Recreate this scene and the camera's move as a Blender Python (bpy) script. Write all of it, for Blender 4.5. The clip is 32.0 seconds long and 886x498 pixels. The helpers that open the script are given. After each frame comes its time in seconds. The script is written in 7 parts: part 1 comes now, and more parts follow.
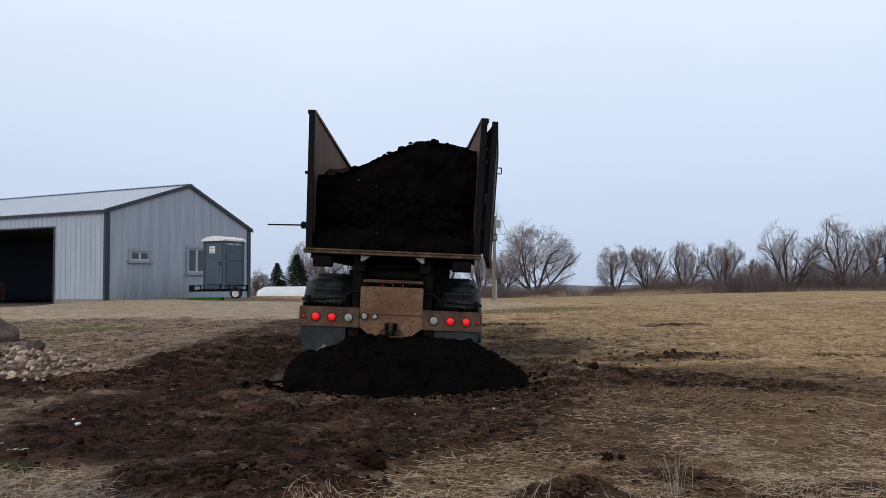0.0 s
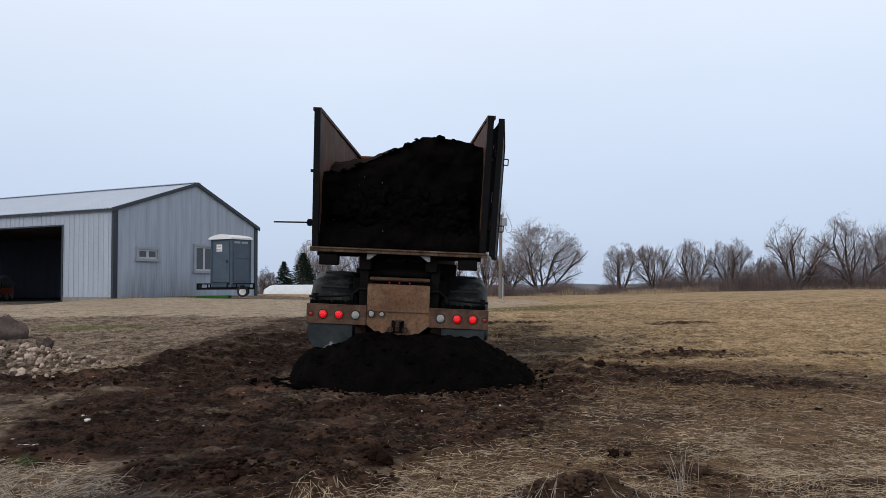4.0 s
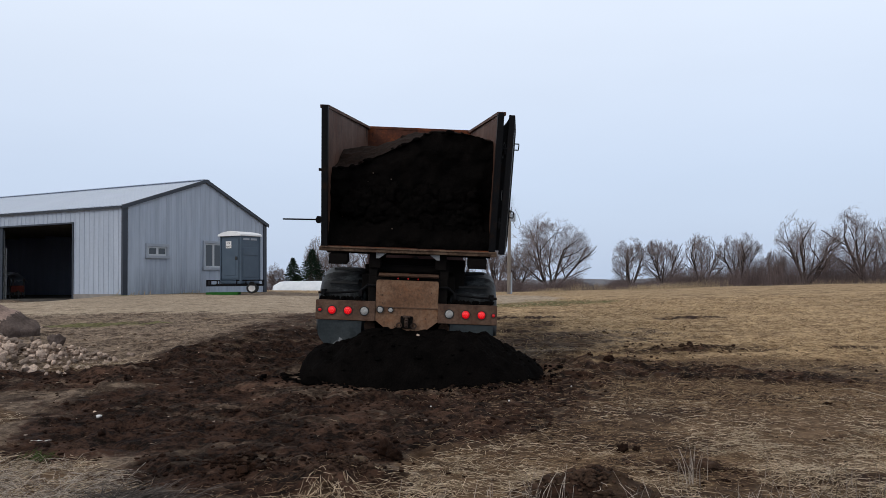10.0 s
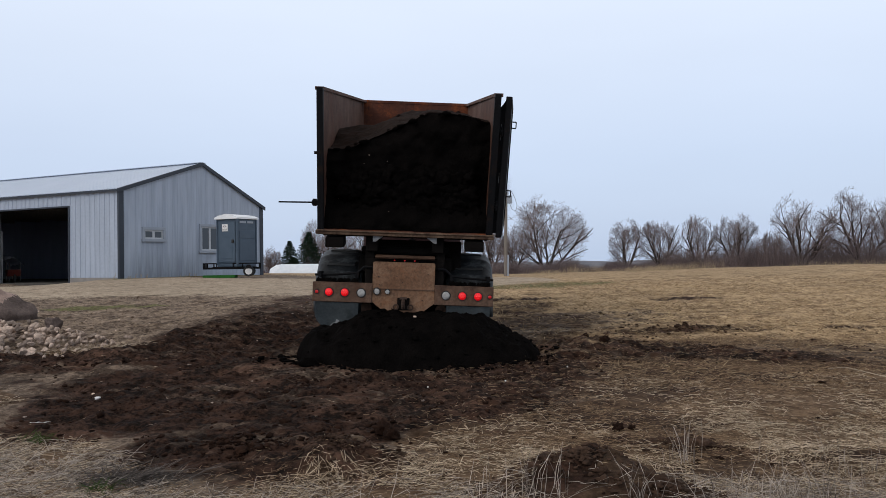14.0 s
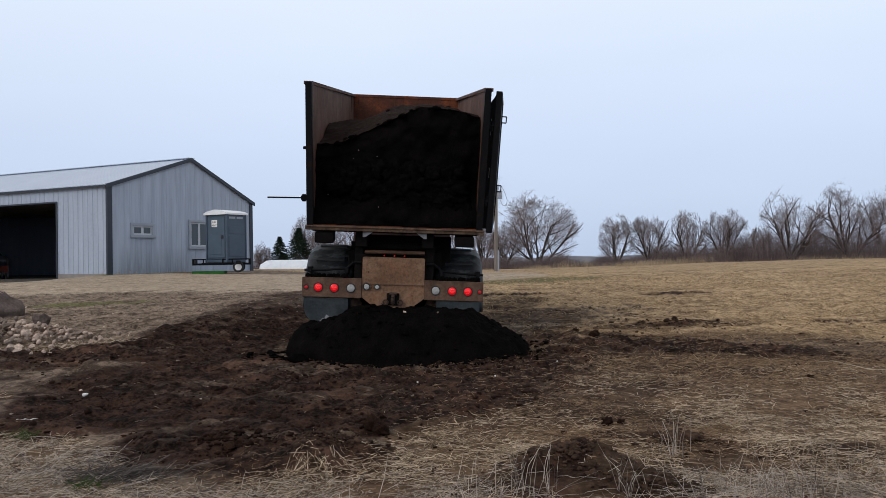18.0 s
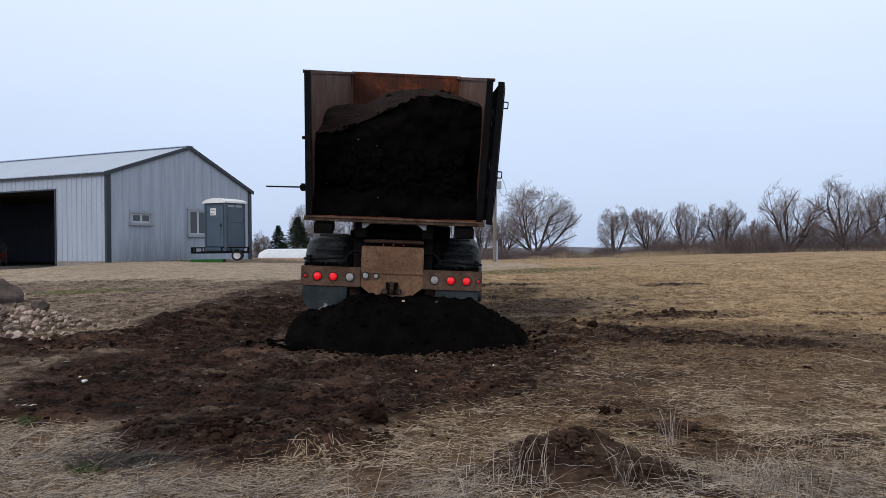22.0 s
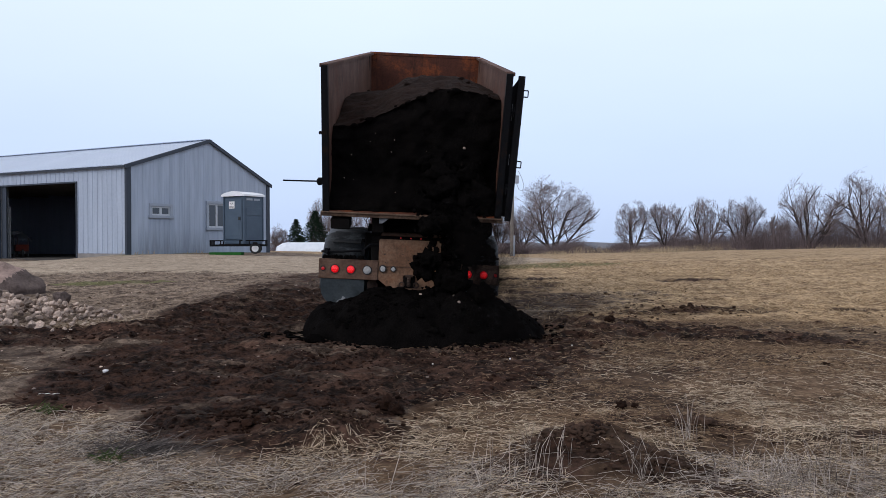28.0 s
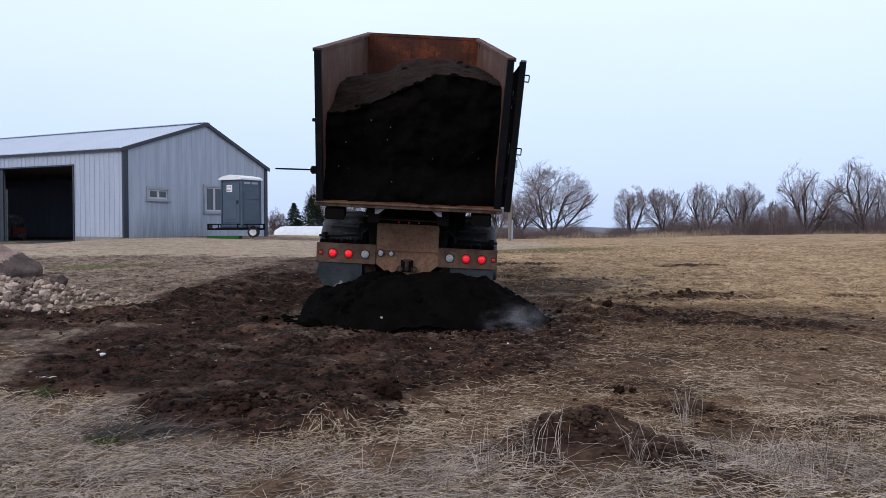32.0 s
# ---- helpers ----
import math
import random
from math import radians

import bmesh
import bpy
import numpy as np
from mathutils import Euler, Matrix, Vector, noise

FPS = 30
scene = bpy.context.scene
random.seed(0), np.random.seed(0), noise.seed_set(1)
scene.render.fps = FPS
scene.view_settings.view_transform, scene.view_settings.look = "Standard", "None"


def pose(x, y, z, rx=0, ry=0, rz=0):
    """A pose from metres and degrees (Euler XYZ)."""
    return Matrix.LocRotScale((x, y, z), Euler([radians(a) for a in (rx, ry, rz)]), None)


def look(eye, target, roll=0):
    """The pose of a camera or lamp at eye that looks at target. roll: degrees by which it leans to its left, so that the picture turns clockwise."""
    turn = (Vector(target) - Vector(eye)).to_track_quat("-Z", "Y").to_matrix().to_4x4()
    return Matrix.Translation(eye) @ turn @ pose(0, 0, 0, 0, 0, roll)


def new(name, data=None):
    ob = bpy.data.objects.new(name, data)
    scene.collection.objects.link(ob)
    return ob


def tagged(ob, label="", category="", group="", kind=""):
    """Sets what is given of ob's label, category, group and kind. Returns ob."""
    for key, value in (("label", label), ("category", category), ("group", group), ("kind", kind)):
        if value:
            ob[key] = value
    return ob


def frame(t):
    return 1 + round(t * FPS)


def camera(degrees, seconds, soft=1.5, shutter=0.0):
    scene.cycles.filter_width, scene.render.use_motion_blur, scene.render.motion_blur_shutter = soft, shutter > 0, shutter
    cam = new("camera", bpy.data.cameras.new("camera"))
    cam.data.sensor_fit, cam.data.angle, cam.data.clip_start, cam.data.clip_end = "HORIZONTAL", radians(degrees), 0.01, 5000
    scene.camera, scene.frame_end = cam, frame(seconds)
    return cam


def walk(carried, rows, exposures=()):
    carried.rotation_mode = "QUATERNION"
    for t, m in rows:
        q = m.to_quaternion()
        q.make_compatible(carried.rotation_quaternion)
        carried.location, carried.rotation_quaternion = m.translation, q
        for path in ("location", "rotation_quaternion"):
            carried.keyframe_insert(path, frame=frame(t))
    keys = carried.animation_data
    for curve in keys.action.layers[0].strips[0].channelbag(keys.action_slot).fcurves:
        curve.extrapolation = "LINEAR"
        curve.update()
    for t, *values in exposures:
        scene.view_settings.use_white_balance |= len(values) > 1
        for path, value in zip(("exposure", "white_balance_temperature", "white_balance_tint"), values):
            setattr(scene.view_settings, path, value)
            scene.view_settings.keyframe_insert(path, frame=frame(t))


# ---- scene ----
cam = camera(57.7, 32.0, soft=0.6)


def eye_pose(x, y, z, yaw, pitch, roll):
    return pose(x, y, z, 0, 0, yaw) @ pose(0, 0, 0, 90 + pitch) @ pose(0, 0, 0, 0, 0, roll)


# seconds, x, y, z, yaw, pitch, roll of the hand-held camera
PATH = [
    (0.0, -0.002, 0.012, 1.603, 0.02, 2.54, -0.34),
    (0.5, -0.010, 0.009, 1.610, 0.39, 2.82, -0.51),
    (1.0, 0.002, -0.002, 1.604, 0.64, 3.03, -0.44),
    (1.5, -0.005, -0.003, 1.609, 0.64, 3.20, -0.38),
    (2.0, 0.012, -0.003, 1.600, 0.69, 3.32, -0.51),
    (2.5, 0.003, -0.007, 1.609, 0.49, 3.34, -0.38),
    (3.0, -0.004, -0.008, 1.603, 0.40, 3.01, -0.47),
    (3.5, -0.005, -0.021, 1.593, 0.45, 2.43, -0.35),
    (5.5, -0.011, -0.010, 1.597, 0.51, 2.43, -0.29),
    (6.0, -0.021, -0.017, 1.605, 0.88, 2.82, -0.25),
    (6.5, -0.015, -0.017, 1.604, 0.94, 3.13, -0.42),
    (7.0, 0.001, -0.016, 1.602, 1.20, 3.50, -0.45),
    (7.5, 0.003, -0.011, 1.598, 1.04, 3.53, -0.43),
    (8.0, -0.009, -0.020, 1.602, 0.94, 3.47, -0.49),
    (8.5, -0.008, -0.027, 1.595, 0.97, 3.00, -0.30),
    (9.0, -0.005, -0.035, 1.592, 0.92, 2.43, -0.42),
    (9.5, -0.005, -0.036, 1.592, 1.05, 2.34, -0.41),
    (10.0, -0.003, -0.031, 1.593, 1.09, 2.13, -0.55),
    (10.5, 0.001, -0.028, 1.592, 1.35, 1.82, -0.76),
    (11.0, -0.001, -0.027, 1.592, 1.40, 1.80, -0.70),
    (11.5, 0.004, -0.028, 1.587, 1.44, 1.37, -0.86),
    (12.0, 0.014, -0.031, 1.576, 1.31, 0.99, -0.80),
    (12.5, 0.011, -0.024, 1.579, 1.12, 0.76, -0.93),
    (13.0, 0.011, -0.021, 1.580, 0.99, 0.49, -0.81),
    (13.5, -0.002, -0.030, 1.584, 1.14, 0.94, -0.90),
    (14.0, 0.001, -0.048, 1.581, 0.87, 0.88, -0.78),
    (14.5, 0.007, -0.047, 1.583, 0.94, 1.01, -0.91),
    (16.5, 0.018, -0.029, 1.574, 0.41, 0.44, -0.96),
    (17.0, 0.018, -0.029, 1.572, 0.27, 0.47, -0.76),
    (17.5, 0.018, -0.029, 1.568, 0.07, 0.48, -0.74),
    (18.0, 0.012, -0.033, 1.575, 0.20, 0.55, -0.90),
    (18.5, 0.014, -0.039, 1.576, 0.41, 0.75, -1.04),
    (19.0, 0.017, -0.038, 1.573, 0.27, 0.73, -1.03),
    (19.5, 0.009, -0.037, 1.573, 0.32, 0.50, -1.04),
    (20.0, 0.005, -0.040, 1.573, 0.29, 0.23, -0.84),
    (20.5, 0.016, -0.038, 1.569, 0.29, 0.10, -0.96),
    (21.0, 0.019, -0.041, 1.567, 0.15, -0.15, -0.85),
    (21.5, 0.010, -0.043, 1.566, -0.03, -0.20, -0.70),
    (22.0, 0.006, -0.046, 1.568, 0.11, -0.16, -0.51),
    (22.5, 0.014, -0.048, 1.564, -0.09, -0.28, -0.48),
    (23.0, 0.007, -0.050, 1.567, -0.05, -0.27, -0.52),
    (23.5, 0.001, -0.044, 1.567, 0.05, -0.36, -0.63),
    (24.0, 0.012, -0.039, 1.560, 0.18, -0.28, -0.71),
    (24.5, 0.017, -0.043, 1.566, 0.26, -0.22, -0.87),
    (25.0, 0.016, -0.052, 1.559, 0.63, -0.14, -0.79),
    (25.5, 0.012, -0.049, 1.561, 0.63, -0.47, -0.63),
    (27.5, 0.000, -0.062, 1.558, 1.39, -0.66, -0.23),
    (28.0, 0.002, -0.064, 1.558, 1.32, -0.55, -0.19),
    (28.5, -0.001, -0.071, 1.552, 1.76, -0.68, -0.38),
    (29.0, -0.005, -0.056, 1.558, 1.42, -1.07, -0.29),
    (29.5, 0.001, -0.035, 1.554, 1.49, -1.38, -0.28),
    (30.0, 0.003, -0.038, 1.551, 1.30, -1.63, -0.22),
    (30.5, 0.000, -0.031, 1.556, 1.66, -1.54, -0.03),
    (31.0, 0.001, -0.029, 1.556, 1.49, -1.36, -0.00),
    (31.5, -0.000, -0.030, 1.553, 1.48, -1.34, 0.02),
    (32.0, 0.000, -0.036, 1.557, 1.18, -1.66, 0.01),
]
walk(cam, [(r[0], eye_pose(*r[1:])) for r in PATH],
     exposures=[(0.0, 0.0, 6450, 11), (9.0, 0.0, 6450, 11), (16.0, 0.02, 6400, 12), (20.0, 0.03, 6330, 12), (24.0, 0.14, 6150, 13), (29.0, 0.19, 6000, 15), (32.0, 0.26, 5930, 16)])

# ---------------------------------------------------------------- world and sun
world = bpy.data.worlds.new("overcast")
scene.world = world
world.use_nodes = True
wn, wl = world.node_tree.nodes, world.node_tree.links
wn.clear()
w_out = wn.new("ShaderNodeOutputWorld")
w_bg = wn.new("ShaderNodeBackground")
w_sky = wn.new("ShaderNodeTexSky")
w_sky.sky_type, w_sky.sun_disc = "NISHITA", False
w_sky.sun_elevation, w_sky.sun_rotation = radians(35), radians(213)
w_sky.air_density, w_sky.dust_density, w_sky.ozone_density = 1.0, 3.0, 2.0
w_co = wn.new("ShaderNodeTexCoord")
w_sep = wn.new("ShaderNodeSeparateXYZ")
wl.new(w_co.outputs["Generated"], w_sep.inputs[0])
w_ramp = wn.new("ShaderNodeValToRGB")      # cloud layer: blue-grey low, whiter above
e = w_ramp.color_ramp.elements
e[0].position, e[0].color = 0.0, (0.50, 0.60, 0.76, 1)
e[1].position, e[1].color = 0.34, (0.76, 0.84, 0.95, 1)
k = e.new(0.12)
k.color = (0.565, 0.665, 0.82, 1)
k = e.new(0.60)
k.color = (0.66, 0.66, 0.655, 1)
k = e.new(0.95)
k.color = (0.56, 0.54, 0.515, 1)
wl.new(w_sep.outputs["Z"], w_ramp.inputs[0])
w_noise = wn.new("ShaderNodeTexNoise")
w_noise.inputs["Scale"].default_value, w_noise.inputs["Detail"].default_value = 1.6, 4.0
w_map = wn.new("ShaderNodeMapping")
w_map.inputs["Scale"].default_value = (1, 1, 3.5)
wl.new(w_co.outputs["Generated"], w_map.inputs[0])
wl.new(w_map.outputs[0], w_noise.inputs["Vector"])
w_mr = wn.new("ShaderNodeMapRange")
w_mr.inputs["To Min"].default_value, w_mr.inputs["To Max"].default_value = 0.92, 1.08
wl.new(w_noise.outputs["Fac"], w_mr.inputs["Value"])
w_mul = wn.new("ShaderNodeMix")
w_mul.data_type, w_mul.blend_type = "RGBA", "MULTIPLY"
w_mul.inputs["Factor"].default_value = 1.0
wl.new(w_ramp.outputs[0], w_mul.inputs["A"])
wl.new(w_mr.outputs[0], w_mul.inputs["B"])
w_skys = wn.new("ShaderNodeMix")           # a thin share of clear sky behind the cloud
w_skys.data_type, w_skys.blend_type = "RGBA", "ADD"
w_skys.inputs["Factor"].default_value = 0.012
wl.new(w_mul.outputs["Result"], w_skys.inputs["A"])
wl.new(w_sky.outputs[0], w_skys.inputs["B"])
wl.new(w_skys.outputs["Result"], w_bg.inputs["Color"])
w_bg.inputs["Strength"].default_value = 1.0
wl.new(w_bg.outputs[0], w_out.inputs[0])

sun = new("sun", bpy.data.lights.new("sun", "SUN"))
sun.data.energy, sun.data.angle, sun.data.color = 0.8, radians(30), (1.0, 0.92, 0.82)
sun.matrix_world = look((-44, -46, 42), (0, 0, 0))

# ---------------------------------------------------------------- materials


def nodes_of(name):
    m = bpy.data.materials.new(name)
    m.use_nodes = True
    n, l = m.node_tree.nodes, m.node_tree.links
    return m, n, l, n["Principled BSDF"]


def noise_node(n, l, scale, detail=6.0, coord="Object", stretch=None, rough=0.6):
    tc = n.new("ShaderNodeTexCoord")
    tx = n.new("ShaderNodeTexNoise")
    tx.inputs["Scale"].default_value, tx.inputs["Detail"].default_value = scale, detail
    tx.inputs["Roughness"].default_value = rough
    if stretch:
        mp = n.new("ShaderNodeMapping")
        mp.inputs["Scale"].default_value = stretch
        l.new(tc.outputs[coord], mp.inputs[0])
        l.new(mp.outputs[0], tx.inputs["Vector"])
    else:
        l.new(tc.outputs[coord], tx.inputs["Vector"])
    return tx.outputs["Fac"]


def ramp(n, l, fac, lo, hi, a=0.35, b=0.65):
    r = n.new("ShaderNodeValToRGB")
    r.color_ramp.elements[0].position, r.color_ramp.elements[0].color = a, (*lo, 1)
    r.color_ramp.elements[1].position, r.color_ramp.elements[1].color = b, (*hi, 1)
    l.new(fac, r.inputs[0])
    return r.outputs[0]


def mixc(n, l, fac, a, b, blend="MIX"):
    m = n.new("ShaderNodeMix")
    m.data_type, m.blend_type = "RGBA", blend
    for sock, v in (("Factor", fac), ("A", a), ("B", b)):
        if hasattr(v, "links"):
            l.new(v, m.inputs[sock])
        elif sock == "Factor":
            m.inputs[sock].default_value = v
        else:
            m.inputs[sock].default_value = (*v, 1)
    return m.outputs["Result"]


def math_node(n, l, op, a, b=0.0, clamp=False):
    m = n.new("ShaderNodeMath")
    m.operation, m.use_clamp = op, clamp
    for i, v in enumerate((a, b)):
        if hasattr(v, "links"):
            l.new(v, m.inputs[i])
        else:
            m.inputs[i].default_value = v
    return m.outputs[0]


def bumped(n, l, bsdf, fac, strength, dist):
    b = n.new("ShaderNodeBump")
    b.inputs["Strength"].default_value, b.inputs["Distance"].default_value = strength, dist
    l.new(fac, b.inputs["Height"])
    l.new(b.outputs[0], bsdf.inputs["Normal"])


def plain(name, lo, hi, rough=0.6, metal=0.0, scale=3.0, fine=40.0, bump=0.2, dist=0.01, stretch=None, vary=0.0):
    """Colour from lo to hi over large stains and fine grain, with relief."""
    m, n, l, b = nodes_of(name)
    big = noise_node(n, l, scale, 5, stretch=stretch)
    small = noise_node(n, l, fine, 3)
    f = math_node(n, l, "ADD", math_node(n, l, "MULTIPLY", big, 0.65), math_node(n, l, "MULTIPLY", small, 0.35))
    c = ramp(n, l, f, lo, hi, 0.3, 0.7)
    if vary:
        oi = n.new("ShaderNodeObjectInfo")
        geo = n.new("ShaderNodeNewGeometry")
        r = math_node(n, l, "FRACT", math_node(n, l, "ADD", oi.outputs["Random"], geo.outputs["Random Per Island"]))
        v = n.new("ShaderNodeMapRange")
        v.inputs["To Min"].default_value, v.inputs["To Max"].default_value = 1 - vary, 1 + vary
        l.new(r, v.inputs["Value"])
        c = mixc(n, l, 1.0, c, v.outputs[0], "MULTIPLY")
    l.new(c, b.inputs["Base Color"])
    b.inputs["Roughness"].default_value, b.inputs["Metallic"].default_value = rough, metal
    b.inputs["Specular IOR Level"].default_value = 0.1 if rough > 0.85 else 0.4
    if bump:
        bumped(n, l, b, small, bump, dist)
    return m


def weathered(name, base, dark, rust, rough=0.6, amount=0.5, scale=2.0, stretch=None, gloss=0.25):
    """Painted steel, dirty and part rusted."""
    m, n, l, b = nodes_of(name)
    big = noise_node(n, l, scale, 8, stretch=stretch, rough=0.7)
    grain = noise_node(n, l, 30, 4)
    c = ramp(n, l, grain, dark, base, 0.3, 0.7)
    c = mixc(n, l, ramp(n, l, big, (0, 0, 0), (1, 1, 1), 0.62 - 0.3 * amount, 0.72), c, rust)
    l.new(c, b.inputs["Base Color"])
    b.inputs["Roughness"].default_value = rough
    b.inputs["Specular IOR Level"].default_value = gloss
    bumped(n, l, b, grain, 0.25, 0.004)
    return m


def lamp_mat(name, colour, strength):
    m, n, l, b = nodes_of(name)
    b.inputs["Base Color"].default_value = (*colour, 1)
    b.inputs["Emission Color"].default_value = (*colour, 1)
    b.inputs["Emission Strength"].default_value = strength
    b.inputs["Roughness"].default_value = 0.25
    bumped(n, l, b, noise_node(n, l, 160, 1), 0.3, 0.002)
    return m


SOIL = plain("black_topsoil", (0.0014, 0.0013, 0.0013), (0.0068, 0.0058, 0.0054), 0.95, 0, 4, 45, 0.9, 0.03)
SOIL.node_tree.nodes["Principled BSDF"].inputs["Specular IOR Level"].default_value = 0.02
CLOD = plain("soil_clods", (0.0060, 0.0031, 0.0021), (0.040, 0.0200, 0.0125), 0.95, 0, 6, 60, 1.0, 0.02, vary=0.3)
# browner copy of the topsoil: paints in skylight on the load's top
SOIL_LIT = plain("sky_lit_soil", (0.0050, 0.0029, 0.0022), (0.028, 0.0155, 0.0115), 0.95, 0, 5, 40, 1.0, 0.03)
STEEL_WALL = plain("grey_ribbed_steel", (0.310, 0.360, 0.445), (0.430, 0.492, 0.590), 0.45, 0.0, 1.4, 8, 0.04, 0.01, stretch=(2.2, 2.2, 0.22))
STEEL_ROOF = plain("pale_roof_steel", (0.445, 0.515, 0.625), (0.515, 0.590, 0.700), 0.4, 0.0, 0.6, 9, 0.03, 0.01)
TRIM_DARK = plain("dark_trim", (0.022, 0.030, 0.044), (0.038, 0.048, 0.066), 0.5, 0, 2, 30, 0.1)
SASH_M = plain("pale_sash", (0.42, 0.45, 0.49), (0.55, 0.58, 0.61), 0.5, 0, 2, 30, 0.1)
WIN_FRAME = plain("pale_frame", (0.26, 0.30, 0.36), (0.36, 0.40, 0.46), 0.5, 0, 2, 30, 0.1)
CONCRETE = plain("concrete", (0.20, 0.19, 0.18), (0.33, 0.31, 0.29), 0.9, 0, 2, 40, 0.4)
DARK_IN = plain("dark_interior_board", (0.20, 0.20, 0.205), (0.36, 0.34, 0.32), 0.9, 0, 1, 12, 0.1)
POTTY = plain("blue_grey_plastic", (0.0475, 0.075, 0.1103), (0.07125, 0.105, 0.147), 0.45, 0, 2, 60, 0.1)
POTTY_ROOF = plain("white_translucent_roof", (0.72, 0.76, 0.8), (0.86, 0.88, 0.9), 0.5, 0, 2, 30, 0.05)
BLACK_STEEL = weathered("black_steel", (0.0072, 0.00765, 0.009), (0.0036, 0.0036, 0.0045), (0.0225, 0.01125, 0.0063), 0.6, 0.22, 3, gloss=0.10)


def scraped_sheet(name, pale, brown, dark, rust, patch=0.9, streak=0.8):
    """Steel scoured by many loads: broad rust clouds, soil film, run-down streaks, scrapes along the floor."""
    m, n, l, b = nodes_of(name)
    grain = noise_node(n, l, 34, 5)
    c = ramp(n, l, noise_node(n, l, patch, 9, rough=0.72), brown, pale, 0.40, 0.66)
    c = mixc(n, l, ramp(n, l, noise_node(n, l, 1.7 * patch, 7, stretch=(1, 0.8, 1.2), rough=0.7), (0, 0, 0), (0.85, 0.85, 0.85), 0.50, 0.66), c, rust)
    c = mixc(n, l, ramp(n, l, noise_node(n, l, 4.0, 8, stretch=(2.5, 2.5, 0.30 if streak > 0.5 else 1.4), rough=0.7), (0, 0, 0), (streak, streak, streak), 0.52, 0.68), c, dark)
    c = mixc(n, l, ramp(n, l, noise_node(n, l, 5.0, 8, stretch=(1, 0.15, 2.2), rough=0.75), (0, 0, 0), (0.5, 0.5, 0.5), 0.58, 0.72), c, pale)
    c = mixc(n, l, ramp(n, l, grain, (0.35, 0.35, 0.35), (0, 0, 0), 0.36, 0.55), c, dark)
    l.new(c, b.inputs["Base Color"])
    b.inputs["Roughness"].default_value = 0.75
    b.inputs["Specular IOR Level"].default_value = 0.2
    bumped(n, l, b, grain, 0.3, 0.004)
    return m


BED_IN = scraped_sheet("worn_rusty_side", (0.180, 0.105, 0.078), (0.080, 0.038, 0.026), (0.030, 0.018, 0.014), (0.105, 0.040, 0.024), 1.1, 0.5)
BED_RUST = scraped_sheet("rusty_headboard", (0.150, 0.055, 0.030), (0.080, 0.028, 0.018), (0.026, 0.014, 0.011), (0.330, 0.085, 0.022), 0.8)
TAN_STEEL = scraped_sheet("tan_dusty_plate", (0.300, 0.190, 0.122), (0.150, 0.078, 0.044), (0.045, 0.025, 0.017), (0.190, 0.085, 0.040), 1.5, 0.45)
BAR_STEEL = scraped_sheet("brown_bumper_bar", (0.170, 0.105, 0.072), (0.078, 0.045, 0.031), (0.026, 0.016, 0.012), (0.095, 0.042, 0.023), 3.4, 0.5)
EDGE_STEEL = scraped_sheet("worn_floor_edge", (0.200, 0.135, 0.090), (0.080, 0.048, 0.031), (0.016, 0.011, 0.009), (0.060, 0.030, 0.018), 3.0, 0.5)
POLY = weathered("dusty_black_poly", (0.017, 0.020, 0.023), (0.006, 0.007, 0.008), (0.080, 0.090, 0.096), 0.5, 0.44, 4.2, (1, 1.6, 0.9), gloss=0.16)
RUBBER = plain("rubber", (0.009, 0.0096, 0.0108), (0.027, 0.0288, 0.03), 0.8, 0, 4, 60, 0.3)
FLAP = plain("dusty_mudflap", (0.035, 0.044, 0.050), (0.095, 0.118, 0.130), 0.7, 0, 3, 30, 0.2)
WORN_ZINC = plain("worn_zinc", (0.16, 0.17, 0.18), (0.36, 0.37, 0.38), 0.6, 0.2, 8, 60, 0.3)
RUSTY_IRON = plain("rusty_iron", (0.018, 0.011, 0.008), (0.085, 0.052, 0.038), 0.7, 0.3, 9, 70, 0.5)
CHROME = plain("grimy_steel", (0.25, 0.25, 0.25), (0.5, 0.5, 0.5), 0.35, 0.8, 6, 60, 0.1)
# frame colour is held near black to paint in shadow under the box
GREY_DARK = plain("shade_dark_frame_steel", (0.0030, 0.0027, 0.0027), (0.0105, 0.0086, 0.0075), 0.9, 0, 5, 50, 0.3)
RED_LAMP = lamp_mat("red_lamp_lens", (0.66, 0.004, 0.008), 0.34)
RED_CORE = lamp_mat("red_lamp_core", (1.0, 0.045, 0.045), 0.85)
RED_DIM = lamp_mat("dim_red_lens", (0.42, 0.01, 0.01), 0.16)
CLEAR_LAMP = plain("clear_lens", (0.24, 0.24, 0.235), (0.46, 0.455, 0.44), 0.3, 0, 30, 120, 0.3)
# cab colour is chosen dark to stand in for shade below the box
CAB_PAINT = plain("shade_dark_maroon", (0.03, 0.012, 0.012), (0.05, 0.02, 0.018), 0.4, 0, 3, 40, 0.05)
WHITE = plain("white_paint", (0.70, 0.70, 0.70), (0.82, 0.82, 0.82), 0.5, 0, 3, 40, 0.05)
PLASTIC_SHEET = plain("white_plastic_sheet", (0.62, 0.68, 0.74), (0.80, 0.84, 0.88), 0.35, 0, 1.5, 12, 0.3, 0.03)
INK = plain("dark_ink", (0.02, 0.02, 0.02), (0.03, 0.03, 0.03), 0.6, 0, 3, 40, 0.0)
POLE_WOOD = plain("weathered_pole_wood", (0.16, 0.14, 0.125), (0.27, 0.245, 0.22), 0.9, 0, 3, 30, 0.5, 0.02, stretch=(6, 6, 0.5))
BARK = plain("grey_bark", (0.050, 0.043, 0.040), (0.108, 0.091, 0.084), 0.95, 0, 2, 20, 0.4, 0.03, vary=0.2)
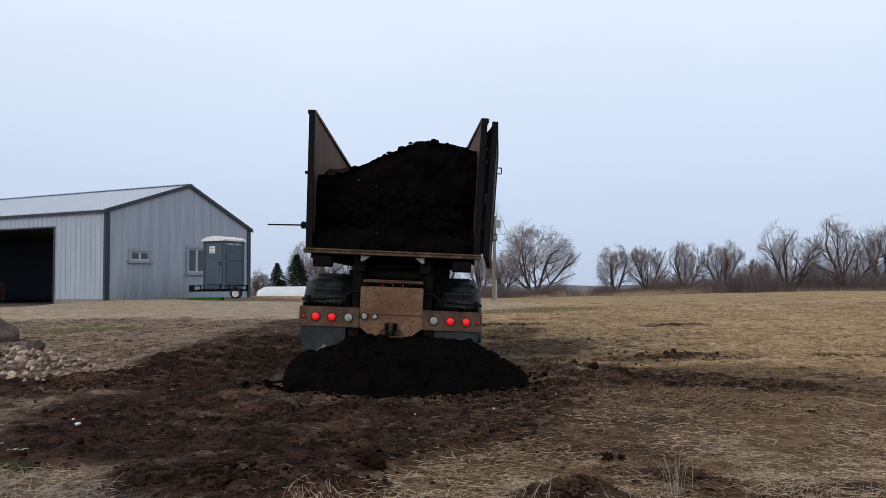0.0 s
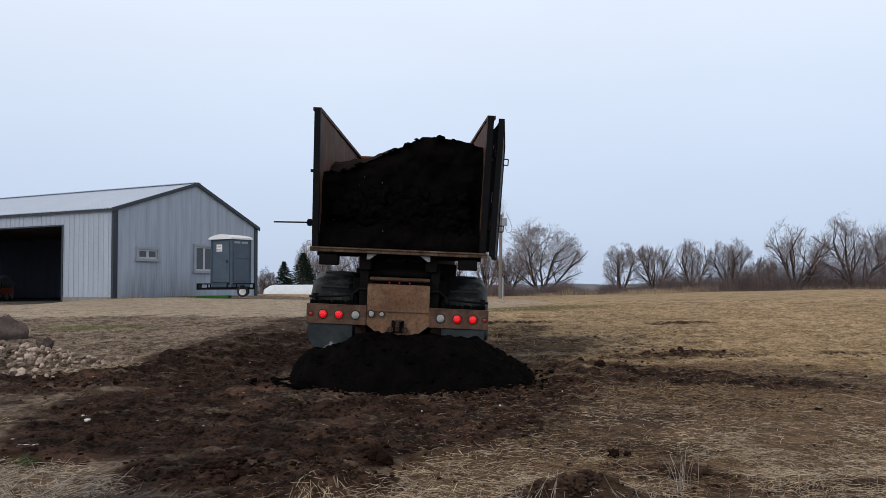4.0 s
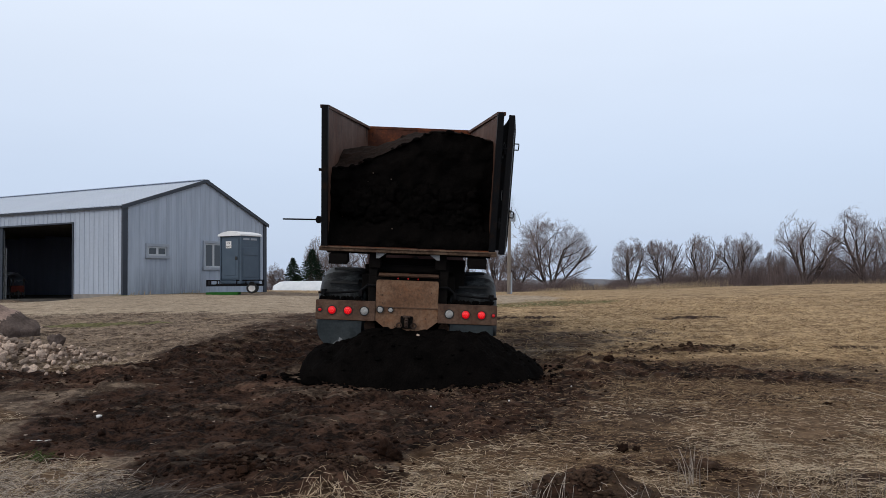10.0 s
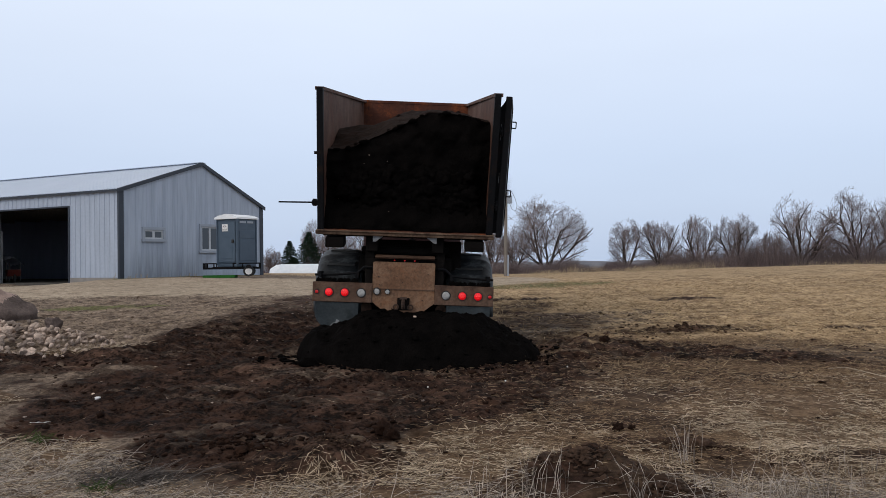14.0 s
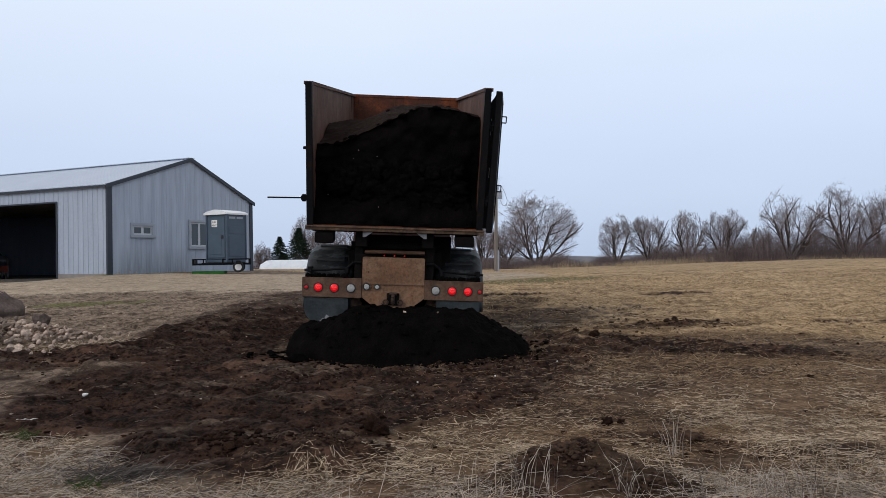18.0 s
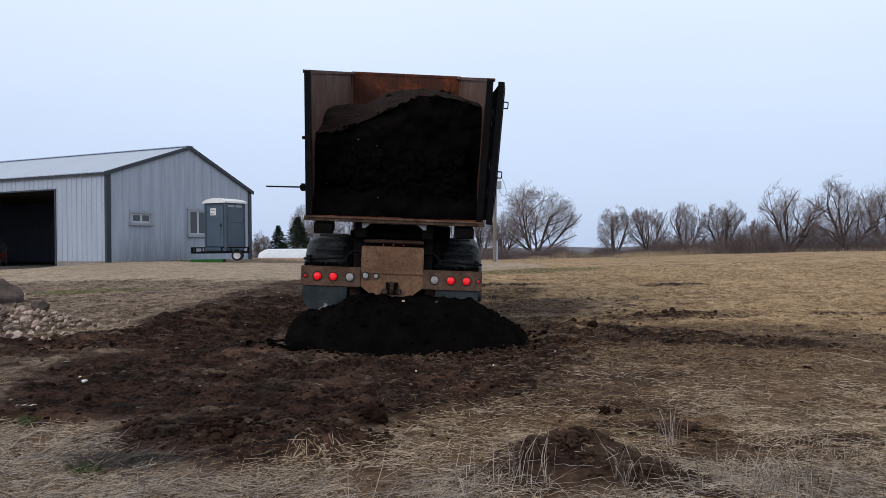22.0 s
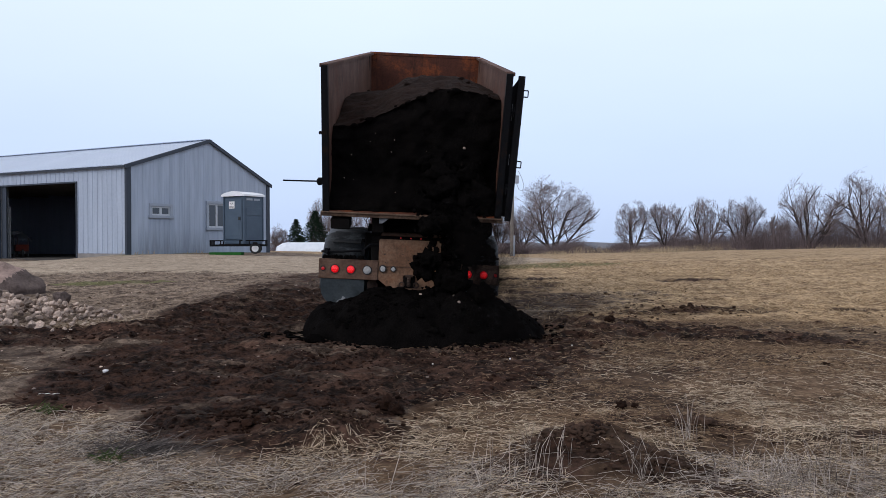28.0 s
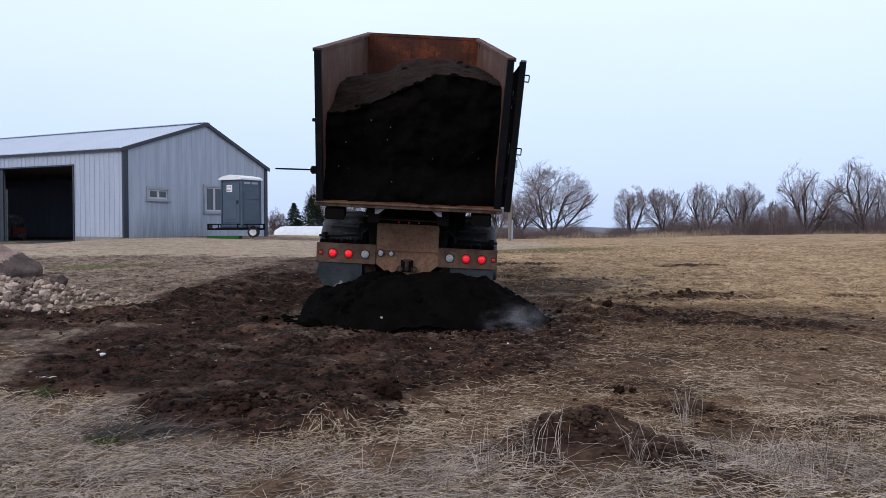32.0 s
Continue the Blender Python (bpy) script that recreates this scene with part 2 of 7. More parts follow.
# twig colour is paler than bark, with haze painted into it
TWIG = plain("bare_twigs", (0.150, 0.120, 0.118), (0.270, 0.218, 0.210), 0.95, 0, 0.6, 5, 0.0, vary=0.25)
BRUSH = plain("bare_brush", (0.125, 0.100, 0.102), (0.25, 0.200, 0.198), 0.95, 0, 0.3, 3, 0.0, vary=0.3)
NEEDLE = plain("spruce_needles", (0.010, 0.022, 0.014), (0.026, 0.045, 0.026), 0.9, 0, 2, 14, 0.0, vary=0.4)
STRAW = plain("pale_straw", (0.36, 0.295, 0.215), (0.64, 0.55, 0.43), 0.7, 0, 0.8, 9, 0.0, vary=0.5)
DRYGRASS = plain("dry_grass", (0.30, 0.232, 0.145), (0.54, 0.43, 0.285), 0.85, 0, 0.6, 6, 0.0, vary=0.35)
ROCK = plain("field_stone", (0.160, 0.118, 0.095), (0.63, 0.500, 0.410), 0.85, 0, 2.4, 30, 0.5, 0.015, vary=0.62)
BOULDER_M = plain("pinkish_boulder", (0.120, 0.088, 0.076), (0.50, 0.365, 0.310), 0.85, 0, 2.2, 20, 0.6, 0.03)


def fibre(name, stops, rough=0.75):
    """Loose fibres: each one takes its own colour out of the stops."""
    m, n, l, b = nodes_of(name)
    geo = n.new("ShaderNodeNewGeometry")
    r = n.new("ShaderNodeValToRGB")
    els = r.color_ramp.elements
    els[0].position, els[0].color = 0.0, (*stops[0], 1)
    els[1].position, els[1].color = 1.0, (*stops[-1], 1)
    for i, c in enumerate(stops[1:-1]):
        els.new((i + 1) / (len(stops) - 1)).color = (*c, 1)
    l.new(geo.outputs["Random Per Island"], r.inputs[0])
    v = n.new("ShaderNodeMapRange")
    v.inputs["To Min"].default_value, v.inputs["To Max"].default_value = 0.55, 1.35
    l.new(noise_node(n, l, 1.8, 4), v.inputs["Value"])
    l.new(mixc(n, l, 1.0, r.outputs[0], v.outputs[0], "MULTIPLY"), b.inputs["Base Color"])
    b.inputs["Roughness"].default_value = rough
    b.inputs["Specular IOR Level"].default_value = 0.3
    return m


STRAW_LOOSE = fibre("loose_straw_mix", [(0.08, 0.050, 0.031), (0.31, 0.228, 0.148), (0.60, 0.475, 0.338), (0.84, 0.715, 0.54)])
STRAW_OLD = fibre("old_straw_mix", [(0.085, 0.047, 0.026), (0.21, 0.130, 0.072), (0.36, 0.245, 0.143), (0.52, 0.385, 0.245)])
FIELD_MIX = fibre("field_stubble_mix", [(0.13, 0.078, 0.040), (0.33, 0.228, 0.125), (0.54, 0.398, 0.235), (0.74, 0.58, 0.37)])
GRASS_GREY = fibre("grey_grass_mix", [(0.07, 0.056, 0.047), (0.25, 0.208, 0.176), (0.50, 0.435, 0.375), (0.76, 0.675, 0.59)])
GREEN = plain("green_grass", (0.035, 0.065, 0.015), (0.07, 0.12, 0.03), 0.9, 0, 3, 30, 0.0, vary=0.3)
GREEN_MAT = plain("green_turf_mat", (0.02, 0.09, 0.02), (0.035, 0.15, 0.03), 0.9, 0, 4, 60, 0.3)
# distance haze is mixed into this blue-grey wood colour
HILL = plain("haze_tinted_woods", (0.13, 0.14, 0.165), (0.23, 0.23, 0.25), 1.0, 0, 0.02, 0.2, 0.0)
GLASS, _n, _l, _b = nodes_of("window_glass")
_b.inputs["Base Color"].default_value = (0.05, 0.06, 0.07, 1)
_b.inputs["Roughness"].default_value = 0.06
bumped(_n, _l, _b, noise_node(_n, _l, 3, 2), 0.05, 0.01)


def ground_material():
    m, n, l, b = nodes_of("field_ground")
    tc = n.new("ShaderNodeTexCoord")

    def attr(name):
        a = n.new("ShaderNodeAttribute")
        a.attribute_name = name
        return a.outputs["Fac"]

    def nz(scale, detail=8, rough=0.65):
        t = n.new("ShaderNodeTexNoise")
        t.inputs["Scale"].default_value, t.inputs["Detail"].default_value, t.inputs["Roughness"].default_value = scale, detail, rough
        l.new(tc.outputs["Object"], t.inputs["Vector"])
        return t.outputs["Fac"]
    big, mid, fine = nz(0.35), nz(2.2), nz(22, 9, 0.75)

    def edge(a, width=0.25):
        """The mask, broken up by mid and fine noise."""
        s = math_node(n, l, "ADD", attr(a), math_node(n, l, "MULTIPLY", math_node(n, l, "SUBTRACT", mid, 0.5), 2.3))
        s = math_node(n, l, "ADD", s, math_node(n, l, "MULTIPLY", math_node(n, l, "SUBTRACT", fine, 0.5), 1.7))
        r = n.new("ShaderNodeMapRange")
        r.interpolation_type = "SMOOTHSTEP"
        r.inputs["From Min"].default_value, r.inputs["From Max"].default_value = 0.5 - width, 0.5 + width
        l.new(s, r.inputs["Value"])
        return r.outputs[0]
    speck = math_node(n, l, "ADD", math_node(n, l, "MULTIPLY", mid, 0.3), math_node(n, l, "MULTIPLY", fine, 0.4))
    speck = math_node(n, l, "ADD", speck, math_node(n, l, "MULTIPLY", nz(7, 6, 0.7), 0.3))
    c = ramp(n, l, speck, (0.066, 0.047, 0.035), (0.36, 0.280, 0.210), 0.45, 0.57)          # bare dirt
    patch = nz(1.5, 10, 0.74)
    c = mixc(n, l, ramp(n, l, patch, (0, 0, 0), (0.85, 0.85, 0.85), 0.53, 0.63), c, ramp(n, l, speck, (0.022, 0.013, 0.008), (0.130, 0.086, 0.057), 0.45, 0.57))
    c = mixc(n, l, ramp(n, l, patch, (0.45, 0.45, 0.45), (0, 0, 0), 0.30, 0.42), c, (0.24, 0.185, 0.145))
    f = ramp(n, l, speck, (0.145, 0.092, 0.048), (0.62, 0.455, 0.27), 0.44, 0.57)
    f = mixc(n, l, ramp(n, l, nz(0.9, 9, 0.72), (0, 0, 0), (0.75, 0.75, 0.75), 0.51, 0.66), f, (0.105, 0.064, 0.037))
    c = mixc(n, l, edge("field"), c, f)
    c = mixc(n, l, edge("gravel"), c, ramp(n, l, speck, (0.22, 0.172, 0.123), (0.52, 0.43, 0.33), 0.44, 0.575))
    c = mixc(n, l, edge("green"), c, ramp(n, l, speck, (0.050, 0.052, 0.019), (0.20, 0.195, 0.085), 0.43, 0.58))
    c = mixc(n, l, edge("straw"), c, ramp(n, l, speck, (0.046, 0.027, 0.016), (0.225, 0.152, 0.095), 0.44, 0.585))
    mp = n.new("ShaderNodeMapping")
    mp.inputs["Rotation"].default_value, mp.inputs["Scale"].default_value = (0, 0, radians(-12)), (0.35, 1.5, 1)
    l.new(tc.outputs["Object"], mp.inputs[0])
    drag = n.new("ShaderNodeTexNoise")
    drag.inputs["Scale"].default_value, drag.inputs["Detail"].default_value, drag.inputs["Roughness"].default_value = 1.6, 9, 0.72
    l.new(mp.outputs[0], drag.inputs["Vector"])
    dry = ramp(n, l, drag.outputs["Fac"], (0, 0, 0), (0.75, 0.75, 0.75), 0.53, 0.66)
    soil = edge("soil")
    soil = math_node(n, l, "MULTIPLY", soil, math_node(n, l, "SUBTRACT", 1.0, math_node(n, l, "MULTIPLY", dry, 0.75)))
    c = mixc(n, l, soil, c, mixc(n, l, ramp(n, l, nz(1.3, 8, 0.7), (0, 0, 0), (0.8, 0.8, 0.8), 0.50, 0.68), ramp(n, l, speck, (0.0038, 0.0021, 0.0015), (0.054, 0.0285, 0.0190), 0.455, 0.565), ramp(n, l, speck, (0.014, 0.0080, 0.0055), (0.150, 0.088, 0.062), 0.455, 0.565)))
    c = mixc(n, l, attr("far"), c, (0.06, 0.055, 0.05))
    v = n.new("ShaderNodeMapRange")
    v.inputs["To Min"].default_value, v.inputs["To Max"].default_value = 0.7, 1.3
    l.new(big, v.inputs["Value"])
    c = mixc(n, l, 1.0, c, v.outputs[0], "MULTIPLY")
    l.new(c, b.inputs["Base Color"])
    b.inputs["Roughness"].default_value = 0.95
    b.inputs["Specular IOR Level"].default_value = 0.1
    bumped(n, l, b, speck, 0.8, 0.05)
    return m


GROUND_M = ground_material()


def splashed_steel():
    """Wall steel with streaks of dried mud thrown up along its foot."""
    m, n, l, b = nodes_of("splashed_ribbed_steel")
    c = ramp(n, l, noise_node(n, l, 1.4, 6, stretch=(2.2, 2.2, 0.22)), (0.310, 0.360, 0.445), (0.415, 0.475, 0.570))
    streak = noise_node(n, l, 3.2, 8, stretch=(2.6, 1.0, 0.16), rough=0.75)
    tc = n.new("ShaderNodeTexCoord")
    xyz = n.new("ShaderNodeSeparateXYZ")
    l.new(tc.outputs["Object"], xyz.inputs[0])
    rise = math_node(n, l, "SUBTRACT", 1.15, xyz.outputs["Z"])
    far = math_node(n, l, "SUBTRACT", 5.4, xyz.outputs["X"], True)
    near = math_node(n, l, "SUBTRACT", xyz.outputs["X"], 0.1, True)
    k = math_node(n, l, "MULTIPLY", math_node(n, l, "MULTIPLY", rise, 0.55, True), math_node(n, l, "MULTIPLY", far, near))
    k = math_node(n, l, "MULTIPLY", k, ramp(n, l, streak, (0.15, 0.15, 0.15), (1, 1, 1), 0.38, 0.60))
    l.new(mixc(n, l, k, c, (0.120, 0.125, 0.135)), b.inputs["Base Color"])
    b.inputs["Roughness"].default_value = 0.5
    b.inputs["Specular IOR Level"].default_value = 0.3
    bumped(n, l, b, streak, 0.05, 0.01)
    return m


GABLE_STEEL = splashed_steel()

# ---------------------------------------------------------------- building helpers


def mesh_of(name, bm, material, smooth=False):
    me = bpy.data.meshes.new(name)
    bm.to_mesh(me)
    bm.free()
    for f in me.polygons:
        f.use_smooth = smooth
    for m in material if isinstance(material, (list, tuple)) else [material]:
        me.materials.append(m)
    return me


def part(name, bm, material, parent, label="", smooth=False, m=None):
    ob = new(name, mesh_of(name, bm, material, smooth))
    ob.parent = parent
    if m is not None:
        ob.matrix_basis = m
    if label:
        tagged(ob, label)
    return ob


def thing(name, m, label, category, group="", kind=""):
    ob = new(name)
    ob.matrix_basis = m
    ob.empty_display_size = 0.2
    return tagged(ob, label, category, group, kind)


def solo(name, bm, material, label, category, group="", kind="", m=None, smooth=False):
    ob = new(name, mesh_of(name, bm, material, smooth))
    if m is not None:
        ob.matrix_basis = m
    return tagged(ob, label, category, group, kind)


def box(bm, x0, x1, y0, y1, z0, z1, bevel=0.0, m=None):
    b = bmesh.new()
    bmesh.ops.create_cube(b, size=1)
    for v in b.verts:
        v.co = Vector(((x0 + x1) / 2 + v.co.x * (x1 - x0), (y0 + y1) / 2 + v.co.y * (y1 - y0), (z0 + z1) / 2 + v.co.z * (z1 - z0)))
    if bevel:
        bmesh.ops.bevel(b, geom=b.edges[:], offset=bevel, segments=1, affect="EDGES")
    if m is not None:
        b.transform(m)
    join_into(bm, b)
    return bm


def join_into(bm, b):
    me = bpy.data.meshes.new("tmp")
    b.to_mesh(me)
    b.free()
    bm.from_mesh(me)
    bpy.data.meshes.remove(me)
    return bm


def boxes(*rows, bevel=0.0):
    bm = bmesh.new()
    for r in rows:
        box(bm, *r, bevel=bevel)
    return bm


def tube(bm, a, b, r, r2=None, seg=8, caps=True):
    a, b = Vector(a), Vector(b)
    d = b - a
    t = bmesh.new()
    bmesh.ops.create_cone(t, cap_ends=caps, segments=seg, radius1=r, radius2=r if r2 is None else r2, depth=d.length)
    t.transform(Matrix.Translation((a + b) / 2) @ d.to_track_quat("Z", "Y").to_matrix().to_4x4())
    return join_into(bm, t)


def prism(outline, y0, y1, axis="y"):
    """An outline of (u, v) pushed along an axis: y keeps u=x, v=z; x keeps u=y, v=z; z keeps u=x, v=y."""
    bm = bmesh.new()
    put = {"y": lambda u, v, w: (u, w, v), "x": lambda u, v, w: (w, u, v), "z": lambda u, v, w: (u, v, w)}[axis]
    lo = [bm.verts.new(put(u, v, y0)) for u, v in outline]
    hi = [bm.verts.new(put(u, v, y1)) for u, v in outline]
    bm.faces.new(lo)
    bm.faces.new(hi[::-1])
    for i in range(len(lo)):
        j = (i + 1) % len(lo)
        bm.faces.new((lo[j], lo[i], hi[i], hi[j]))
    bmesh.ops.recalc_face_normals(bm, faces=bm.faces[:])
    return bm


def lump(radius, seed, sub=2, rough=0.35, squash=(1, 1, 1), freq=1.6):
    bm = bmesh.new()
    bmesh.ops.create_icosphere(bm, subdivisions=sub, radius=1)
    for v in bm.verts:
        n1 = noise.noise(v.co * freq + Vector((seed * 7.3, seed * 1.7, 0)))
        n2 = noise.noise(v.co * freq * 3.1 + Vector((0, seed * 3.1, seed)))
        v.co = Vector([c * s for c, s in zip(v.co * (1 + rough * n1 + 0.4 * rough * n2) * radius, squash)])
    return bm


def raw_mesh(name, verts, faces, material):
    me = bpy.data.meshes.new(name)
    verts, faces = np.asarray(verts, np.float32), np.asarray(faces, np.int32)
    k = faces.shape[1]
    me.vertices.add(len(verts))
    me.vertices.foreach_set("co", verts.ravel())
    me.loops.add(faces.size)
    me.loops.foreach_set("vertex_index", faces.ravel())
    me.polygons.add(len(faces))
    me.polygons.foreach_set("loop_start", np.arange(0, faces.size, k, dtype=np.int32))
    me.update(calc_edges=True)
    me.validate()
    me.materials.append(material)
    return me


# ---------------------------------------------------------------- ground
KY = [-60, 0, 12, 25, 33, 40, 55, 85, 150, 600, 3000]
KZ = [-1.7, 0, 0.34, 0.71, 0.90, 0.86, 0.66, 0.2, -1.2, -12, -70]


def sstep(a, b, x):
    u = np.clip((np.asarray(x, float) - a) / (b - a), 0, 1)
    return u * u * (3 - 2 * u)


def lattice(x, y, seed):
    """Smooth value noise, -1 to 1."""
    xi, yi = np.floor(x), np.floor(y)
    fx, fy = x - xi, y - yi
    fx, fy = fx * fx * (3 - 2 * fx), fy * fy * (3 - 2 * fy)

    def h(a, b):
        s = np.sin(a * 127.1 + b * 311.7 + seed * 74.7) * 43758.5453
        return 2 * (s - np.floor(s)) - 1
    return (h(xi, yi) * (1 - fx) + h(xi + 1, yi) * fx) * (1 - fy) + (h(xi, yi + 1) * (1 - fx) + h(xi + 1, yi + 1) * fx) * fy


def fbm(x, y, seed, octaves=4):
    return sum(lattice(x * 2**k, y * 2**k, seed + k) * 0.5**k for k in range(octaves))


def strokes(x, y, rows, soft=0.6):
    """1 inside capsules (x1, y1, x2, y2, radius), fading over soft of the radius."""
    out = np.zeros_like(np.asarray(x, float))
    for x1, y1, x2, y2, r in rows:
        dx, dy = x2 - x1, y2 - y1
        u = np.clip(((x - x1) * dx + (y - y1) * dy) / max(dx * dx + dy * dy, 1e-9), 0, 1)
        d = np.hypot(x - x1 - u * dx, y - y1 - u * dy)
        out = np.maximum(out, 1 - sstep(r * (1 - soft / 2), r * (1 + soft / 2), d))
    return out


# spilled topsoil: the swath beside the truck, the near edge, the streaks over the field
SOIL_ROWS = [(-8.0, 9.8, -5.6, 10.0, 0.5), (-5.6, 10.3, -4.2, 10.6, 0.75), (-4.05, 10.6, -4.0, 14.5, 0.6), (-3.2, 10.5, -3.2, 16.0, 1.15), (-3.3, 9.0, 0.3, 9.3, 1.2),
             (-3.6, 7.9, -2.9, 7.9, 0.5), (-3.0, 7.4, -0.9, 7.3, 0.75), (-1.9, 6.2, -1.5, 6.0, 0.62), (-1.0, 5.75, -0.72, 5.8, 0.38), (-0.9, 6.8, 0.1, 7.5, 0.6), (-0.2, 8.0, 0.5, 8.4, 0.7), (-1.2, 6.7, -0.6, 6.6, 0.4), (0.6, 8.3, 1.2, 9.4, 0.55), (0.0, 7.2, 0.4, 7.6, 0.4)]
SOIL_ROWS += [(0.5, 10.0, 1.6, 11.2, 0.9), (1.4, 11.2, 3.0, 10.8, 0.85), (2.8, 10.8, 4.4, 10.1, 0.55), (3.3, 13.2, 4.3, 13.6, 0.32), (1.1, 20.1, 2.3, 20.8, 0.30), (5.2, 20.0, 6.2, 20.3, 0.20),
              (0.6, 5.1, 0.95, 5.3, 0.18), (-4.8, 6.85, -3.3, 6.55, 0.33), (1.0, 9.3, 1.3, 9.9, 0.5)]
# brown churned ground, half soil
HALF_ROWS = [(-6.5, 9.2, -5.2, 9.1, 0.4), (-4.3, 12.0, -4.25, 19.0, 0.6), (-3.4, 15.0, -3.1, 21.5, 1.5), (-2.2, 12.5, -2.0, 20, 1.0), (-4.4, 21.6, -3.2, 23.4, 0.6), (-3.2, 8.5, 0, 8, 1.7), (0.2, 8.2, 0.9, 7.4, 0.6),
             (0.9, 8.8, 1.9, 8.3, 0.7), (0.5, 8.3, 2.4, 10.2, 1.0), (1.0, 12.4, 1.8, 16.0, 1.1), (1.2, 17, 1.8, 19.0, 0.7)]
HALF_ROWS += [(2.0, 11.3, 4.8, 10.2, 1.0), (3.0, 13.0, 4.8, 13.6, 0.6), (1.5, 9.6, 2.6, 9.3, 0.5), (1.1, 7.8, 1.8, 7.9, 0.4), (3.6, 11.7, 5.4, 11.4, 0.5), (2.2, 9.7, 3.6, 8.9, 0.40), (2.6, 8.9, 3.2, 8.7, 0.35), (4.0, 10.4, 6.0, 10.8, 0.35), (6.4, 13.6, 8.0, 13.4, 0.25), (-1.4, 5.5, -0.5, 5.4, 0.4),
              (0.1, 4.85, 1.2, 5.0, 0.27), (0.45, 4.7, 0.95, 4.85, 0.3), (1.05, 5.1, 1.55, 4.2, 0.32), (1.3, 6.1, 2.0, 5.7, 0.30), (1.9, 5.6, 2.9, 5.6, 0.20), (5.0, 20.0, 6.4, 20.3, 0.35), (1.0, 7.0, 1.9, 6.7, 0.35)]
STRAW_ROWS = [(0.75, 6.4, 3.2, 7.0, 0.95), (-0.3, 5.0, 4.0, 5.6, 0.85), (-4.2, 5.9, -3.0, 5.3, 0.72), (-2.9, 5.2, -2.4, 4.9, 0.6), (-3.1, 5.9, -2.6, 5.6, 0.45), (-2.7, 4.4, -0.6, 4.5, 0.62), (-5.0, 6.0, -3.4, 5.4, 0.8), (0.2, 6.5, 0.7, 6.9, 0.5),
              (2.2, 8.2, 5.0, 8.2, 0.9), (2.6, 9.3, 6.5, 8.6, 0.9), (2.4, 3.4, -3, 3.4, 1.2), (3, 7, 7, 6.5, 2.0), (-5.6, 11.4, -4.9, 11.2, 0.35), (-5.4, 8.3, -4.6, 7.6, 0.3)]
GRAVEL_ROWS = [(-40, 27.5, -3.5, 29.0, 5.6), (-3.5, 29.0, 1.0, 31, 3.0), (1.0, 13.4, 1.7, 13.9, 0.35)]
GREEN_ROWS = [(1.6, 26.0, 4.5, 28.5, 1.2), (-9.4, 19.3, -7.7, 19.6, 0.6), (-3.42, 6.4, -3.36, 6.4, 0.08), (-14, 33, -10.5, 40, 0.8)]
MOUNDS = [(-0.85, 5.75, 0.36, 0.13), (-0.95, 5.55, 0.22, 0.07), (0.72, 5.15, 0.42, 0.13), (0.95, 5.35, 0.20, 0.08), (1.20, 4.85, 0.30, 0.08), (1.42, 4.35, 0.25, 0.06), (-1.7, 6.1, 0.5, 0.05), (-4.2, 7.5, 0.5, 0.06), (-6.5, 10.3, 0.9, 0.14), (-4.6, 11.0, 0.8, 0.12),
          (-4.2, 13.0, 0.9, 0.13), (-4.1, 15.5, 1.0, 0.13), (-4.0, 18.0, 1.1, 0.12), (2.0, 11.3, 0.7, 0.12), (3.8, 13.4, 0.8, 0.05), (1.7, 5.95, 0.25, 0.05), (2.4, 5.65, 0.25, 0.05)]


def height_base(x, y):
    x, y = np.asarray(x, float), np.asarray(y, float)
    z = np.interp(y, KY, KZ) - 0.26 * sstep(14.2, 16.4, -x) * sstep(27, 33, y) * (1 - sstep(60, 100, y)) + (0.15 + 0.1 * sstep(33, 42, y)) * sstep(5, 13, -x) * sstep(18, 32, y) * (1 - sstep(60, 100, y)) + 0.40 * sstep(6, 26, x) * sstep(15, 40, y) * (1 - sstep(60, 110, y)) - 0.10 * sstep(0, 5, x) * sstep(20, 35, y) * (1 - sstep(60, 110, y))
    # level floor dug in under the shed
    c, s = math.cos(radians(63.94)), math.sin(radians(63.94))
    u, v = (x + 14.04) * c + (y - 33.375) * s, -(x + 14.04) * s + (y - 33.375) * c
    z = z - 0.6 * sstep(0.3, 0.9, u) * sstep(0.3, 0.9, v) * (1 - sstep(8.3, 8.9, u)) * (1 - sstep(29.0, 29.6, v))
    return z


def height(x, y):
    z = height_base(x, y)
    x, y = np.asarray(x, float), np.asarray(y, float)
    for mx, my, r, h in MOUNDS:
        z = z + h * np.exp(-((x - mx) ** 2 + (y - my) ** 2) / (r * r))
    near = 1 - sstep(24, 34, np.hypot(x, y - 6))
    rough = 1 - strokes(x, y, GRAVEL_ROWS, 0.5)
    s = strokes(x, y, SOIL_ROWS)
    rid = 1 - 2 * np.abs(fbm(x * 3.1, y * 3.1, 13, 4))
    z = z + near * (0.02 * fbm(x * 0.9, y * 0.9, 3) + (0.007 + 0.010 * rough * sstep(9, 13, y) + 0.022 * s) * fbm(x * 5, y * 5, 11, 4) + (0.003 + 0.016 * rough * sstep(9, 13, y) + 0.022 * s) * rid + 0.010 * s * fbm(x * 17, y * 17, 17, 2))
    z = z + 0.05 * sstep(15, 40, np.hypot(x, y)) * fbm(x * 0.12, y * 0.12, 5, 2)
    return z


def hz(x, y):
    return float(height(np.array([x]), np.array([y]))[0])


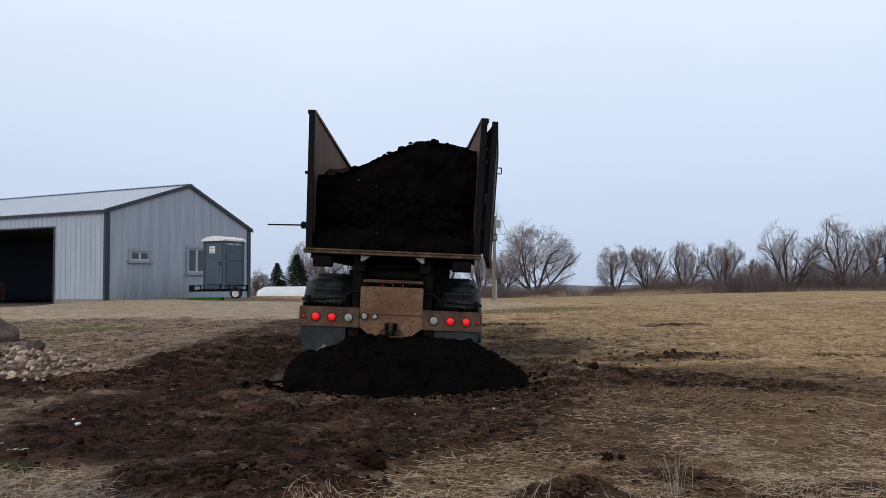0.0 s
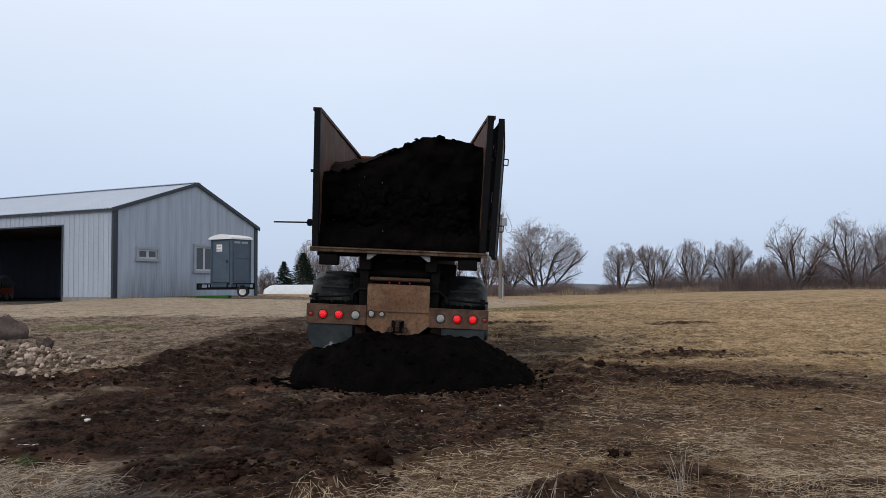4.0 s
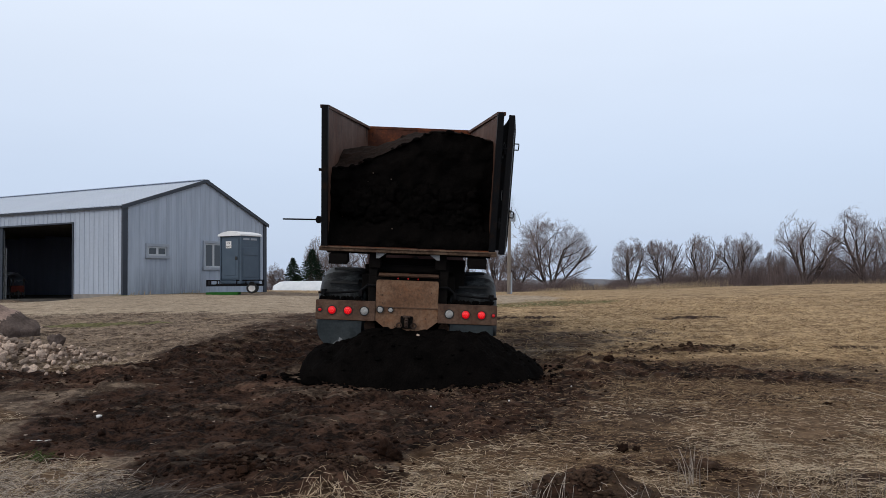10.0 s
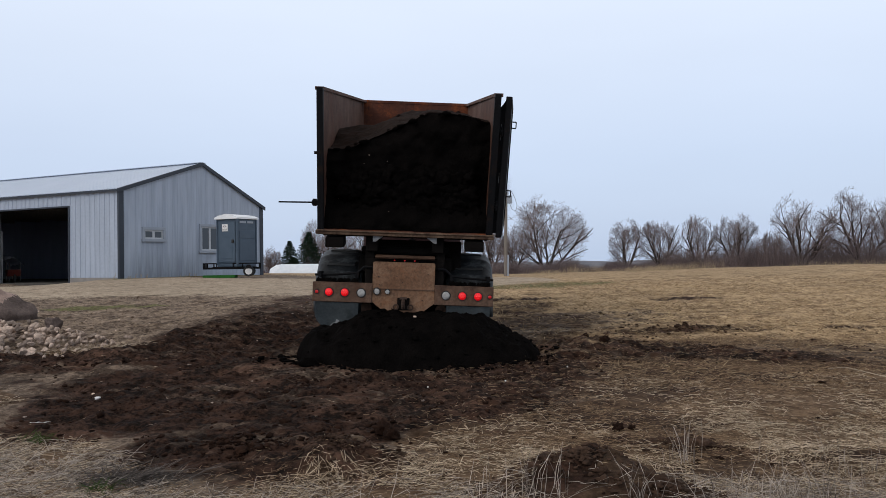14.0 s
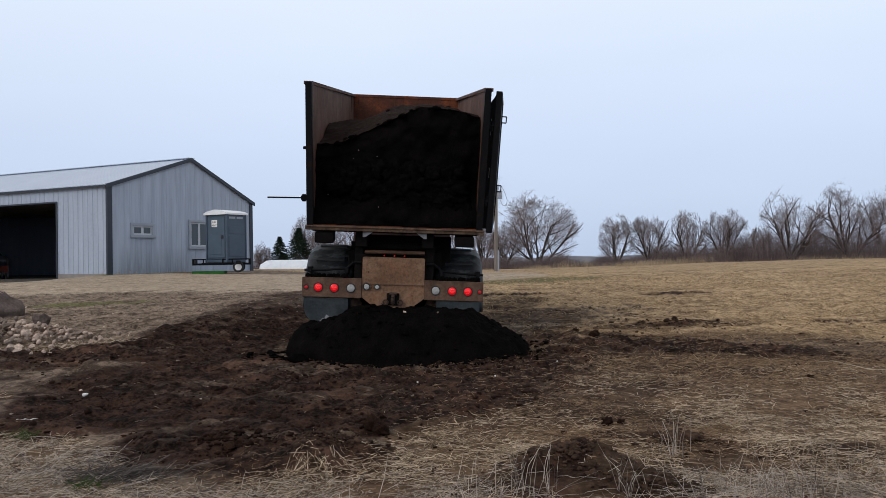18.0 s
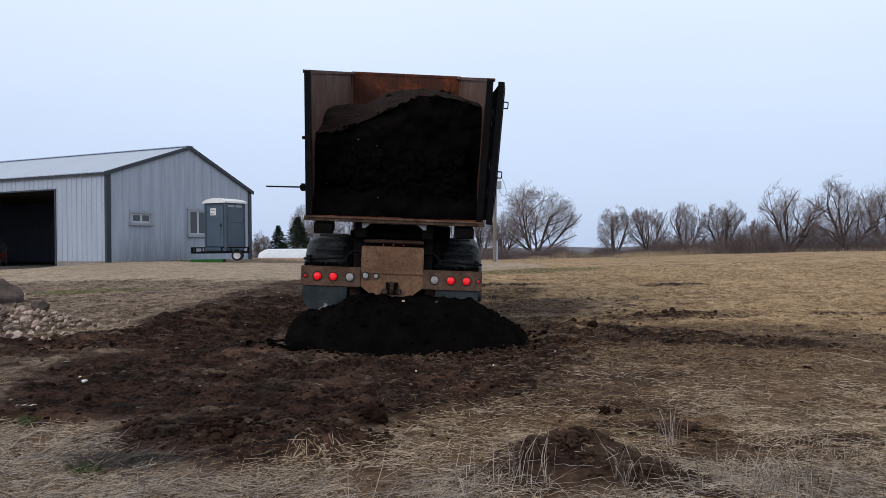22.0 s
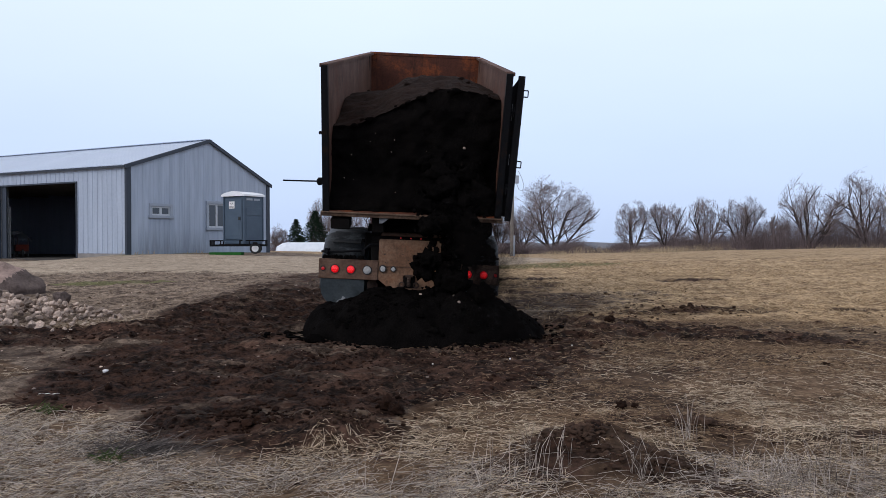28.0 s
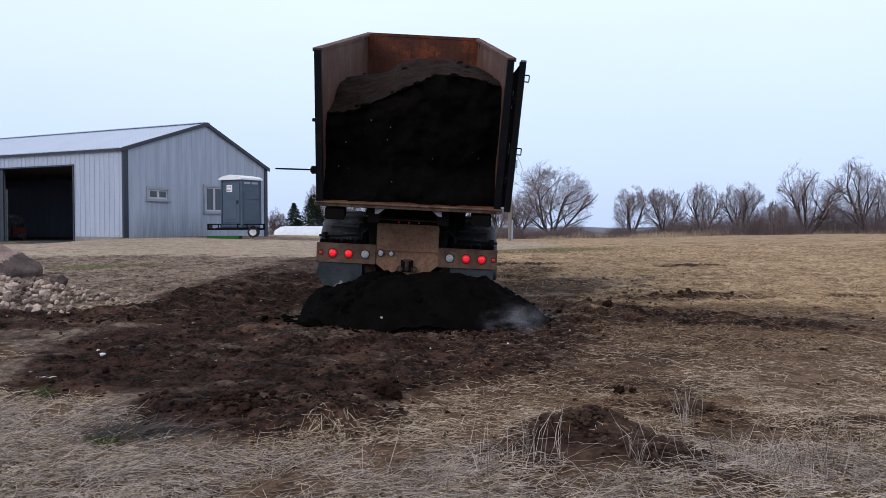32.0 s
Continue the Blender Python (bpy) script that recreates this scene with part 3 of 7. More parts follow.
def ground():
    def axis(lo, hi, step, far_lo, far_hi, slow=1.02, fast=1.1):
        mid = np.arange(lo, hi, step)
        a, b, s = [], [], step
        p = lo
        while p > far_lo:
            s *= slow if s < 0.28 and lo < 0 else fast
            p -= s
            a.append(p)
        p, s = mid[-1], step
        while p < far_hi:
            s *= slow if s < 0.28 else fast
            p += s
            b.append(p)
        return np.r_[a[::-1], mid, b]
    xs, ys = axis(-6.6, 6.6, 0.038, -2600, 2600), axis(3.6, 13.2, 0.038, -120, 3000)
    gx, gy = np.meshgrid(xs, ys)
    x, y = gx.ravel(), gy.ravel()
    v = np.stack([x, y, height(x, y)], 1)
    nx, ny = len(xs), len(ys)
    i = (np.arange(ny - 1)[:, None] * nx + np.arange(nx - 1)[None]).ravel()
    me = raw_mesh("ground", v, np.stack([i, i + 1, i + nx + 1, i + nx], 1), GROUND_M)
    me.polygons.foreach_set("use_smooth", np.ones(len(me.polygons), bool))
    wob = 0.42 * fbm(x * 0.8, y * 0.8, 21, 4)
    soil = strokes(x + wob, y + 0.6 * wob, SOIL_ROWS, 1.0)
    fieldm = sstep(-0.2, 1.9, x + 0.25 * (y - 12)) * sstep(4.6, 7.5, y) * (1 - sstep(300, 500, y))
    fieldm = np.maximum(fieldm, 0.75 * sstep(40, 48, y))
    # churned strip between soil and field
    fieldm = fieldm * (1 - 0.52 * strokes(x, y, [(0.5, 10, 6, 9.6, 2.4), (1.0, 14, 3, 16, 1.5)], 1.2))
    masks = {"soil": np.maximum(0.98 * soil, 0.62 * strokes(x, y, HALF_ROWS, 1.0)), "field": fieldm,
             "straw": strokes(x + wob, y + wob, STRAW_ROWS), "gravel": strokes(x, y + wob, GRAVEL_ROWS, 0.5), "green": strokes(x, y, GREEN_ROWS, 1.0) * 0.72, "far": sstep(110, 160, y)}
    for k, a in masks.items():
        at = me.attributes.new(k, "FLOAT", "POINT")
        at.data.foreach_set("value", a.astype(np.float32))
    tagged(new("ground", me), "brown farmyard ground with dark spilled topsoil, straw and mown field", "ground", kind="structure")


ground()

# ---------------------------------------------------------------- dump truck
# truck space: x right, y forward, z up from the ground under the bumper; heading away from the camera
TRUCK_POSE = pose(-0.76, 11.06, 0.315, 0, 2.72, 2.31)
L0 = 0.82      # height of the tail lamps


def half_fender(w, r, thick, a0, a1, n=28):
    bm = bmesh.new()
    rings = []
    for i in range(n + 1):
        a = radians(a0 + (a1 - a0) * i / n)
        rib = 0.028 if i % 4 == 2 else 0.0
        ring = []
        for rr in (r + rib, r + rib - thick):
            for x, d in ((-w / 2, -0.13), (-w / 2 + 0.03, -0.065), (-w / 2 + 0.09, -0.02), (-w / 2 + 0.17, 0), (w / 2 - 0.17, 0), (w / 2 - 0.09, -0.02), (w / 2 - 0.03, -0.065), (w / 2, -0.13)):
                d = d * min(1.0, w / 0.7)
                ring.append(bm.verts.new((x, math.cos(a) * (rr + d), math.sin(a) * (rr + d))))
        rings.append(ring)
    for a, b in zip(rings, rings[1:]):
        order = list(range(8)) + list(range(15, 7, -1))
        for k in range(16):
            p, q = order[k], order[(k + 1) % 16]
            bm.faces.new((a[p], a[q], b[q], b[p]))
    for ring, flip in ((rings[0], False), (rings[-1], True)):
        for k in range(7):
            f = [ring[k], ring[k + 1], ring[k + 9], ring[k + 8]]
            bm.faces.new(f[::-1] if flip else f)
    bmesh.ops.recalc_face_normals(bm, faces=bm.faces[:])
    return bm


def tyre_bm(r, w, seg=28):
    prof = [(0.62 * r, -w / 2 + 0.03), (0.78 * r, -w / 2), (0.95 * r, -w / 2 + 0.01), (r, -w / 2 + 0.05), (r, w / 2 - 0.05), (0.95 * r, w / 2 - 0.01), (0.78 * r, w / 2), (0.62 * r, w / 2 - 0.03)]
    bm = bmesh.new()
    rings = [[bm.verts.new((x, rr * math.cos(2 * math.pi * i / seg), rr * math.sin(2 * math.pi * i / seg))) for rr, x in prof] for i in range(seg)]
    for i in range(seg):
        a, b = rings[i], rings[(i + 1) % seg]
        for k in range(len(prof)):
            j = (k + 1) % len(prof)
            bm.faces.new((a[k], a[j], b[j], b[k]))
    bmesh.ops.recalc_face_normals(bm, faces=bm.faces[:])
    return bm


def rim_bm(r, w):
    bm = bmesh.new()
    tube(bm, (-w * 0.25, 0, 0), (w * 0.1, 0, 0), r, seg=20)
    tube(bm, (-w * 0.45, 0, 0), (-w * 0.25, 0, 0), r * 0.35, seg=12)
    for i in range(8):
        a = i * math.pi / 4
        tube(bm, (-w * 0.3, r * 0.55 * math.cos(a), r * 0.55 * math.sin(a)), (-w * 0.24, r * 0.55 * math.cos(a), r * 0.55 * math.sin(a)), 0.016, seg=6)
    return bm


def wheel_on(parent, x, y, z, r, w, tyre, rim):
    wh = new("wheel")
    wh.parent = parent
    wh.matrix_basis = pose(x, y, z, 0, 0, 180 if x > 0 else 0)
    t = new("tyre", tyre)
    t.parent = wh
    q = new("rim", rim)
    q.parent = wh
    return wh


def build_truck():
    tr = thing("dump_truck", TRUCK_POSE, "dusty dump truck with lit tail lamps and raised rusty box", "truck")
    # frame rails, cross tube, hoist
    for s in (-1, 1):
        part("frame_rail", boxes((s * 0.43 - 0.05, s * 0.43 + 0.05, 0.15, 8.6, 0.78, 1.08), (s * 0.43 - 0.11, s * 0.43 + 0.11, 0.15, 8.6, 0.76, 0.79), (s * 0.43 - 0.11, s * 0.43 + 0.11, 0.15, 8.6, 1.07, 1.10), bevel=0.006), GREY_DARK, tr)
        part("hinge_bracket", prism([(0.16, 1.05), (0.62, 1.05), (0.5, 1.50), (0.40, 1.58), (0.28, 1.58), (0.20, 1.50)], s * 0.50 - 0.06, s * 0.50 + 0.06, "x"), GREY_DARK, tr)
        part("wheel_box", boxes((s * 0.70 - 0.02, s * 0.70 + 0.02, 0.5, 3.2, 0.75, 1.25), bevel=0.005), GREY_DARK, tr)
    bm = bmesh.new()
    tube(bm, (-0.62, 0.36, 1.42), (0.62, 0.36, 1.42), 0.055, seg=14)
    part("hinge_tube", bm, GREY_DARK, tr, "steel hinge tube, coloured dark as in shade")
    # tall block also fills the gap so no bright sky shows through
    part("subframe", boxes((-0.58, 0.80, 0.45, 0.75, 1.05, 1.58), (-0.40, 0.40, 0.75, 5.8, 1.12, 1.50), bevel=0.01), GREY_DARK, tr, "hoist subframe, coloured dark as in shade")
    part("rear_crossmember", boxes((-0.55, 0.55, 0.12, 0.34, 0.74, 1.30), (-0.66, 0.66, 0.30, 0.5, 1.12, 1.34), bevel=0.01), GREY_DARK, tr)
    bm = bmesh.new()
    tube(bm, (0, 0.8, 0.95), (0, 5.4, 1.55), 0.11, seg=14)
    tube(bm, (0, 5.4, 1.55), (0, 6.3, 1.70), 0.08, seg=14)
    part("hoist_cylinder", bm, GREY_DARK, tr)
    # apron plate with the folded lip over it
    part("apron_plate", prism([(-0.435, 0.70), (-0.435, 1.240), (-0.425, 1.252), (-0.410, 1.260), (0.410, 1.260), (0.425, 1.245), (0.425, 0.70), (0.23, 0.55), (-0.24, 0.55)], 0.02, 0.05), TAN_STEEL, tr, "dusty tan steel apron plate")
    part("apron_seam", boxes((-0.435, 0.425, 0.010, 0.020, 0.878, 0.888)), BAR_STEEL, tr)
    part("apron_lip", prism([(0.02, 1.305), (0.16, 1.340), (0.16, 1.358), (0.0, 1.321)], -0.41, 0.42, "x"), BAR_STEEL, tr, "bent tan steel lip over the apron plate")
    for x in (-0.14, 0.0, 0.14):
        bm = bmesh.new()
        tube(bm, (x, 0.03, 1.284), (x, 0.07, 1.284), 0.011, seg=10)
        part("clearance_lamp", bm, RED_DIM, tr, "small red clearance lamp")
    for x, z, r in ((-0.35, 1.05, 0.010), (-0.34, 0.94, 0.008), (-0.10, 1.06, 0.008), (0.33, 1.10, 0.009), (-0.02, 0.98, 0.007), (0.26, 0.74, 0.009), (-0.16, 0.62, 0.008)):
        bm = bmesh.new()
        tube(bm, (x, 0.006, z), (x, 0.022, z), r, seg=6)
        part("bolt", bm, RUSTY_IRON, tr)
    # bumper bars with lamps
    for s in (-1, 1):
        x0, x1 = (-1.255, -0.437) if s < 0 else (0.427, 1.245)
        part("bumper_bar", boxes((x0, x1, 0.0, 0.06, L0 - 0.135, L0 + 0.135), (x0, x1, 0.0, 0.14, L0 + 0.12, L0 + 0.137), bevel=0.006), BAR_STEEL, tr, "brown dusty steel bumper bar with lamp holes")
        for x, kind in ((1.03, "red"), (0.812, "red"), (0.585, "clear"), (1.195, "mark")):
            x = s * x
            r = 0.026 if kind == "mark" else 0.056
            lamp = new("tail_lamp" if kind == "red" else "reverse_lamp" if kind == "clear" else "marker_lamp")
            lamp.parent = tr
            lamp.matrix_basis = pose(x, 0, L0)
            bm = bmesh.new()
            bmesh.ops.create_uvsphere(bm, u_segments=18, v_segments=8, radius=r)
            for v in bm.verts:
                v.co = Vector((v.co.x, -0.004 + min(v.co.y, 0) * 0.28, v.co.z))
            part("lens", bm, {"red": RED_LAMP, "clear": CLEAR_LAMP, "mark": RED_DIM}[kind], lamp, {"red": "lit red round lens", "clear": "dusty clear round lens", "mark": "small dim red lens"}[kind], True)
            bm = bmesh.new()
            for i in range(20):
                a, b = 2 * math.pi * i / 20, 2 * math.pi * (i + 1) / 20
                tube(bm, (math.cos(a) * (r + 0.004), -0.006, math.sin(a) * (r + 0.004)), (math.cos(b) * (r + 0.004), -0.006, math.sin(b) * (r + 0.004)), 0.007, seg=5, caps=False)
            part("grommet", bm, RUBBER, lamp)
            if kind == "red":
                for k in range(7):
                    a = radians(60 * k)
                    d = 0.0 if k == 6 else 0.024
                    b = lump(0.0075, 1, 1, 0.0, (1, 0.5, 1))
                    part("bulb", b, RED_CORE, lamp, m=pose(d * math.cos(a), -0.019 if k == 6 else -0.017, d * math.sin(a)))
    # two old work lamps on the plate
    for x, r in ((-0.37, 0.052), (-0.225, 0.040)):
        lamp = new("work_lamp")
        lamp.parent = tr
        bm = bmesh.new()
        tube(bm, (x, -0.01, L0 + 0.03), (x, 0.03, L0 + 0.03), r, seg=14)
        part("housing", bm, RUBBER, lamp)
        part("lens", lump(r * 0.75, 3 + x, 2, 0.3, (1, 0.25, 1)), CLEAR_LAMP, lamp, "cracked grey lens", m=pose(x, -0.008, L0 + 0.028))
    # pintle hook
    hook = new("tow_hook")
    hook.parent = tr
    bm = bmesh.new()
    box(bm, -0.085, 0.085, -0.01, 0.02, 0.60, 0.77, 0.008)
    part("mount", bm, GREY_DARK, hook)
    bm = bmesh.new()
    for i in range(9):
        a, b = radians(-60 + 30 * i), radians(-30 + 30 * i)
        tube(bm, (0.0, -0.06 - 0.055 * math.cos(a), 0.68 + 0.055 * math.sin(a)), (0.0, -0.06 - 0.055 * math.cos(b), 0.68 + 0.055 * math.sin(b)), 0.026, seg=8)
    tube(bm, (-0.05, -0.03, 0.76), (0.05, -0.03, 0.76), 0.02)
    part("jaw", bm, RUSTY_IRON, hook, "grimy steel pintle jaw")
    for s in (-1, 1):
        bm = bmesh.new()
        for i in range(8):
            a, b = radians(45 * i), radians(45 * i + 45)
            tube(bm, (s * 0.10 + 0.035 * math.cos(a), -0.02, 0.64 + 0.035 * math.sin(a)), (s * 0.10 + 0.035 * math.cos(b), -0.02, 0.64 + 0.035 * math.sin(b)), 0.011, seg=6)
        part("chain_ring", bm, RUSTY_IRON, hook)
    # fenders over each tandem wheel pair, their support tubes, and flaps
    for s in (-1, 1):
        for y in (1.04, 2.40):
            f = new("fender")
            f.parent = tr
            f.matrix_basis = pose(s * 0.92, y, 0.50)
            part("shell", half_fender(0.70, 0.90, 0.012, 5, 178), POLY, f, "dusty black moulded plastic fender shell", True)
            for k, (a, w0, w1) in enumerate(((98, -0.20, 0.20), (114, -0.20, 0.10), (130, -0.20, 0.20))):
                part("rib", boxes((w0, w1, -0.022, 0.022, -0.012, 0.020), bevel=0.006), RUBBER, f, m=pose(0, math.cos(radians(a)) * 0.90, math.sin(radians(a)) * 0.90, a - 90))
            for dx in (-0.26, 0.26):
                part("bracket", boxes((dx - 0.025, dx + 0.025, -0.90, -0.68, 0.52, 0.60), bevel=0.005), BLACK_STEEL, f)
        bm = bmesh.new()
        pts = [(s * 0.44, 0.10, 1.175), (s * 0.56, 0.12, 1.18), (s * 0.66, 0.16, 1.09), (s * 0.95, 0.17, 1.06), (s * 1.25, 0.18, 1.05)]
        for a, b in zip(pts, pts[1:]):
            tube(bm, a, b, 0.017, seg=8)
        part("fender_tube", bm, BLACK_STEEL, tr, "bent black fender support tube")
        x0 = -1.22 if s < 0 else 0.60
        bm = bmesh.new()
        g = []
        for j in range(9):
            f = j / 8
            cut = 0.10 * max(0.0, f - 0.45) ** 2 / 0.3      # the corners are worn round
            row = []
            for i in range(13):
                u = cut + (0.60 - 2 * cut) * i / 12
                row.append(bm.verts.new((x0 + u, 0.02 + (0.035 * math.sin(i * 0.55) + 0.06 * (i / 12 - 0.5) ** 2) * f, L0 - 0.14 - (0.33 + 0.012 * math.sin(i * 1.9)) * f)))
            g.append(row)
        for j in range(8):
            for i in range(12):
                bm.faces.new((g[j][i], g[j + 1][i], g[j + 1][i + 1], g[j][i + 1]))
        bmesh.ops.solidify(bm, geom=bm.faces[:], thickness=0.012)
        flap = part("mudflap", bm, FLAP, tr, "dusty blue-grey rubber mudflap")
        if s < 0:
            part("weight_plate", prism([(-1.00, 0.355), (-0.965, 0.395), (-0.925, 0.405), (-0.91, 0.450), (-0.885, 0.435), (-0.86, 0.415), (-0.80, 0.400), (-0.77, 0.365), (-0.84, 0.345), (-0.92, 0.335)], -0.012, 0.0), WORN_ZINC, flap, "pale worn metal weight plate")
        bm = bmesh.new()
        box(bm, x0, x0 + 0.60, 0.03, 0.12, L0 + 0.14, L0 + 0.155, 0.006)
        for i in range(26):
            r = 0.018 + 0.02 * random.random()
            b = lump(r, i + s * 40, 1, 0.5)
            b.transform(Matrix.Translation((x0 + 0.03 + 0.55 * random.random(), 0.05 + 0.05 * random.random(), L0 + 0.165)))
            join_into(bm, b)
        part("spilled_soil", bm, SOIL, tr, "clods of black soil caught on the bar")
    # running gear
    tyre, rim = mesh_of("tyre", tyre_bm(0.50, 0.27), RUBBER), mesh_of("rim", rim_bm(0.29, 0.27), CHROME)
    for s in (-1, 1):
        for y in (1.04, 2.40):
            for x in (0.76, 1.07):
                wheel_on(tr, s * x, y, 0.50, 0.5, 0.27, tyre, rim)
        wheel_on(tr, s * 1.05, 7.7, 0.50, 0.5, 0.27, tyre, rim)
    for y in (1.04, 2.40, 7.7):
        bm = tube(bmesh.new(), (-1.1, y, 0.50), (1.1, y, 0.50), 0.075, seg=12)
        if y < 5:
            b = lump(0.21, y, 2, 0.05)
            b.transform(Matrix.Translation((0, y, 0.50)))
            join_into(bm, b)
        part("axle", bm, GREY_DARK, tr)
    for s in (-1, 1):
        bm = bmesh.new()
        tube(bm, (s * 0.53, 0.22, 0.60), (s * 0.53, 0.36, 0.60), 0.075, seg=18)
        tube(bm, (s * 0.53, 0.245, 0.60), (s * 0.53, 0.265, 0.60), 0.086, seg=18)
        part("brake_chamber", bm, BAR_STEEL, tr, "dusty round brake chamber")
    # cab and hood, hidden ahead of the box
    cab = part("cab", prism([(6.5, 0.85), (6.5, 2.55), (6.75, 2.75), (8.0, 2.72), (8.35, 1.85), (9.9, 1.65), (10.0, 0.7), (7.2, 0.7)], -1.05, 1.05, "x"), CAB_PAINT, tr, "truck cab with a long hood, coloured dark as in shade")
    part("cab_rear_window", boxes((-0.5, 0.5, 6.485, 6.5, 1.9, 2.4)), GLASS, cab)
    part("grille", boxes((-0.7, 0.7, 9.98, 10.02, 0.8, 1.45), bevel=0.01), CHROME, cab)
    part("front_bumper", boxes((-1.15, 1.15, 10.0, 10.2, 0.4, 0.68), bevel=0.02), CHROME, tr)
    for s in (-1, 1):
        bm = bmesh.new()
        tube(bm, (s * 1.18, 5.0, 0.75), (s * 1.18, 6.3, 0.75), 0.3, seg=18)
        part("fuel_tank", bm, CHROME, tr)
    return tr


truck = build_truck()

# ---------------------------------------------------------------- the box of the truck
BED_ROWS = [(0.0, -0.698, 11.121, 2.068, 0.2), (3.0, -0.706, 11.105, 2.060, 2.3), (6.0, -0.710, 11.085, 2.048, 4.5), (7.5, -0.704, 11.083, 2.034, 5.9), (9.0, -0.697, 11.079, 2.021, 7.2), (10.5, -0.693, 11.06, 2.011, 8.6),
            (12.0, -0.690, 11.035, 2.002, 9.5), (13.0, -0.688, 11.021, 1.997, 9.65), (16.0, -0.683, 10.99, 1.989, 9.8), (19.0, -0.678, 10.966, 1.983, 9.96), (21.0, -0.673, 10.92, 1.967, 11.4), (23.0, -0.669, 10.885, 1.951, 12.5),
            (25.0, -0.666, 10.85, 1.942, 13.6), (28.0, -0.664, 10.767, 1.923, 14.5), (29.0, -0.666, 10.70, 1.900, 14.8), (30.0, -0.668, 10.58, 1.862, 15.0), (31.0, -0.669, 10.514, 1.841, 15.0), (32.0, -0.665, 10.463, 1.833, 15.0)]


def bed_pose(r):
    return pose(r[1], r[2], r[3], r[4], 2.72, 2.31)


def bed_at(t):
    c = np.array(BED_ROWS).T
    return bed_pose([t] + [float(np.interp(t, c[0], c[k])) for k in range(1, 5)])


BW, BH, BL, BF = 1.22, 1.91, 6.5, 1.12      # half width at the rear, height, length, half width at the front
FL = 0.02                                   # the sides lean out by this at the top


def build_bed(tr):
    bed = new("dump_box")
    bed.parent = tr
    tagged(bed, "rusty steel dump box with black rear posts")
    part("floor", prism([(-BW + 0.05, 0.0), (BW - 0.05, 0.0), (BF - 0.04, BL), (-BF + 0.04, BL)], -0.03, 0.0, "z"), BED_RUST, bed)
    part("floor_edge", boxes((-BW - 0.005, BW + 0.005, -0.03, 0.07, -0.068, -0.004), (-BW, BW, -0.045, -0.028, -0.026, 0.0), bevel=0.008), EDGE_STEEL, bed, "worn tan steel edge of the floor")
    for s in (-1, 1):
        # side sheet, tapering to the front and leaning out at the top
        bm = bmesh.new()
        q = []
        for off in (0.0, 0.035):
            for y, w in ((0.06, BW - 0.075), (BL, BF - 0.03)):
                for z, f in ((0.0, -FL), (BH - 0.02, FL)):
                    q.append(bm.verts.new((s * (w + f + off), y, z)))
        for f in ((0, 1, 3, 2), (4, 6, 7, 5), (0, 4, 5, 1), (2, 3, 7, 6), (1, 5, 7, 3), (0, 2, 6, 4)):
            bm.faces.new([q[k] for k in f])
        bmesh.ops.recalc_face_normals(bm, faces=bm.faces[:])
        part("side_sheet", bm, BED_IN, bed, "scraped rusty steel side sheet")
        part("rear_post", prism([(s * (BW - 0.085 - FL), -0.02), (s * (BW - FL), -0.02), (s * (BW + FL), BH), (s * (BW - 0.085 + FL), BH)], -0.03, 0.08), BLACK_STEEL, bed, "black painted rear post")
        for i in range(6):
            y = 0.75 + i * 1.05
            w = BW + (BF - BW) * y / BL - FL
            part("side_stake", boxes((min(s * w, s * (w + 0.08)), max(s * w, s * (w + 0.08)), y - 0.05, y + 0.05, -0.05, BH - 0.03)), BLACK_STEEL, bed, "black side stake of the box")
        part("top_rail", rail(s), BED_IN, bed, "pale scraped top rail")
        part("long_sill", boxes((s * 0.46 - 0.08, s * 0.46 + 0.08, 0.1, BL - 0.2, -0.30, -0.03), bevel=0.01), GREY_DARK, bed)
        part("step_block", boxes((s * 0.965 - 0.13, s * 0.965 + 0.13, 0.0, 0.28, -0.25, -0.105), bevel=0.012), GREY_DARK, bed, "dark block under the floor edge")
    for s in (-1, 1):
        part("gusset", prism([(s * 0.30, -0.075), (s * 0.44, -0.075), (s * 0.44, -0.15), (s * 0.40, -0.15)], 0.02, 0.035), WORN_ZINC, bed, "pale bare-steel gusset under the floor")
    for i in range(12):
        y = 0.35 + i * 0.5
        w = BW + (BF - BW) * y / BL - 0.05
        part("floor_joist", boxes((-w, w, y - 0.03, y + 0.03, -0.13, -0.03)), GREY_DARK, bed)
    part("headboard", boxes((-BF - 0.03, BF + 0.03, BL - 0.02, BL + 0.04, -0.02, BH), (-BF - 0.02, BF + 0.02, BL - 0.03, BL + 0.07, BH - 0.03, BH + 0.03), bevel=0.006), BED_RUST, bed, "orange rusted headboard")
    # swung-open tailgate folded along the side
    g = new("tailgate")
    g.parent = bed
    g.matrix_basis = pose(BW + 0.008, 0.0, 0.0, -2.6, 1.7, -6.5)
    tagged(g, "black ribbed tailgate swung open along the side")
    part("gate_sheet", boxes((0.075, 0.090, 0.05, 2.28, -0.02, BH - 0.03), bevel=0.004), BLACK_STEEL, g, "scratched black gate sheet")
    part("hinge_plate", prism([(-0.07, 0.02), (0.03, 0.02), (0.03, BH - 0.05), (-0.01, BH - 0.12), (-0.10, BH - 0.24)], 0.035, 0.05), BLACK_STEEL, g, "worn black plate between post and gate")
    part("gate_stile", boxes((0.02, 0.105, -0.03, 0.05, -0.03, BH - 0.02), bevel=0.006), BLACK_STEEL, g)
    part("gate_stile", boxes((0.02, 0.105, 2.2, 2.29, -0.03, BH - 0.02), bevel=0.006), BLACK_STEEL, g)
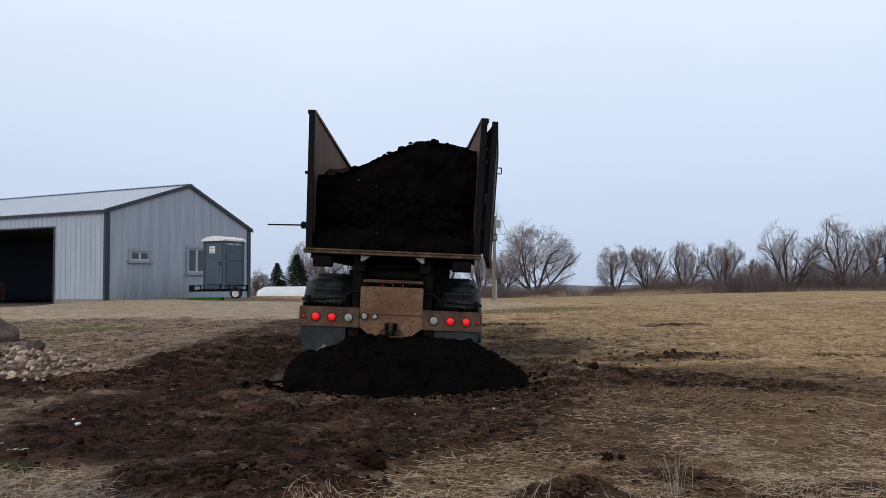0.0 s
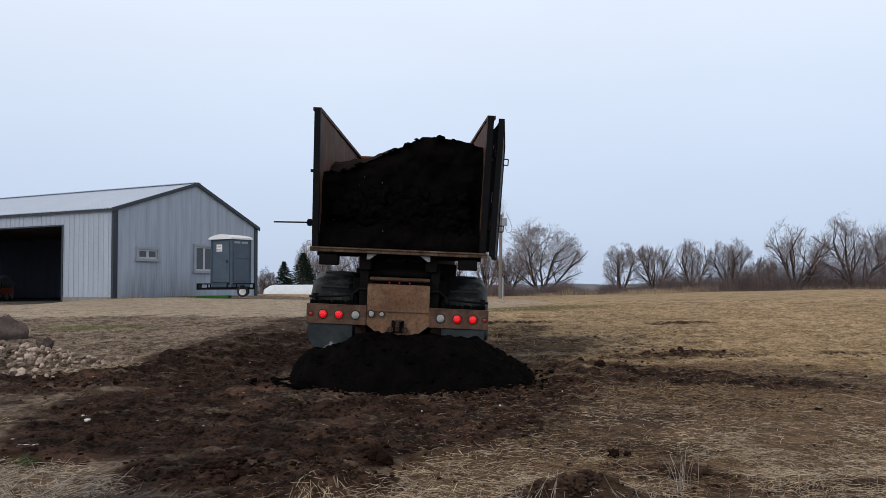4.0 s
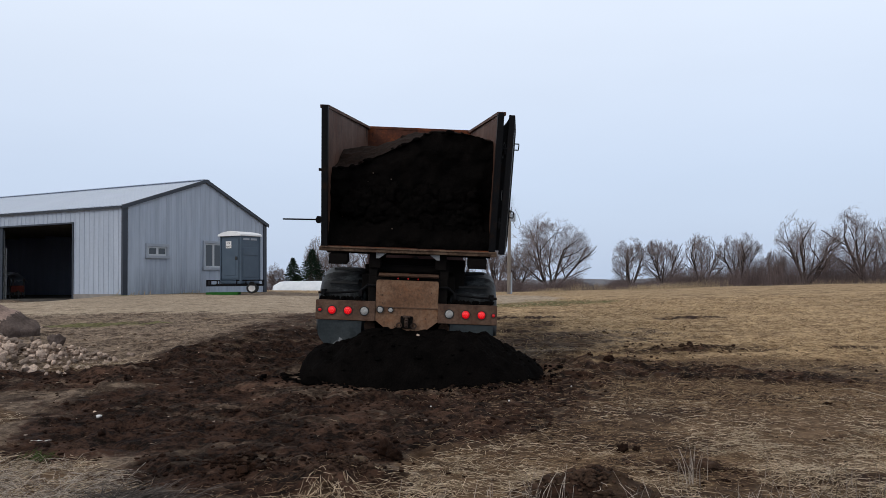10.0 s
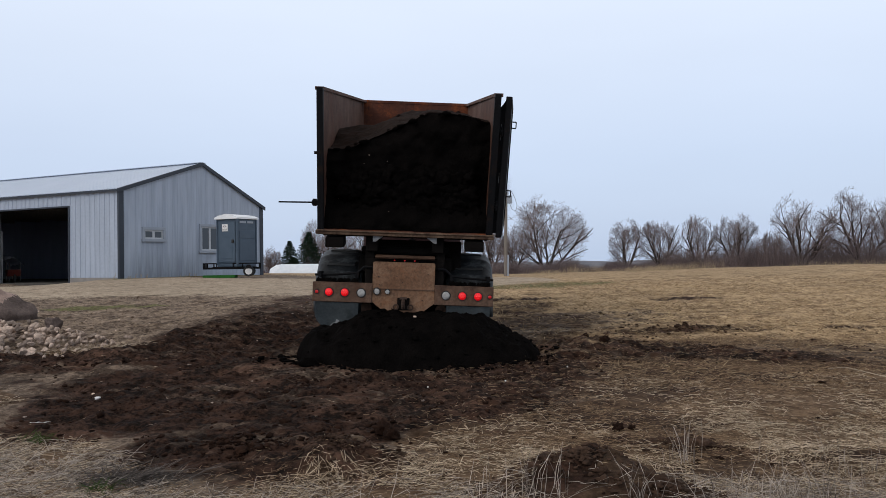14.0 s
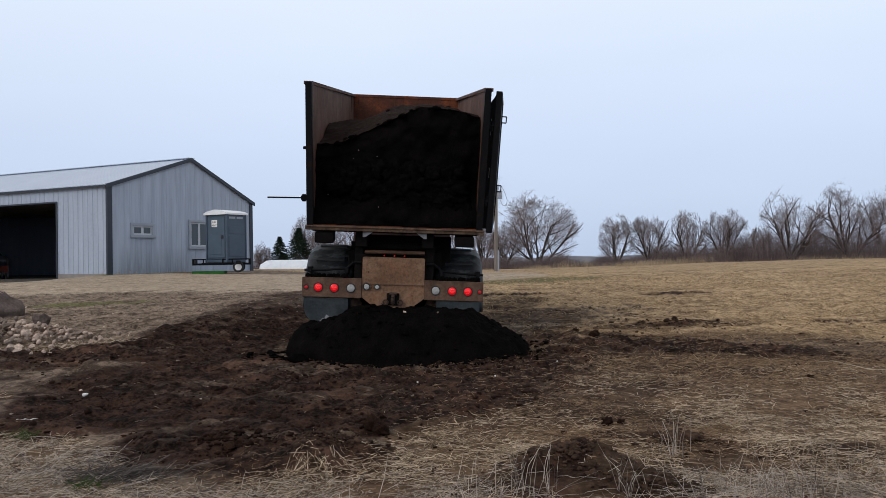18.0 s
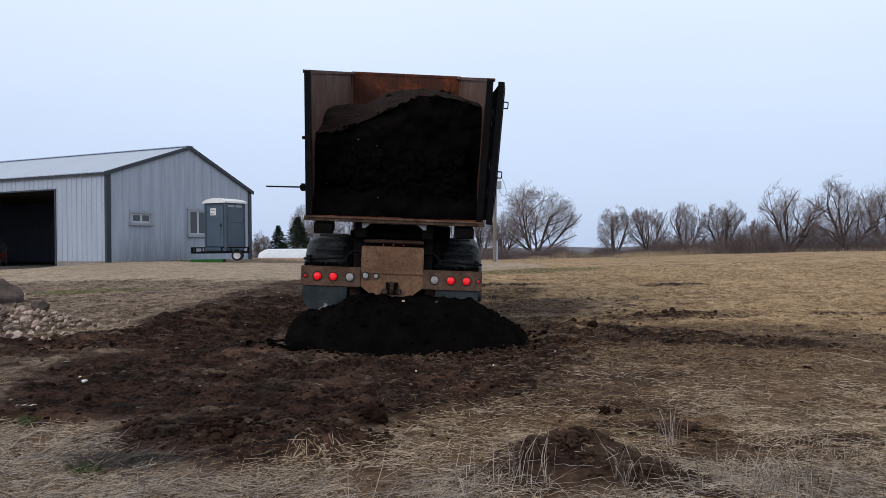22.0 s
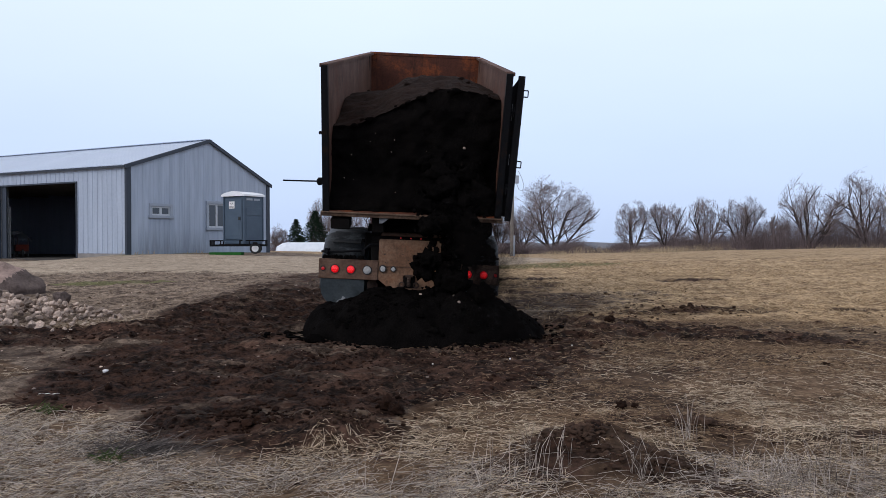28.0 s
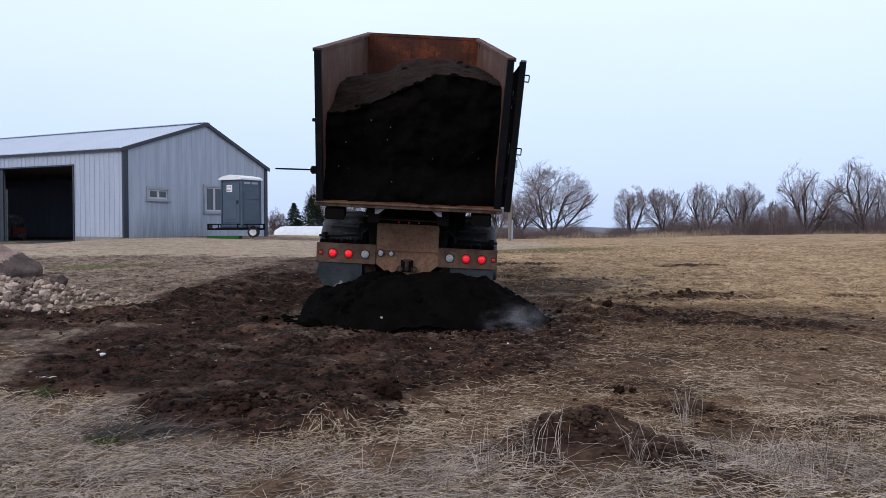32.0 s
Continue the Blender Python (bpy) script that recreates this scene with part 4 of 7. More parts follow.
    part("gate_rail", boxes((0.03, 0.105, 0.05, 2.2, BH - 0.10, BH - 0.02), bevel=0.006), BLACK_STEEL, g)
    part("gate_rail", boxes((0.03, 0.105, 0.05, 2.2, -0.03, 0.05), bevel=0.006), BLACK_STEEL, g)
    for y in (0.5, 1.05, 1.6):
        part("gate_rib", boxes((0.03, 0.075, y, y + 0.08, 0.05, BH - 0.1), bevel=0.004), BLACK_STEEL, g)
    for k, (z0, z1) in enumerate(((1.02, 1.24), (1.30, 1.52), (0.72, 0.86))):
        part("wear_mark", boxes((-0.045 + 0.022 * k, -0.038 + 0.022 * k, 0.030, 0.036, z0, z1)), WORN_ZINC, g, "bare scraped steel on the hinge plate")
    for z in (0.40, 1.42):
        bm = bmesh.new()
        tube(bm, (-0.06, -0.012, z), (0.06, -0.012, z), 0.020, seg=8)
        box(bm, -0.075, -0.02, -0.03, 0.05, z - 0.05, z + 0.05, 0.006)
        tube(bm, (0.0, -0.012, z - 0.07), (0.0, -0.012, z + 0.07), 0.018, seg=8)
        part("gate_hinge", bm, BLACK_STEEL, g)
    for z in (0.50, 1.62):
        bm = bmesh.new()
        for a, b in (((0.10, 2.24, z - 0.05), (0.170, 2.24, z - 0.05)), ((0.170, 2.24, z - 0.05), (0.170, 2.24, z + 0.05)), ((0.170, 2.24, z + 0.05), (0.10, 2.24, z + 0.05))):
            tube(bm, a, b, 0.010, seg=6)
        part("gate_loop", bm, BLACK_STEEL, g, "black steel loop on the tailgate edge")
    # latch crank on the other post
    c = new("latch_crank")
    c.parent = bed
    c.matrix_basis = pose(-BW, 0.34, 0.33)
    bm = bmesh.new()
    tube(bm, (-0.10, 0, 0), (-0.58, 0.02, -0.012), 0.011, seg=8)
    part("crank_rod", bm, BLACK_STEEL, c, "thin black rod")
    bm = bmesh.new()
    box(bm, -0.11, 0.06, -0.03, 0.03, -0.035, 0.035, 0.01)
    tube(bm, (-0.07, 0, -0.05), (-0.07, 0, 0.05), 0.03, seg=10)
    part("crank_bracket", bm, BLACK_STEEL, c)
    part("side_bolt", boxes((-BW - 0.04, -BW, -0.02, 0.03, 1.02, 1.06), bevel=0.005), BLACK_STEEL, bed)
    bm = bmesh.new()
    for i in range(7):
        a, b = radians(30 * i), radians(30 * i + 30)
        tube(bm, (-BW - 0.01 - 0.03 * math.sin(a), 0, 0.05 + 0.03 * math.cos(a)), (-BW - 0.01 - 0.03 * math.sin(b), 0, 0.05 + 0.03 * math.cos(b)), 0.005, seg=5)
    part("chain_hook", bm, WORN_ZINC, bed)
    return bed


def rail(s):
    bm = bmesh.new()
    q = []
    for y, w in ((0.06, BW), (BL, BF)):
        for dx, z in ((-0.085, BH - 0.03), (0.03, BH - 0.03), (0.03, BH + 0.015), (-0.085, BH + 0.015)):
            q.append(bm.verts.new((s * (w + FL + dx), y, z)))
    for f in ((0, 1, 2, 3), (4, 7, 6, 5), (0, 4, 5, 1), (1, 5, 6, 2), (2, 6, 7, 3), (3, 7, 4, 0)):
        bm.faces.new([q[k] for k in f])
    bmesh.ops.recalc_face_normals(bm, faces=bm.faces[:])
    return bm


dump_box = build_bed(truck)
dump_box.matrix_basis = TRUCK_POSE.inverted() @ bed_at(0)

# ---------------------------------------------------------------- the load of soil
PX = [-1.25, -1.1, -0.6, -0.34, 0.0, 0.3, 0.55, 0.8, 1.0, 1.25]
PZ = [1.00, 1.05, 1.17, 1.32, 1.52, 1.62, 1.64, 1.60, 1.55, 1.48]


def load_top(x, y):
    z = np.interp(x, PX, PZ)
    z = z + 0.31 * sstep(0.35, 2.2, y) * np.interp(x, [-1.2, -0.25, 0.2, 1.0], [1.0, 0.75, 0.22, 0.05]) - 0.24 * sstep(2.4, 6.5, y)
    return z + 0.035 * fbm(x * 3.5, y * 3.5, 31, 4)


FACE_Y = 0.34


def face_y(x, z):
    """How far in from the rear edge the broken face stands."""
    return FACE_Y - 0.27 * (1 - sstep(0.05, 0.45, z)) + 0.10 * fbm(x * 1.4, z * 1.4, 41, 3) * sstep(0.1, 0.5, z) + 0.04 * fbm(x * 7, z * 7, 47, 3)


def soil_load():
    nx, ny, nz_ = 90, 120, 62
    verts, faces = [], []

    def sheet(g):
        base = len(verts)
        h, w = len(g), len(g[0])
        for row in g:
            verts.extend(row)
        for j in range(h - 1):
            for i in range(w - 1):
                a = base + j * w + i
                faces.append((a, a + 1, a + w + 1, a + w))
    xs = np.linspace(-1, 1, nx)

    def half(y):
        return BW + (BF - BW) * y / BL - 0.07
    face = []
    for k in range(nz_):
        row = []
        for u in xs:
            x = u * half(0.3)
            top = float(load_top(np.array([x]), np.array([0.45]))[0])
            f = k / (nz_ - 1)
            z = 0.004 + f * (top - 0.004)
            y = float(face_y(np.array([x]), np.array([z]))[0]) + 0.16 * max(0, f - 0.85) / 0.15
            row.append((x, max(y, 0.03), z))
        face.append(row)
    sheet(face)
    tops = [face[-1]]
    for j in range(1, ny):
        y = 0.5 + (BL - 0.53) * (j / (ny - 1)) ** 1.3
        row = []
        for u in xs:
            x = u * half(y)
            row.append((x, y, float(load_top(np.array([x]), np.array([y]))[0])))
        tops.append(row)
    sheet(tops)
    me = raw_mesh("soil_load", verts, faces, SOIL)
    # top faces take the lit copy, the shaded rear face stays black
    me.materials.append(SOIL_LIT)
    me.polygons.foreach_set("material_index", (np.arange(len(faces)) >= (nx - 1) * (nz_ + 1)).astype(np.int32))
    me.polygons.foreach_set("use_smooth", np.ones(len(me.polygons), bool))
    ob = tagged(new("soil_load", me), "heaped black topsoil with a steep face in the truck box", "soil")
    ob.matrix_basis = bed_at(0)
    shapes = [mesh_of("clod", lump(1.0, 400 + k, 2, 0.9, (1.1, 0.9, 0.7), 2.3), SOIL if k < 3 else SOIL_LIT, True) for k in range(5)]
    rr = random.Random(8)
    fleck = mesh_of("pebble", lump(1.0, 433, 1, 0.3, (1.0, 0.7, 0.8)), ROCK, True)
    for k in range(12):
        x, z = rr.uniform(-1.0, 1.0), rr.uniform(0.15, 1.05)
        c = new("pebble", fleck)
        c.parent = ob
        c.matrix_basis = pose(x, float(face_y(np.array([x]), np.array([z]))[0]) - 0.004, z, 0, rr.uniform(0, 90), 0) @ Matrix.Scale(rr.uniform(0.004, 0.009), 4)
    for k in range(40):
        x = rr.uniform(-1.05, 1.05)
        y = 0.42 + abs(rr.gauss(0, 0.12)) if k < 32 else rr.uniform(0.6, 4.5)
        c = new("clod", shapes[k % 3 if y < 0.62 else 3 + k % 2])
        c.parent = ob
        z = float(load_top(np.array([x]), np.array([y]))[0])
        c.matrix_basis = pose(x, y, z, 0, 0, rr.uniform(0, 360)) @ Matrix.Scale(rr.uniform(0.018, 0.055), 4)
    return ob


load = soil_load()

# ---------------------------------------------------------------- the heap behind the truck
HEAP = (-0.55, 10.75)


def heap_height(x, y):
    dx, dy = (x - HEAP[0]), (y - HEAP[1])
    r = np.sqrt((dx / np.where(dx < 0, 1.58, 1.68)) ** 2 + (dy / np.where(dy < 0, 1.04, 1.0)) ** 2)
    prof = np.clip(1 - r, 0, 1)
    h = 0.92 * prof ** (0.74 - 0.32 * sstep(0.7, 1.4, -dx))
    h = np.minimum(h, 0.57 - 0.17 * sstep(0.5, 1.4, -dx) - 0.04 * sstep(0.9, 1.4, dx) + 0.035 * fbm(x * 2, y * 2, 57, 2))
    return h + (0.045 * fbm(x * 3, y * 3, 51, 4) + 0.02 * fbm(x * 11, y * 11, 55, 2)) * np.clip(prof * 5, 0, 1)


def soil_heap():
    n = 150
    xs, ys = np.linspace(HEAP[0] - 2.1, HEAP[0] + 2.1, n + 30), np.linspace(HEAP[1] - 1.3, HEAP[1] + 1.1, n)
    gx, gy = np.meshgrid(xs, ys)
    x, y = gx.ravel(), gy.ravel()
    h = heap_height(x, y)
    v = np.stack([x, y, height(x, y) + h - 0.02], 1)
    nx = len(xs)
    i = (np.arange(len(ys) - 1)[:, None] * nx + np.arange(nx - 1)[None]).ravel()
    keep = np.maximum.reduce([h[i], h[i + 1], h[i + nx], h[i + nx + 1]]) > 0.012
    i = i[keep]
    me = raw_mesh("soil_mound", v, np.stack([i, i + 1, i + nx + 1, i + nx], 1), SOIL)
    me.polygons.foreach_set("use_smooth", np.ones(len(me.polygons), bool))
    tagged(new("soil_mound", me), "low heap of dumped black topsoil behind the truck", "soil heap")


soil_heap()

# ---------------------------------------------------------------- pole shed
# shed space: origin at the near corner, x along the gable, y along the long wall away to the other side of the yard
SHED = pose(-14.04, 33.375, 1.045, 0, 0, 63.94)
SW, SE, SR, SL = 9.14, 3.80, 1.534, 30.0       # gable width, eave height, ridge rise, length
SF = SE - 0.28                                 # the far eave hangs lower
RX = 4.784                                       # where the ridge stands along the gable


def ribbed(u0, u1, z0, top, holes, depth=0.02, pitch=0.30):
    """A ribbed sheet over u, with a top line and rectangular holes (u0, u1, z0, z1): strips of u, v=outward, z."""
    bm = bmesh.new()
    cuts = {u0, u1}
    u = u0
    while u < u1:
        for d in (0.0, 0.255, 0.27, 0.285):
            if u + d < u1:
                cuts.add(round(u + d, 4))
        u += pitch
    for a, b, _, _ in holes:
        cuts |= {a, b}
    for p in TOP_BREAKS:
        if u0 < p < u1:
            cuts.add(p)
    cs = sorted(cuts)

    def out(u):
        f = (u - u0) % pitch
        return depth if abs(f - 0.27) < 0.004 else 0.0
    for a, b in zip(cs, cs[1:]):
        if b - a < 1e-4:
            continue
        spans = [(z0, None)]
        for h0, h1, q0, q1 in holes:
            if a >= h0 - 1e-4 and b <= h1 + 1e-4:
                spans = [(z0, q0), (q1, None)] if q0 > z0 + 1e-3 else [(q1, None)]
        for lo, hi in spans:
            zs = [(a, lo), (b, lo), (b, top(b) if hi is None else hi), (a, top(a) if hi is None else hi)]
            bm.faces.new([bm.verts.new((u, out(u), z)) for u, z in zs])
    bmesh.ops.remove_doubles(bm, verts=bm.verts[:], dist=1e-4)
    return bm


TOP_BREAKS = (RX,)


def window_in(parent, u0, u1, z0, z1, mullions, label):
    """A window on the gable: casing proud of the sheet, sashes, recessed panes. Gable outward is -y."""
    w = new("window")
    w.parent = parent
    tagged(w, label)
    t = 0.13
    part("window_frame", boxes((u0 - t, u1 + t, -0.07, 0.06, z1, z1 + t), (u0 - t, u0, -0.07, 0.06, z0, z1), (u1, u1 + t, -0.07, 0.06, z0, z1), bevel=0.008), WIN_FRAME, w)
    part("window_sill", boxes((u0 - t - 0.03, u1 + t + 0.03, -0.10, 0.06, z0 - t, z0), bevel=0.01), WIN_FRAME, w)
    n = mullions + 1
    for i in range(n):
        a, b = u0 + (u1 - u0) * i / n, u0 + (u1 - u0) * (i + 1) / n
        s = 0.065
        part("sash", boxes((a, b, -0.02, 0.03, z1 - s, z1), (a, b, -0.02, 0.03, z0, z0 + s), (a, a + s, -0.02, 0.03, z0 + s, z1 - s), (b - s, b, -0.02, 0.03, z0 + s, z1 - s), bevel=0.004), SASH_M, w)
        part("pane", boxes((a + s, b - s, 0.0, 0.008, z0 + s, z1 - s)), GLASS, w)
    return w


def build_shed():
    sh = thing("pole_shed", SHED, "grey ribbed-steel pole shed with dark trim and an open doorway", "shed")

    def gable_top(u):
        return SE + SR * u / RX if u < RX else SF + (SE + SR - SF) * (SW - u) / (SW - RX)
    wins = [(1.31, 2.36, 1.69, 2.08), (4.74, 5.86, 1.20, 2.33)]
    # gable: sheet faces -y in shed space
    bm = ribbed(0.0, SW, -0.35, gable_top, [w for w in wins], 0.012)
    for v in bm.verts:
        v.co.y = -v.co.y
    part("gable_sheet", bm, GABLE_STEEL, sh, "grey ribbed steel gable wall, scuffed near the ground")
    part("gable_core", shed_core(gable_top, wins), DARK_IN, sh)
    window_in(sh, *wins[0][:4], 1, "small two-pane slider window")
    window_in(sh, *wins[1][:4], 1, "tall two-pane window behind the toilet")
    # long wall at x = 0, running along +y; sheet faces -x. doorway
    d0, d1, dh = 3.12, 8.33, 3.11
    bm = ribbed(0.0, SL, 0.04, lambda u: SE, [(d0, d1, 0.04, dh), (8.52, 9.46, 0.04, 2.16)], 0.02)
    bm.transform(Matrix(((0, -1, 0, 0), (1, 0, 0, 0), (0, 0, 1, 0), (0, 0, 0, 1))))
    part("side_sheet", bm, STEEL_WALL, sh, "pale grey ribbed steel side wall")
    part("side_core", boxes((0.02, 0.16, 0.0, d0, -0.28, SE), (0.02, 0.16, d1, 8.52, -0.28, SE), (0.02, 0.16, 9.46, SL, -0.28, SE), (0.02, 0.16, d0, d1, dh, SE), (0.02, 0.16, 8.52, 9.46, 2.16, SE)), DARK_IN, sh)
    for a, b in ((0.08, d0 - 0.09), (9.60, SL)):
        part("skirt_board", boxes((-0.02, 0.018, a, b, -0.28, 0.032), bevel=0.006), CONCRETE, sh, "weathered grey skirt board")
    part("door_trim", boxes((-0.04, 0.17, d0 - 0.08, d0, -0.28, dh + 0.07), (-0.04, 0.17, d1, d1 + 0.07, -0.28, dh + 0.07), (-0.04, 0.17, d0, d1, dh, dh + 0.07), bevel=0.008), TRIM_DARK, sh, "dark trim round the open doorway")
    part("door_track", boxes((0.20, 0.26, 8.10, 8.17, -0.2, dh - 0.1), (0.26, 0.32, 8.04, 8.10, -0.2, 2.2), bevel=0.008), WORN_ZINC, sh, "galvanised door track post")
    part("door_edge", boxes((0.05, 0.11, 7.99, 8.33, -0.22, dh), bevel=0.006), TRIM_DARK, sh, "dark edge of the pushed-back door")
    side = part("side_door", boxes((0.03, 0.08, 8.58, 9.40, -0.24, 2.10), bevel=0.008), SASH_M, sh, "pale walk-in door with a glazed upper half")
    part("side_door_pane", boxes((0.018, 0.028, 8.68, 9.30, 1.02, 1.98)), GLASS, side)
    part("side_door_trim", boxes((-0.035, 0.16, 8.46, 8.58, -0.24, 2.16), (-0.035, 0.16, 9.40, 9.52, -0.24, 2.16), (-0.035, 0.16, 8.58, 9.40, 2.10, 2.22), bevel=0.006), TRIM_DARK, sh)
    part("back_wall", boxes((SW - 0.15, SW, 0.0, SL, -0.4, SF)), STEEL_WALL, sh)
    part("end_wall", boxes((0.16, SW - 0.15, SL - 0.15, SL, -0.4, SF)), STEEL_WALL, sh)
    # the floor's dark colour stands in for shade inside the doorway
    part("floor_slab", boxes((0.0, SW - 0.1, 0.1, SL - 0.1, -0.32, -0.20)), plain("shade_dark_floor", (0.035, 0.032, 0.029), (0.085, 0.078, 0.070), 0.85, 0, 1.5, 20, 0.2), sh, "shed floor, coloured dark as in shade")
    # corner and eave trim
    part("corner_trim", boxes((-0.045, 0.20, -0.045, 0.0, -0.1, SE), (-0.045, 0.0, 0.0, 0.07, -0.1, SE), bevel=0.005), TRIM_DARK, sh, "dark corner trim")
    part("corner_trim", boxes((SW - 0.2, SW + 0.04, -0.045, 0.0, -0.1, SF), bevel=0.005), TRIM_DARK, sh)
    for a, b in ((-0.14, RX), (SW + 0.14, RX)):
        za, zb = (SE - 0.14 * SR / RX if a < 0 else SF - 0.14 * (SE + SR - SF) / (SW - RX)), SE + SR
        part("rake_trim", prism([(a, za - 0.15), (b, zb - 0.15), (b, zb + 0.02), (a, za + 0.02)], -0.12, -0.06), TRIM_DARK, sh, "dark rake trim along the gable")
        part("rake_soffit", prism([(a, za - 0.10), (b, zb - 0.10), (b, zb - 0.06), (a, za - 0.06)], -0.06, -0.022), TRIM_DARK, sh)
    part("eave_trim", boxes((-0.13, -0.09, -0.05, SL + 0.1, SE - 0.13, SE - 0.04), bevel=0.004), TRIM_DARK, sh, "dark eave trim")
    # roof slopes with ribs
    for side in (0, 1):
        bm = bmesh.new()
        y, pitch = -0.10, 0.30
        prof = []
        while y < SL + 0.25:
            prof += [(y, 0.0), (y + 0.24, 0.0), (y + 0.255, 0.012), (y + 0.285, 0.012)]
            y += pitch
        prof.append((SL + 0.27, 0.0))
        lo, hi = (-0.16, RX) if side == 0 else (SW + 0.16, RX)
        zl = (SE - 0.05 - 0.16 * SR / RX) if side == 0 else (SF - 0.05 - 0.16 * (SE + SR - SF) / (SW - RX))
        a = [bm.verts.new((lo, p, zl + 0.04 + h)) for p, h in prof]
        b = [bm.verts.new((hi, p, SE + SR - 0.01 + h)) for p, h in prof]
        for i in range(len(prof) - 1):
            bm.faces.new((a[i], a[i + 1], b[i + 1], b[i]))
        part("roof_slope", bm, STEEL_ROOF, sh, "pale ribbed steel roof slope")
        # deck takes the dark trim colour, painting in the eave's shadow line
        part("roof_deck", prism([(lo, zl - 0.04), (hi, SE + SR - 0.10), (hi, SE + SR - 0.03), (lo, zl + 0.02)], -0.055, SL + 0.1), TRIM_DARK, sh)
    bm = bmesh.new()
    y = -0.1
    while y < SL:
        box(bm, RX - 0.2, RX + 0.2, y, y + 0.25, SE + SR - 0.01, SE + SR + 0.018)
        y += 0.3
    part("ridge_cap", bm, STEEL_ROOF, sh, "ribbed ridge cap")
    for y in np.arange(2.4, SL - 1, 2.44):
        part("roof_truss", boxes((0.2, SW - 0.2, y, y + 0.08, SF - 0.25, SF - 0.05)), POLE_WOOD, sh)
    return sh


def shed_core(top, wins):
    """Backing of the gable with the window openings left free."""
    bm = bmesh.new()
    cuts = sorted({0.16, SW - 0.16, RX, *[w[0] for w in wins], *[w[1] for w in wins]})
    for a, b in zip(cuts, cuts[1:]):
        spans = [(-0.35, None)]
        for w in wins:
            if a >= w[0] - 1e-4 and b <= w[1] + 1e-4:
                spans = [(-0.35, w[2]), (w[3], None)]
        for lo, hi in spans:
            p = prism([(a, lo), (b, lo), (b, hi or top(b) - 0.05), (a, hi or top(a) - 0.05)], 0.03, 0.14)
            join_into(bm, p)
    return bm


shed = build_shed()


def in_shed(x, y, z=0.0, rz=0.0):
    return SHED @ pose(x, y, z - 0.2, 0, 0, rz)


# things inside the open doorway
wb = thing("wheelbarrow", in_shed(1.5, 9.0, 0.0, 60), "wheelbarrow with a red tray and grey legs in the doorway", "wheelbarrow")
part("tray", prism([(-0.35, 0.30), (0.35, 0.30), (0.48, 0.62), (-0.52, 0.62)], -0.28, 0.28), plain("red_paint", (0.10, 0.018, 0.012), (0.17, 0.032, 0.020), 0.6), wb, "faded red steel tray")
for s in (-1, 1):
    bm = bmesh.new()
    tube(bm, (-0.75, s * 0.08, 0.2), (0.85, s * 0.28, 0.58), 0.02)
    tube(bm, (0.25, s * 0.22, 0.32), (0.3, s * 0.24, 0.0), 0.016)
    part("handle", bm, POLE_WOOD, wb)
part("tyre", tyre_bm(0.2, 0.09, 18), RUBBER, wb, m=pose(-0.72, 0, 0.2, 0, 0, 90))
stand = thing("draped_stand", in_shed(2.6, 11.0, 0.0, 20), "pale plastic sheet draped over a low stand inside the shed", "stand")
for x in (-0.55, 0.55):
    for y in (-0.3, 0.3):
        part("leg", boxes((x - 0.03, x + 0.03, y - 0.03, y + 0.03, 0.0, 0.98), bevel=0.005), WORN_ZINC, stand)
bm = bmesh.new()
g = [[bm.verts.new((0.72 * (i / 12 * 2 - 1), 0.42 * (j / 8 * 2 - 1), 1.02 + 0.26 * (1 - abs(i / 12 * 2 - 0.7) ** 2) - 0.30 * max(0, abs(j / 8 * 2 - 1) - 0.7) + 0.035 * math.sin(i * 1.9 + j * 2.7))) for i in range(13)] for j in range(9)]
for j in range(8):
    for i in range(12):
        bm.faces.new((g[j][i], g[j][i + 1], g[j + 1][i + 1], g[j + 1][i]))
bmesh.ops.solidify(bm, geom=bm.faces[:], thickness=0.01)
part("sheet", bm, PLASTIC_SHEET, stand, "crumpled pale plastic sheet", True)
bench = thing("workbench", in_shed(6.5, 5.5, 0.0, 90), "long workbench at the back of the dark shed", "workbench")
part("top", boxes((-2.2, 2.2, -0.35, 0.35, 0.85, 0.92), bevel=0.01), CONCRETE, bench)
for x in (-2.0, 0.0, 2.0):
    for y in (-0.28, 0.28):
        part("leg", boxes((x - 0.05, x + 0.05, y - 0.05, y + 0.05, 0.0, 0.85), bevel=0.006), POLE_WOOD, bench)
for i, (x, y, w, h) in enumerate(((3.6, 3.6, 0.5, 1.1), (4.6, 6.3, 0.7, 0.8), (7.2, 4.2, 0.9, 1.6))):
    solo("storage_box", boxes((-w / 2, w / 2, -0.3, 0.3, 0, h), (-w / 2 - 0.02, w / 2 + 0.02, -0.32, 0.32, h, h + 0.05), bevel=0.015), CONCRETE if i % 2 else TRIM_DARK, "stored box standing on the shed floor", "box", "stored boxes", m=in_shed(x, y, 0.0, 10 * i))

# ---------------------------------------------------------------- portable toilet on its trailer
TP = pose(-9.47, 34.6, 1.05, 0, 0, 12)
TZ = 0.42
trailer = thing("flat_trailer", TP, "small black flat trailer with white-rimmed wheels beside the shed", "trailer")
part("deck", boxes((-0.95, 0.84, -0.7, 0.7, TZ - 0.06, TZ), bevel=0.01), BLACK_STEEL, trailer)
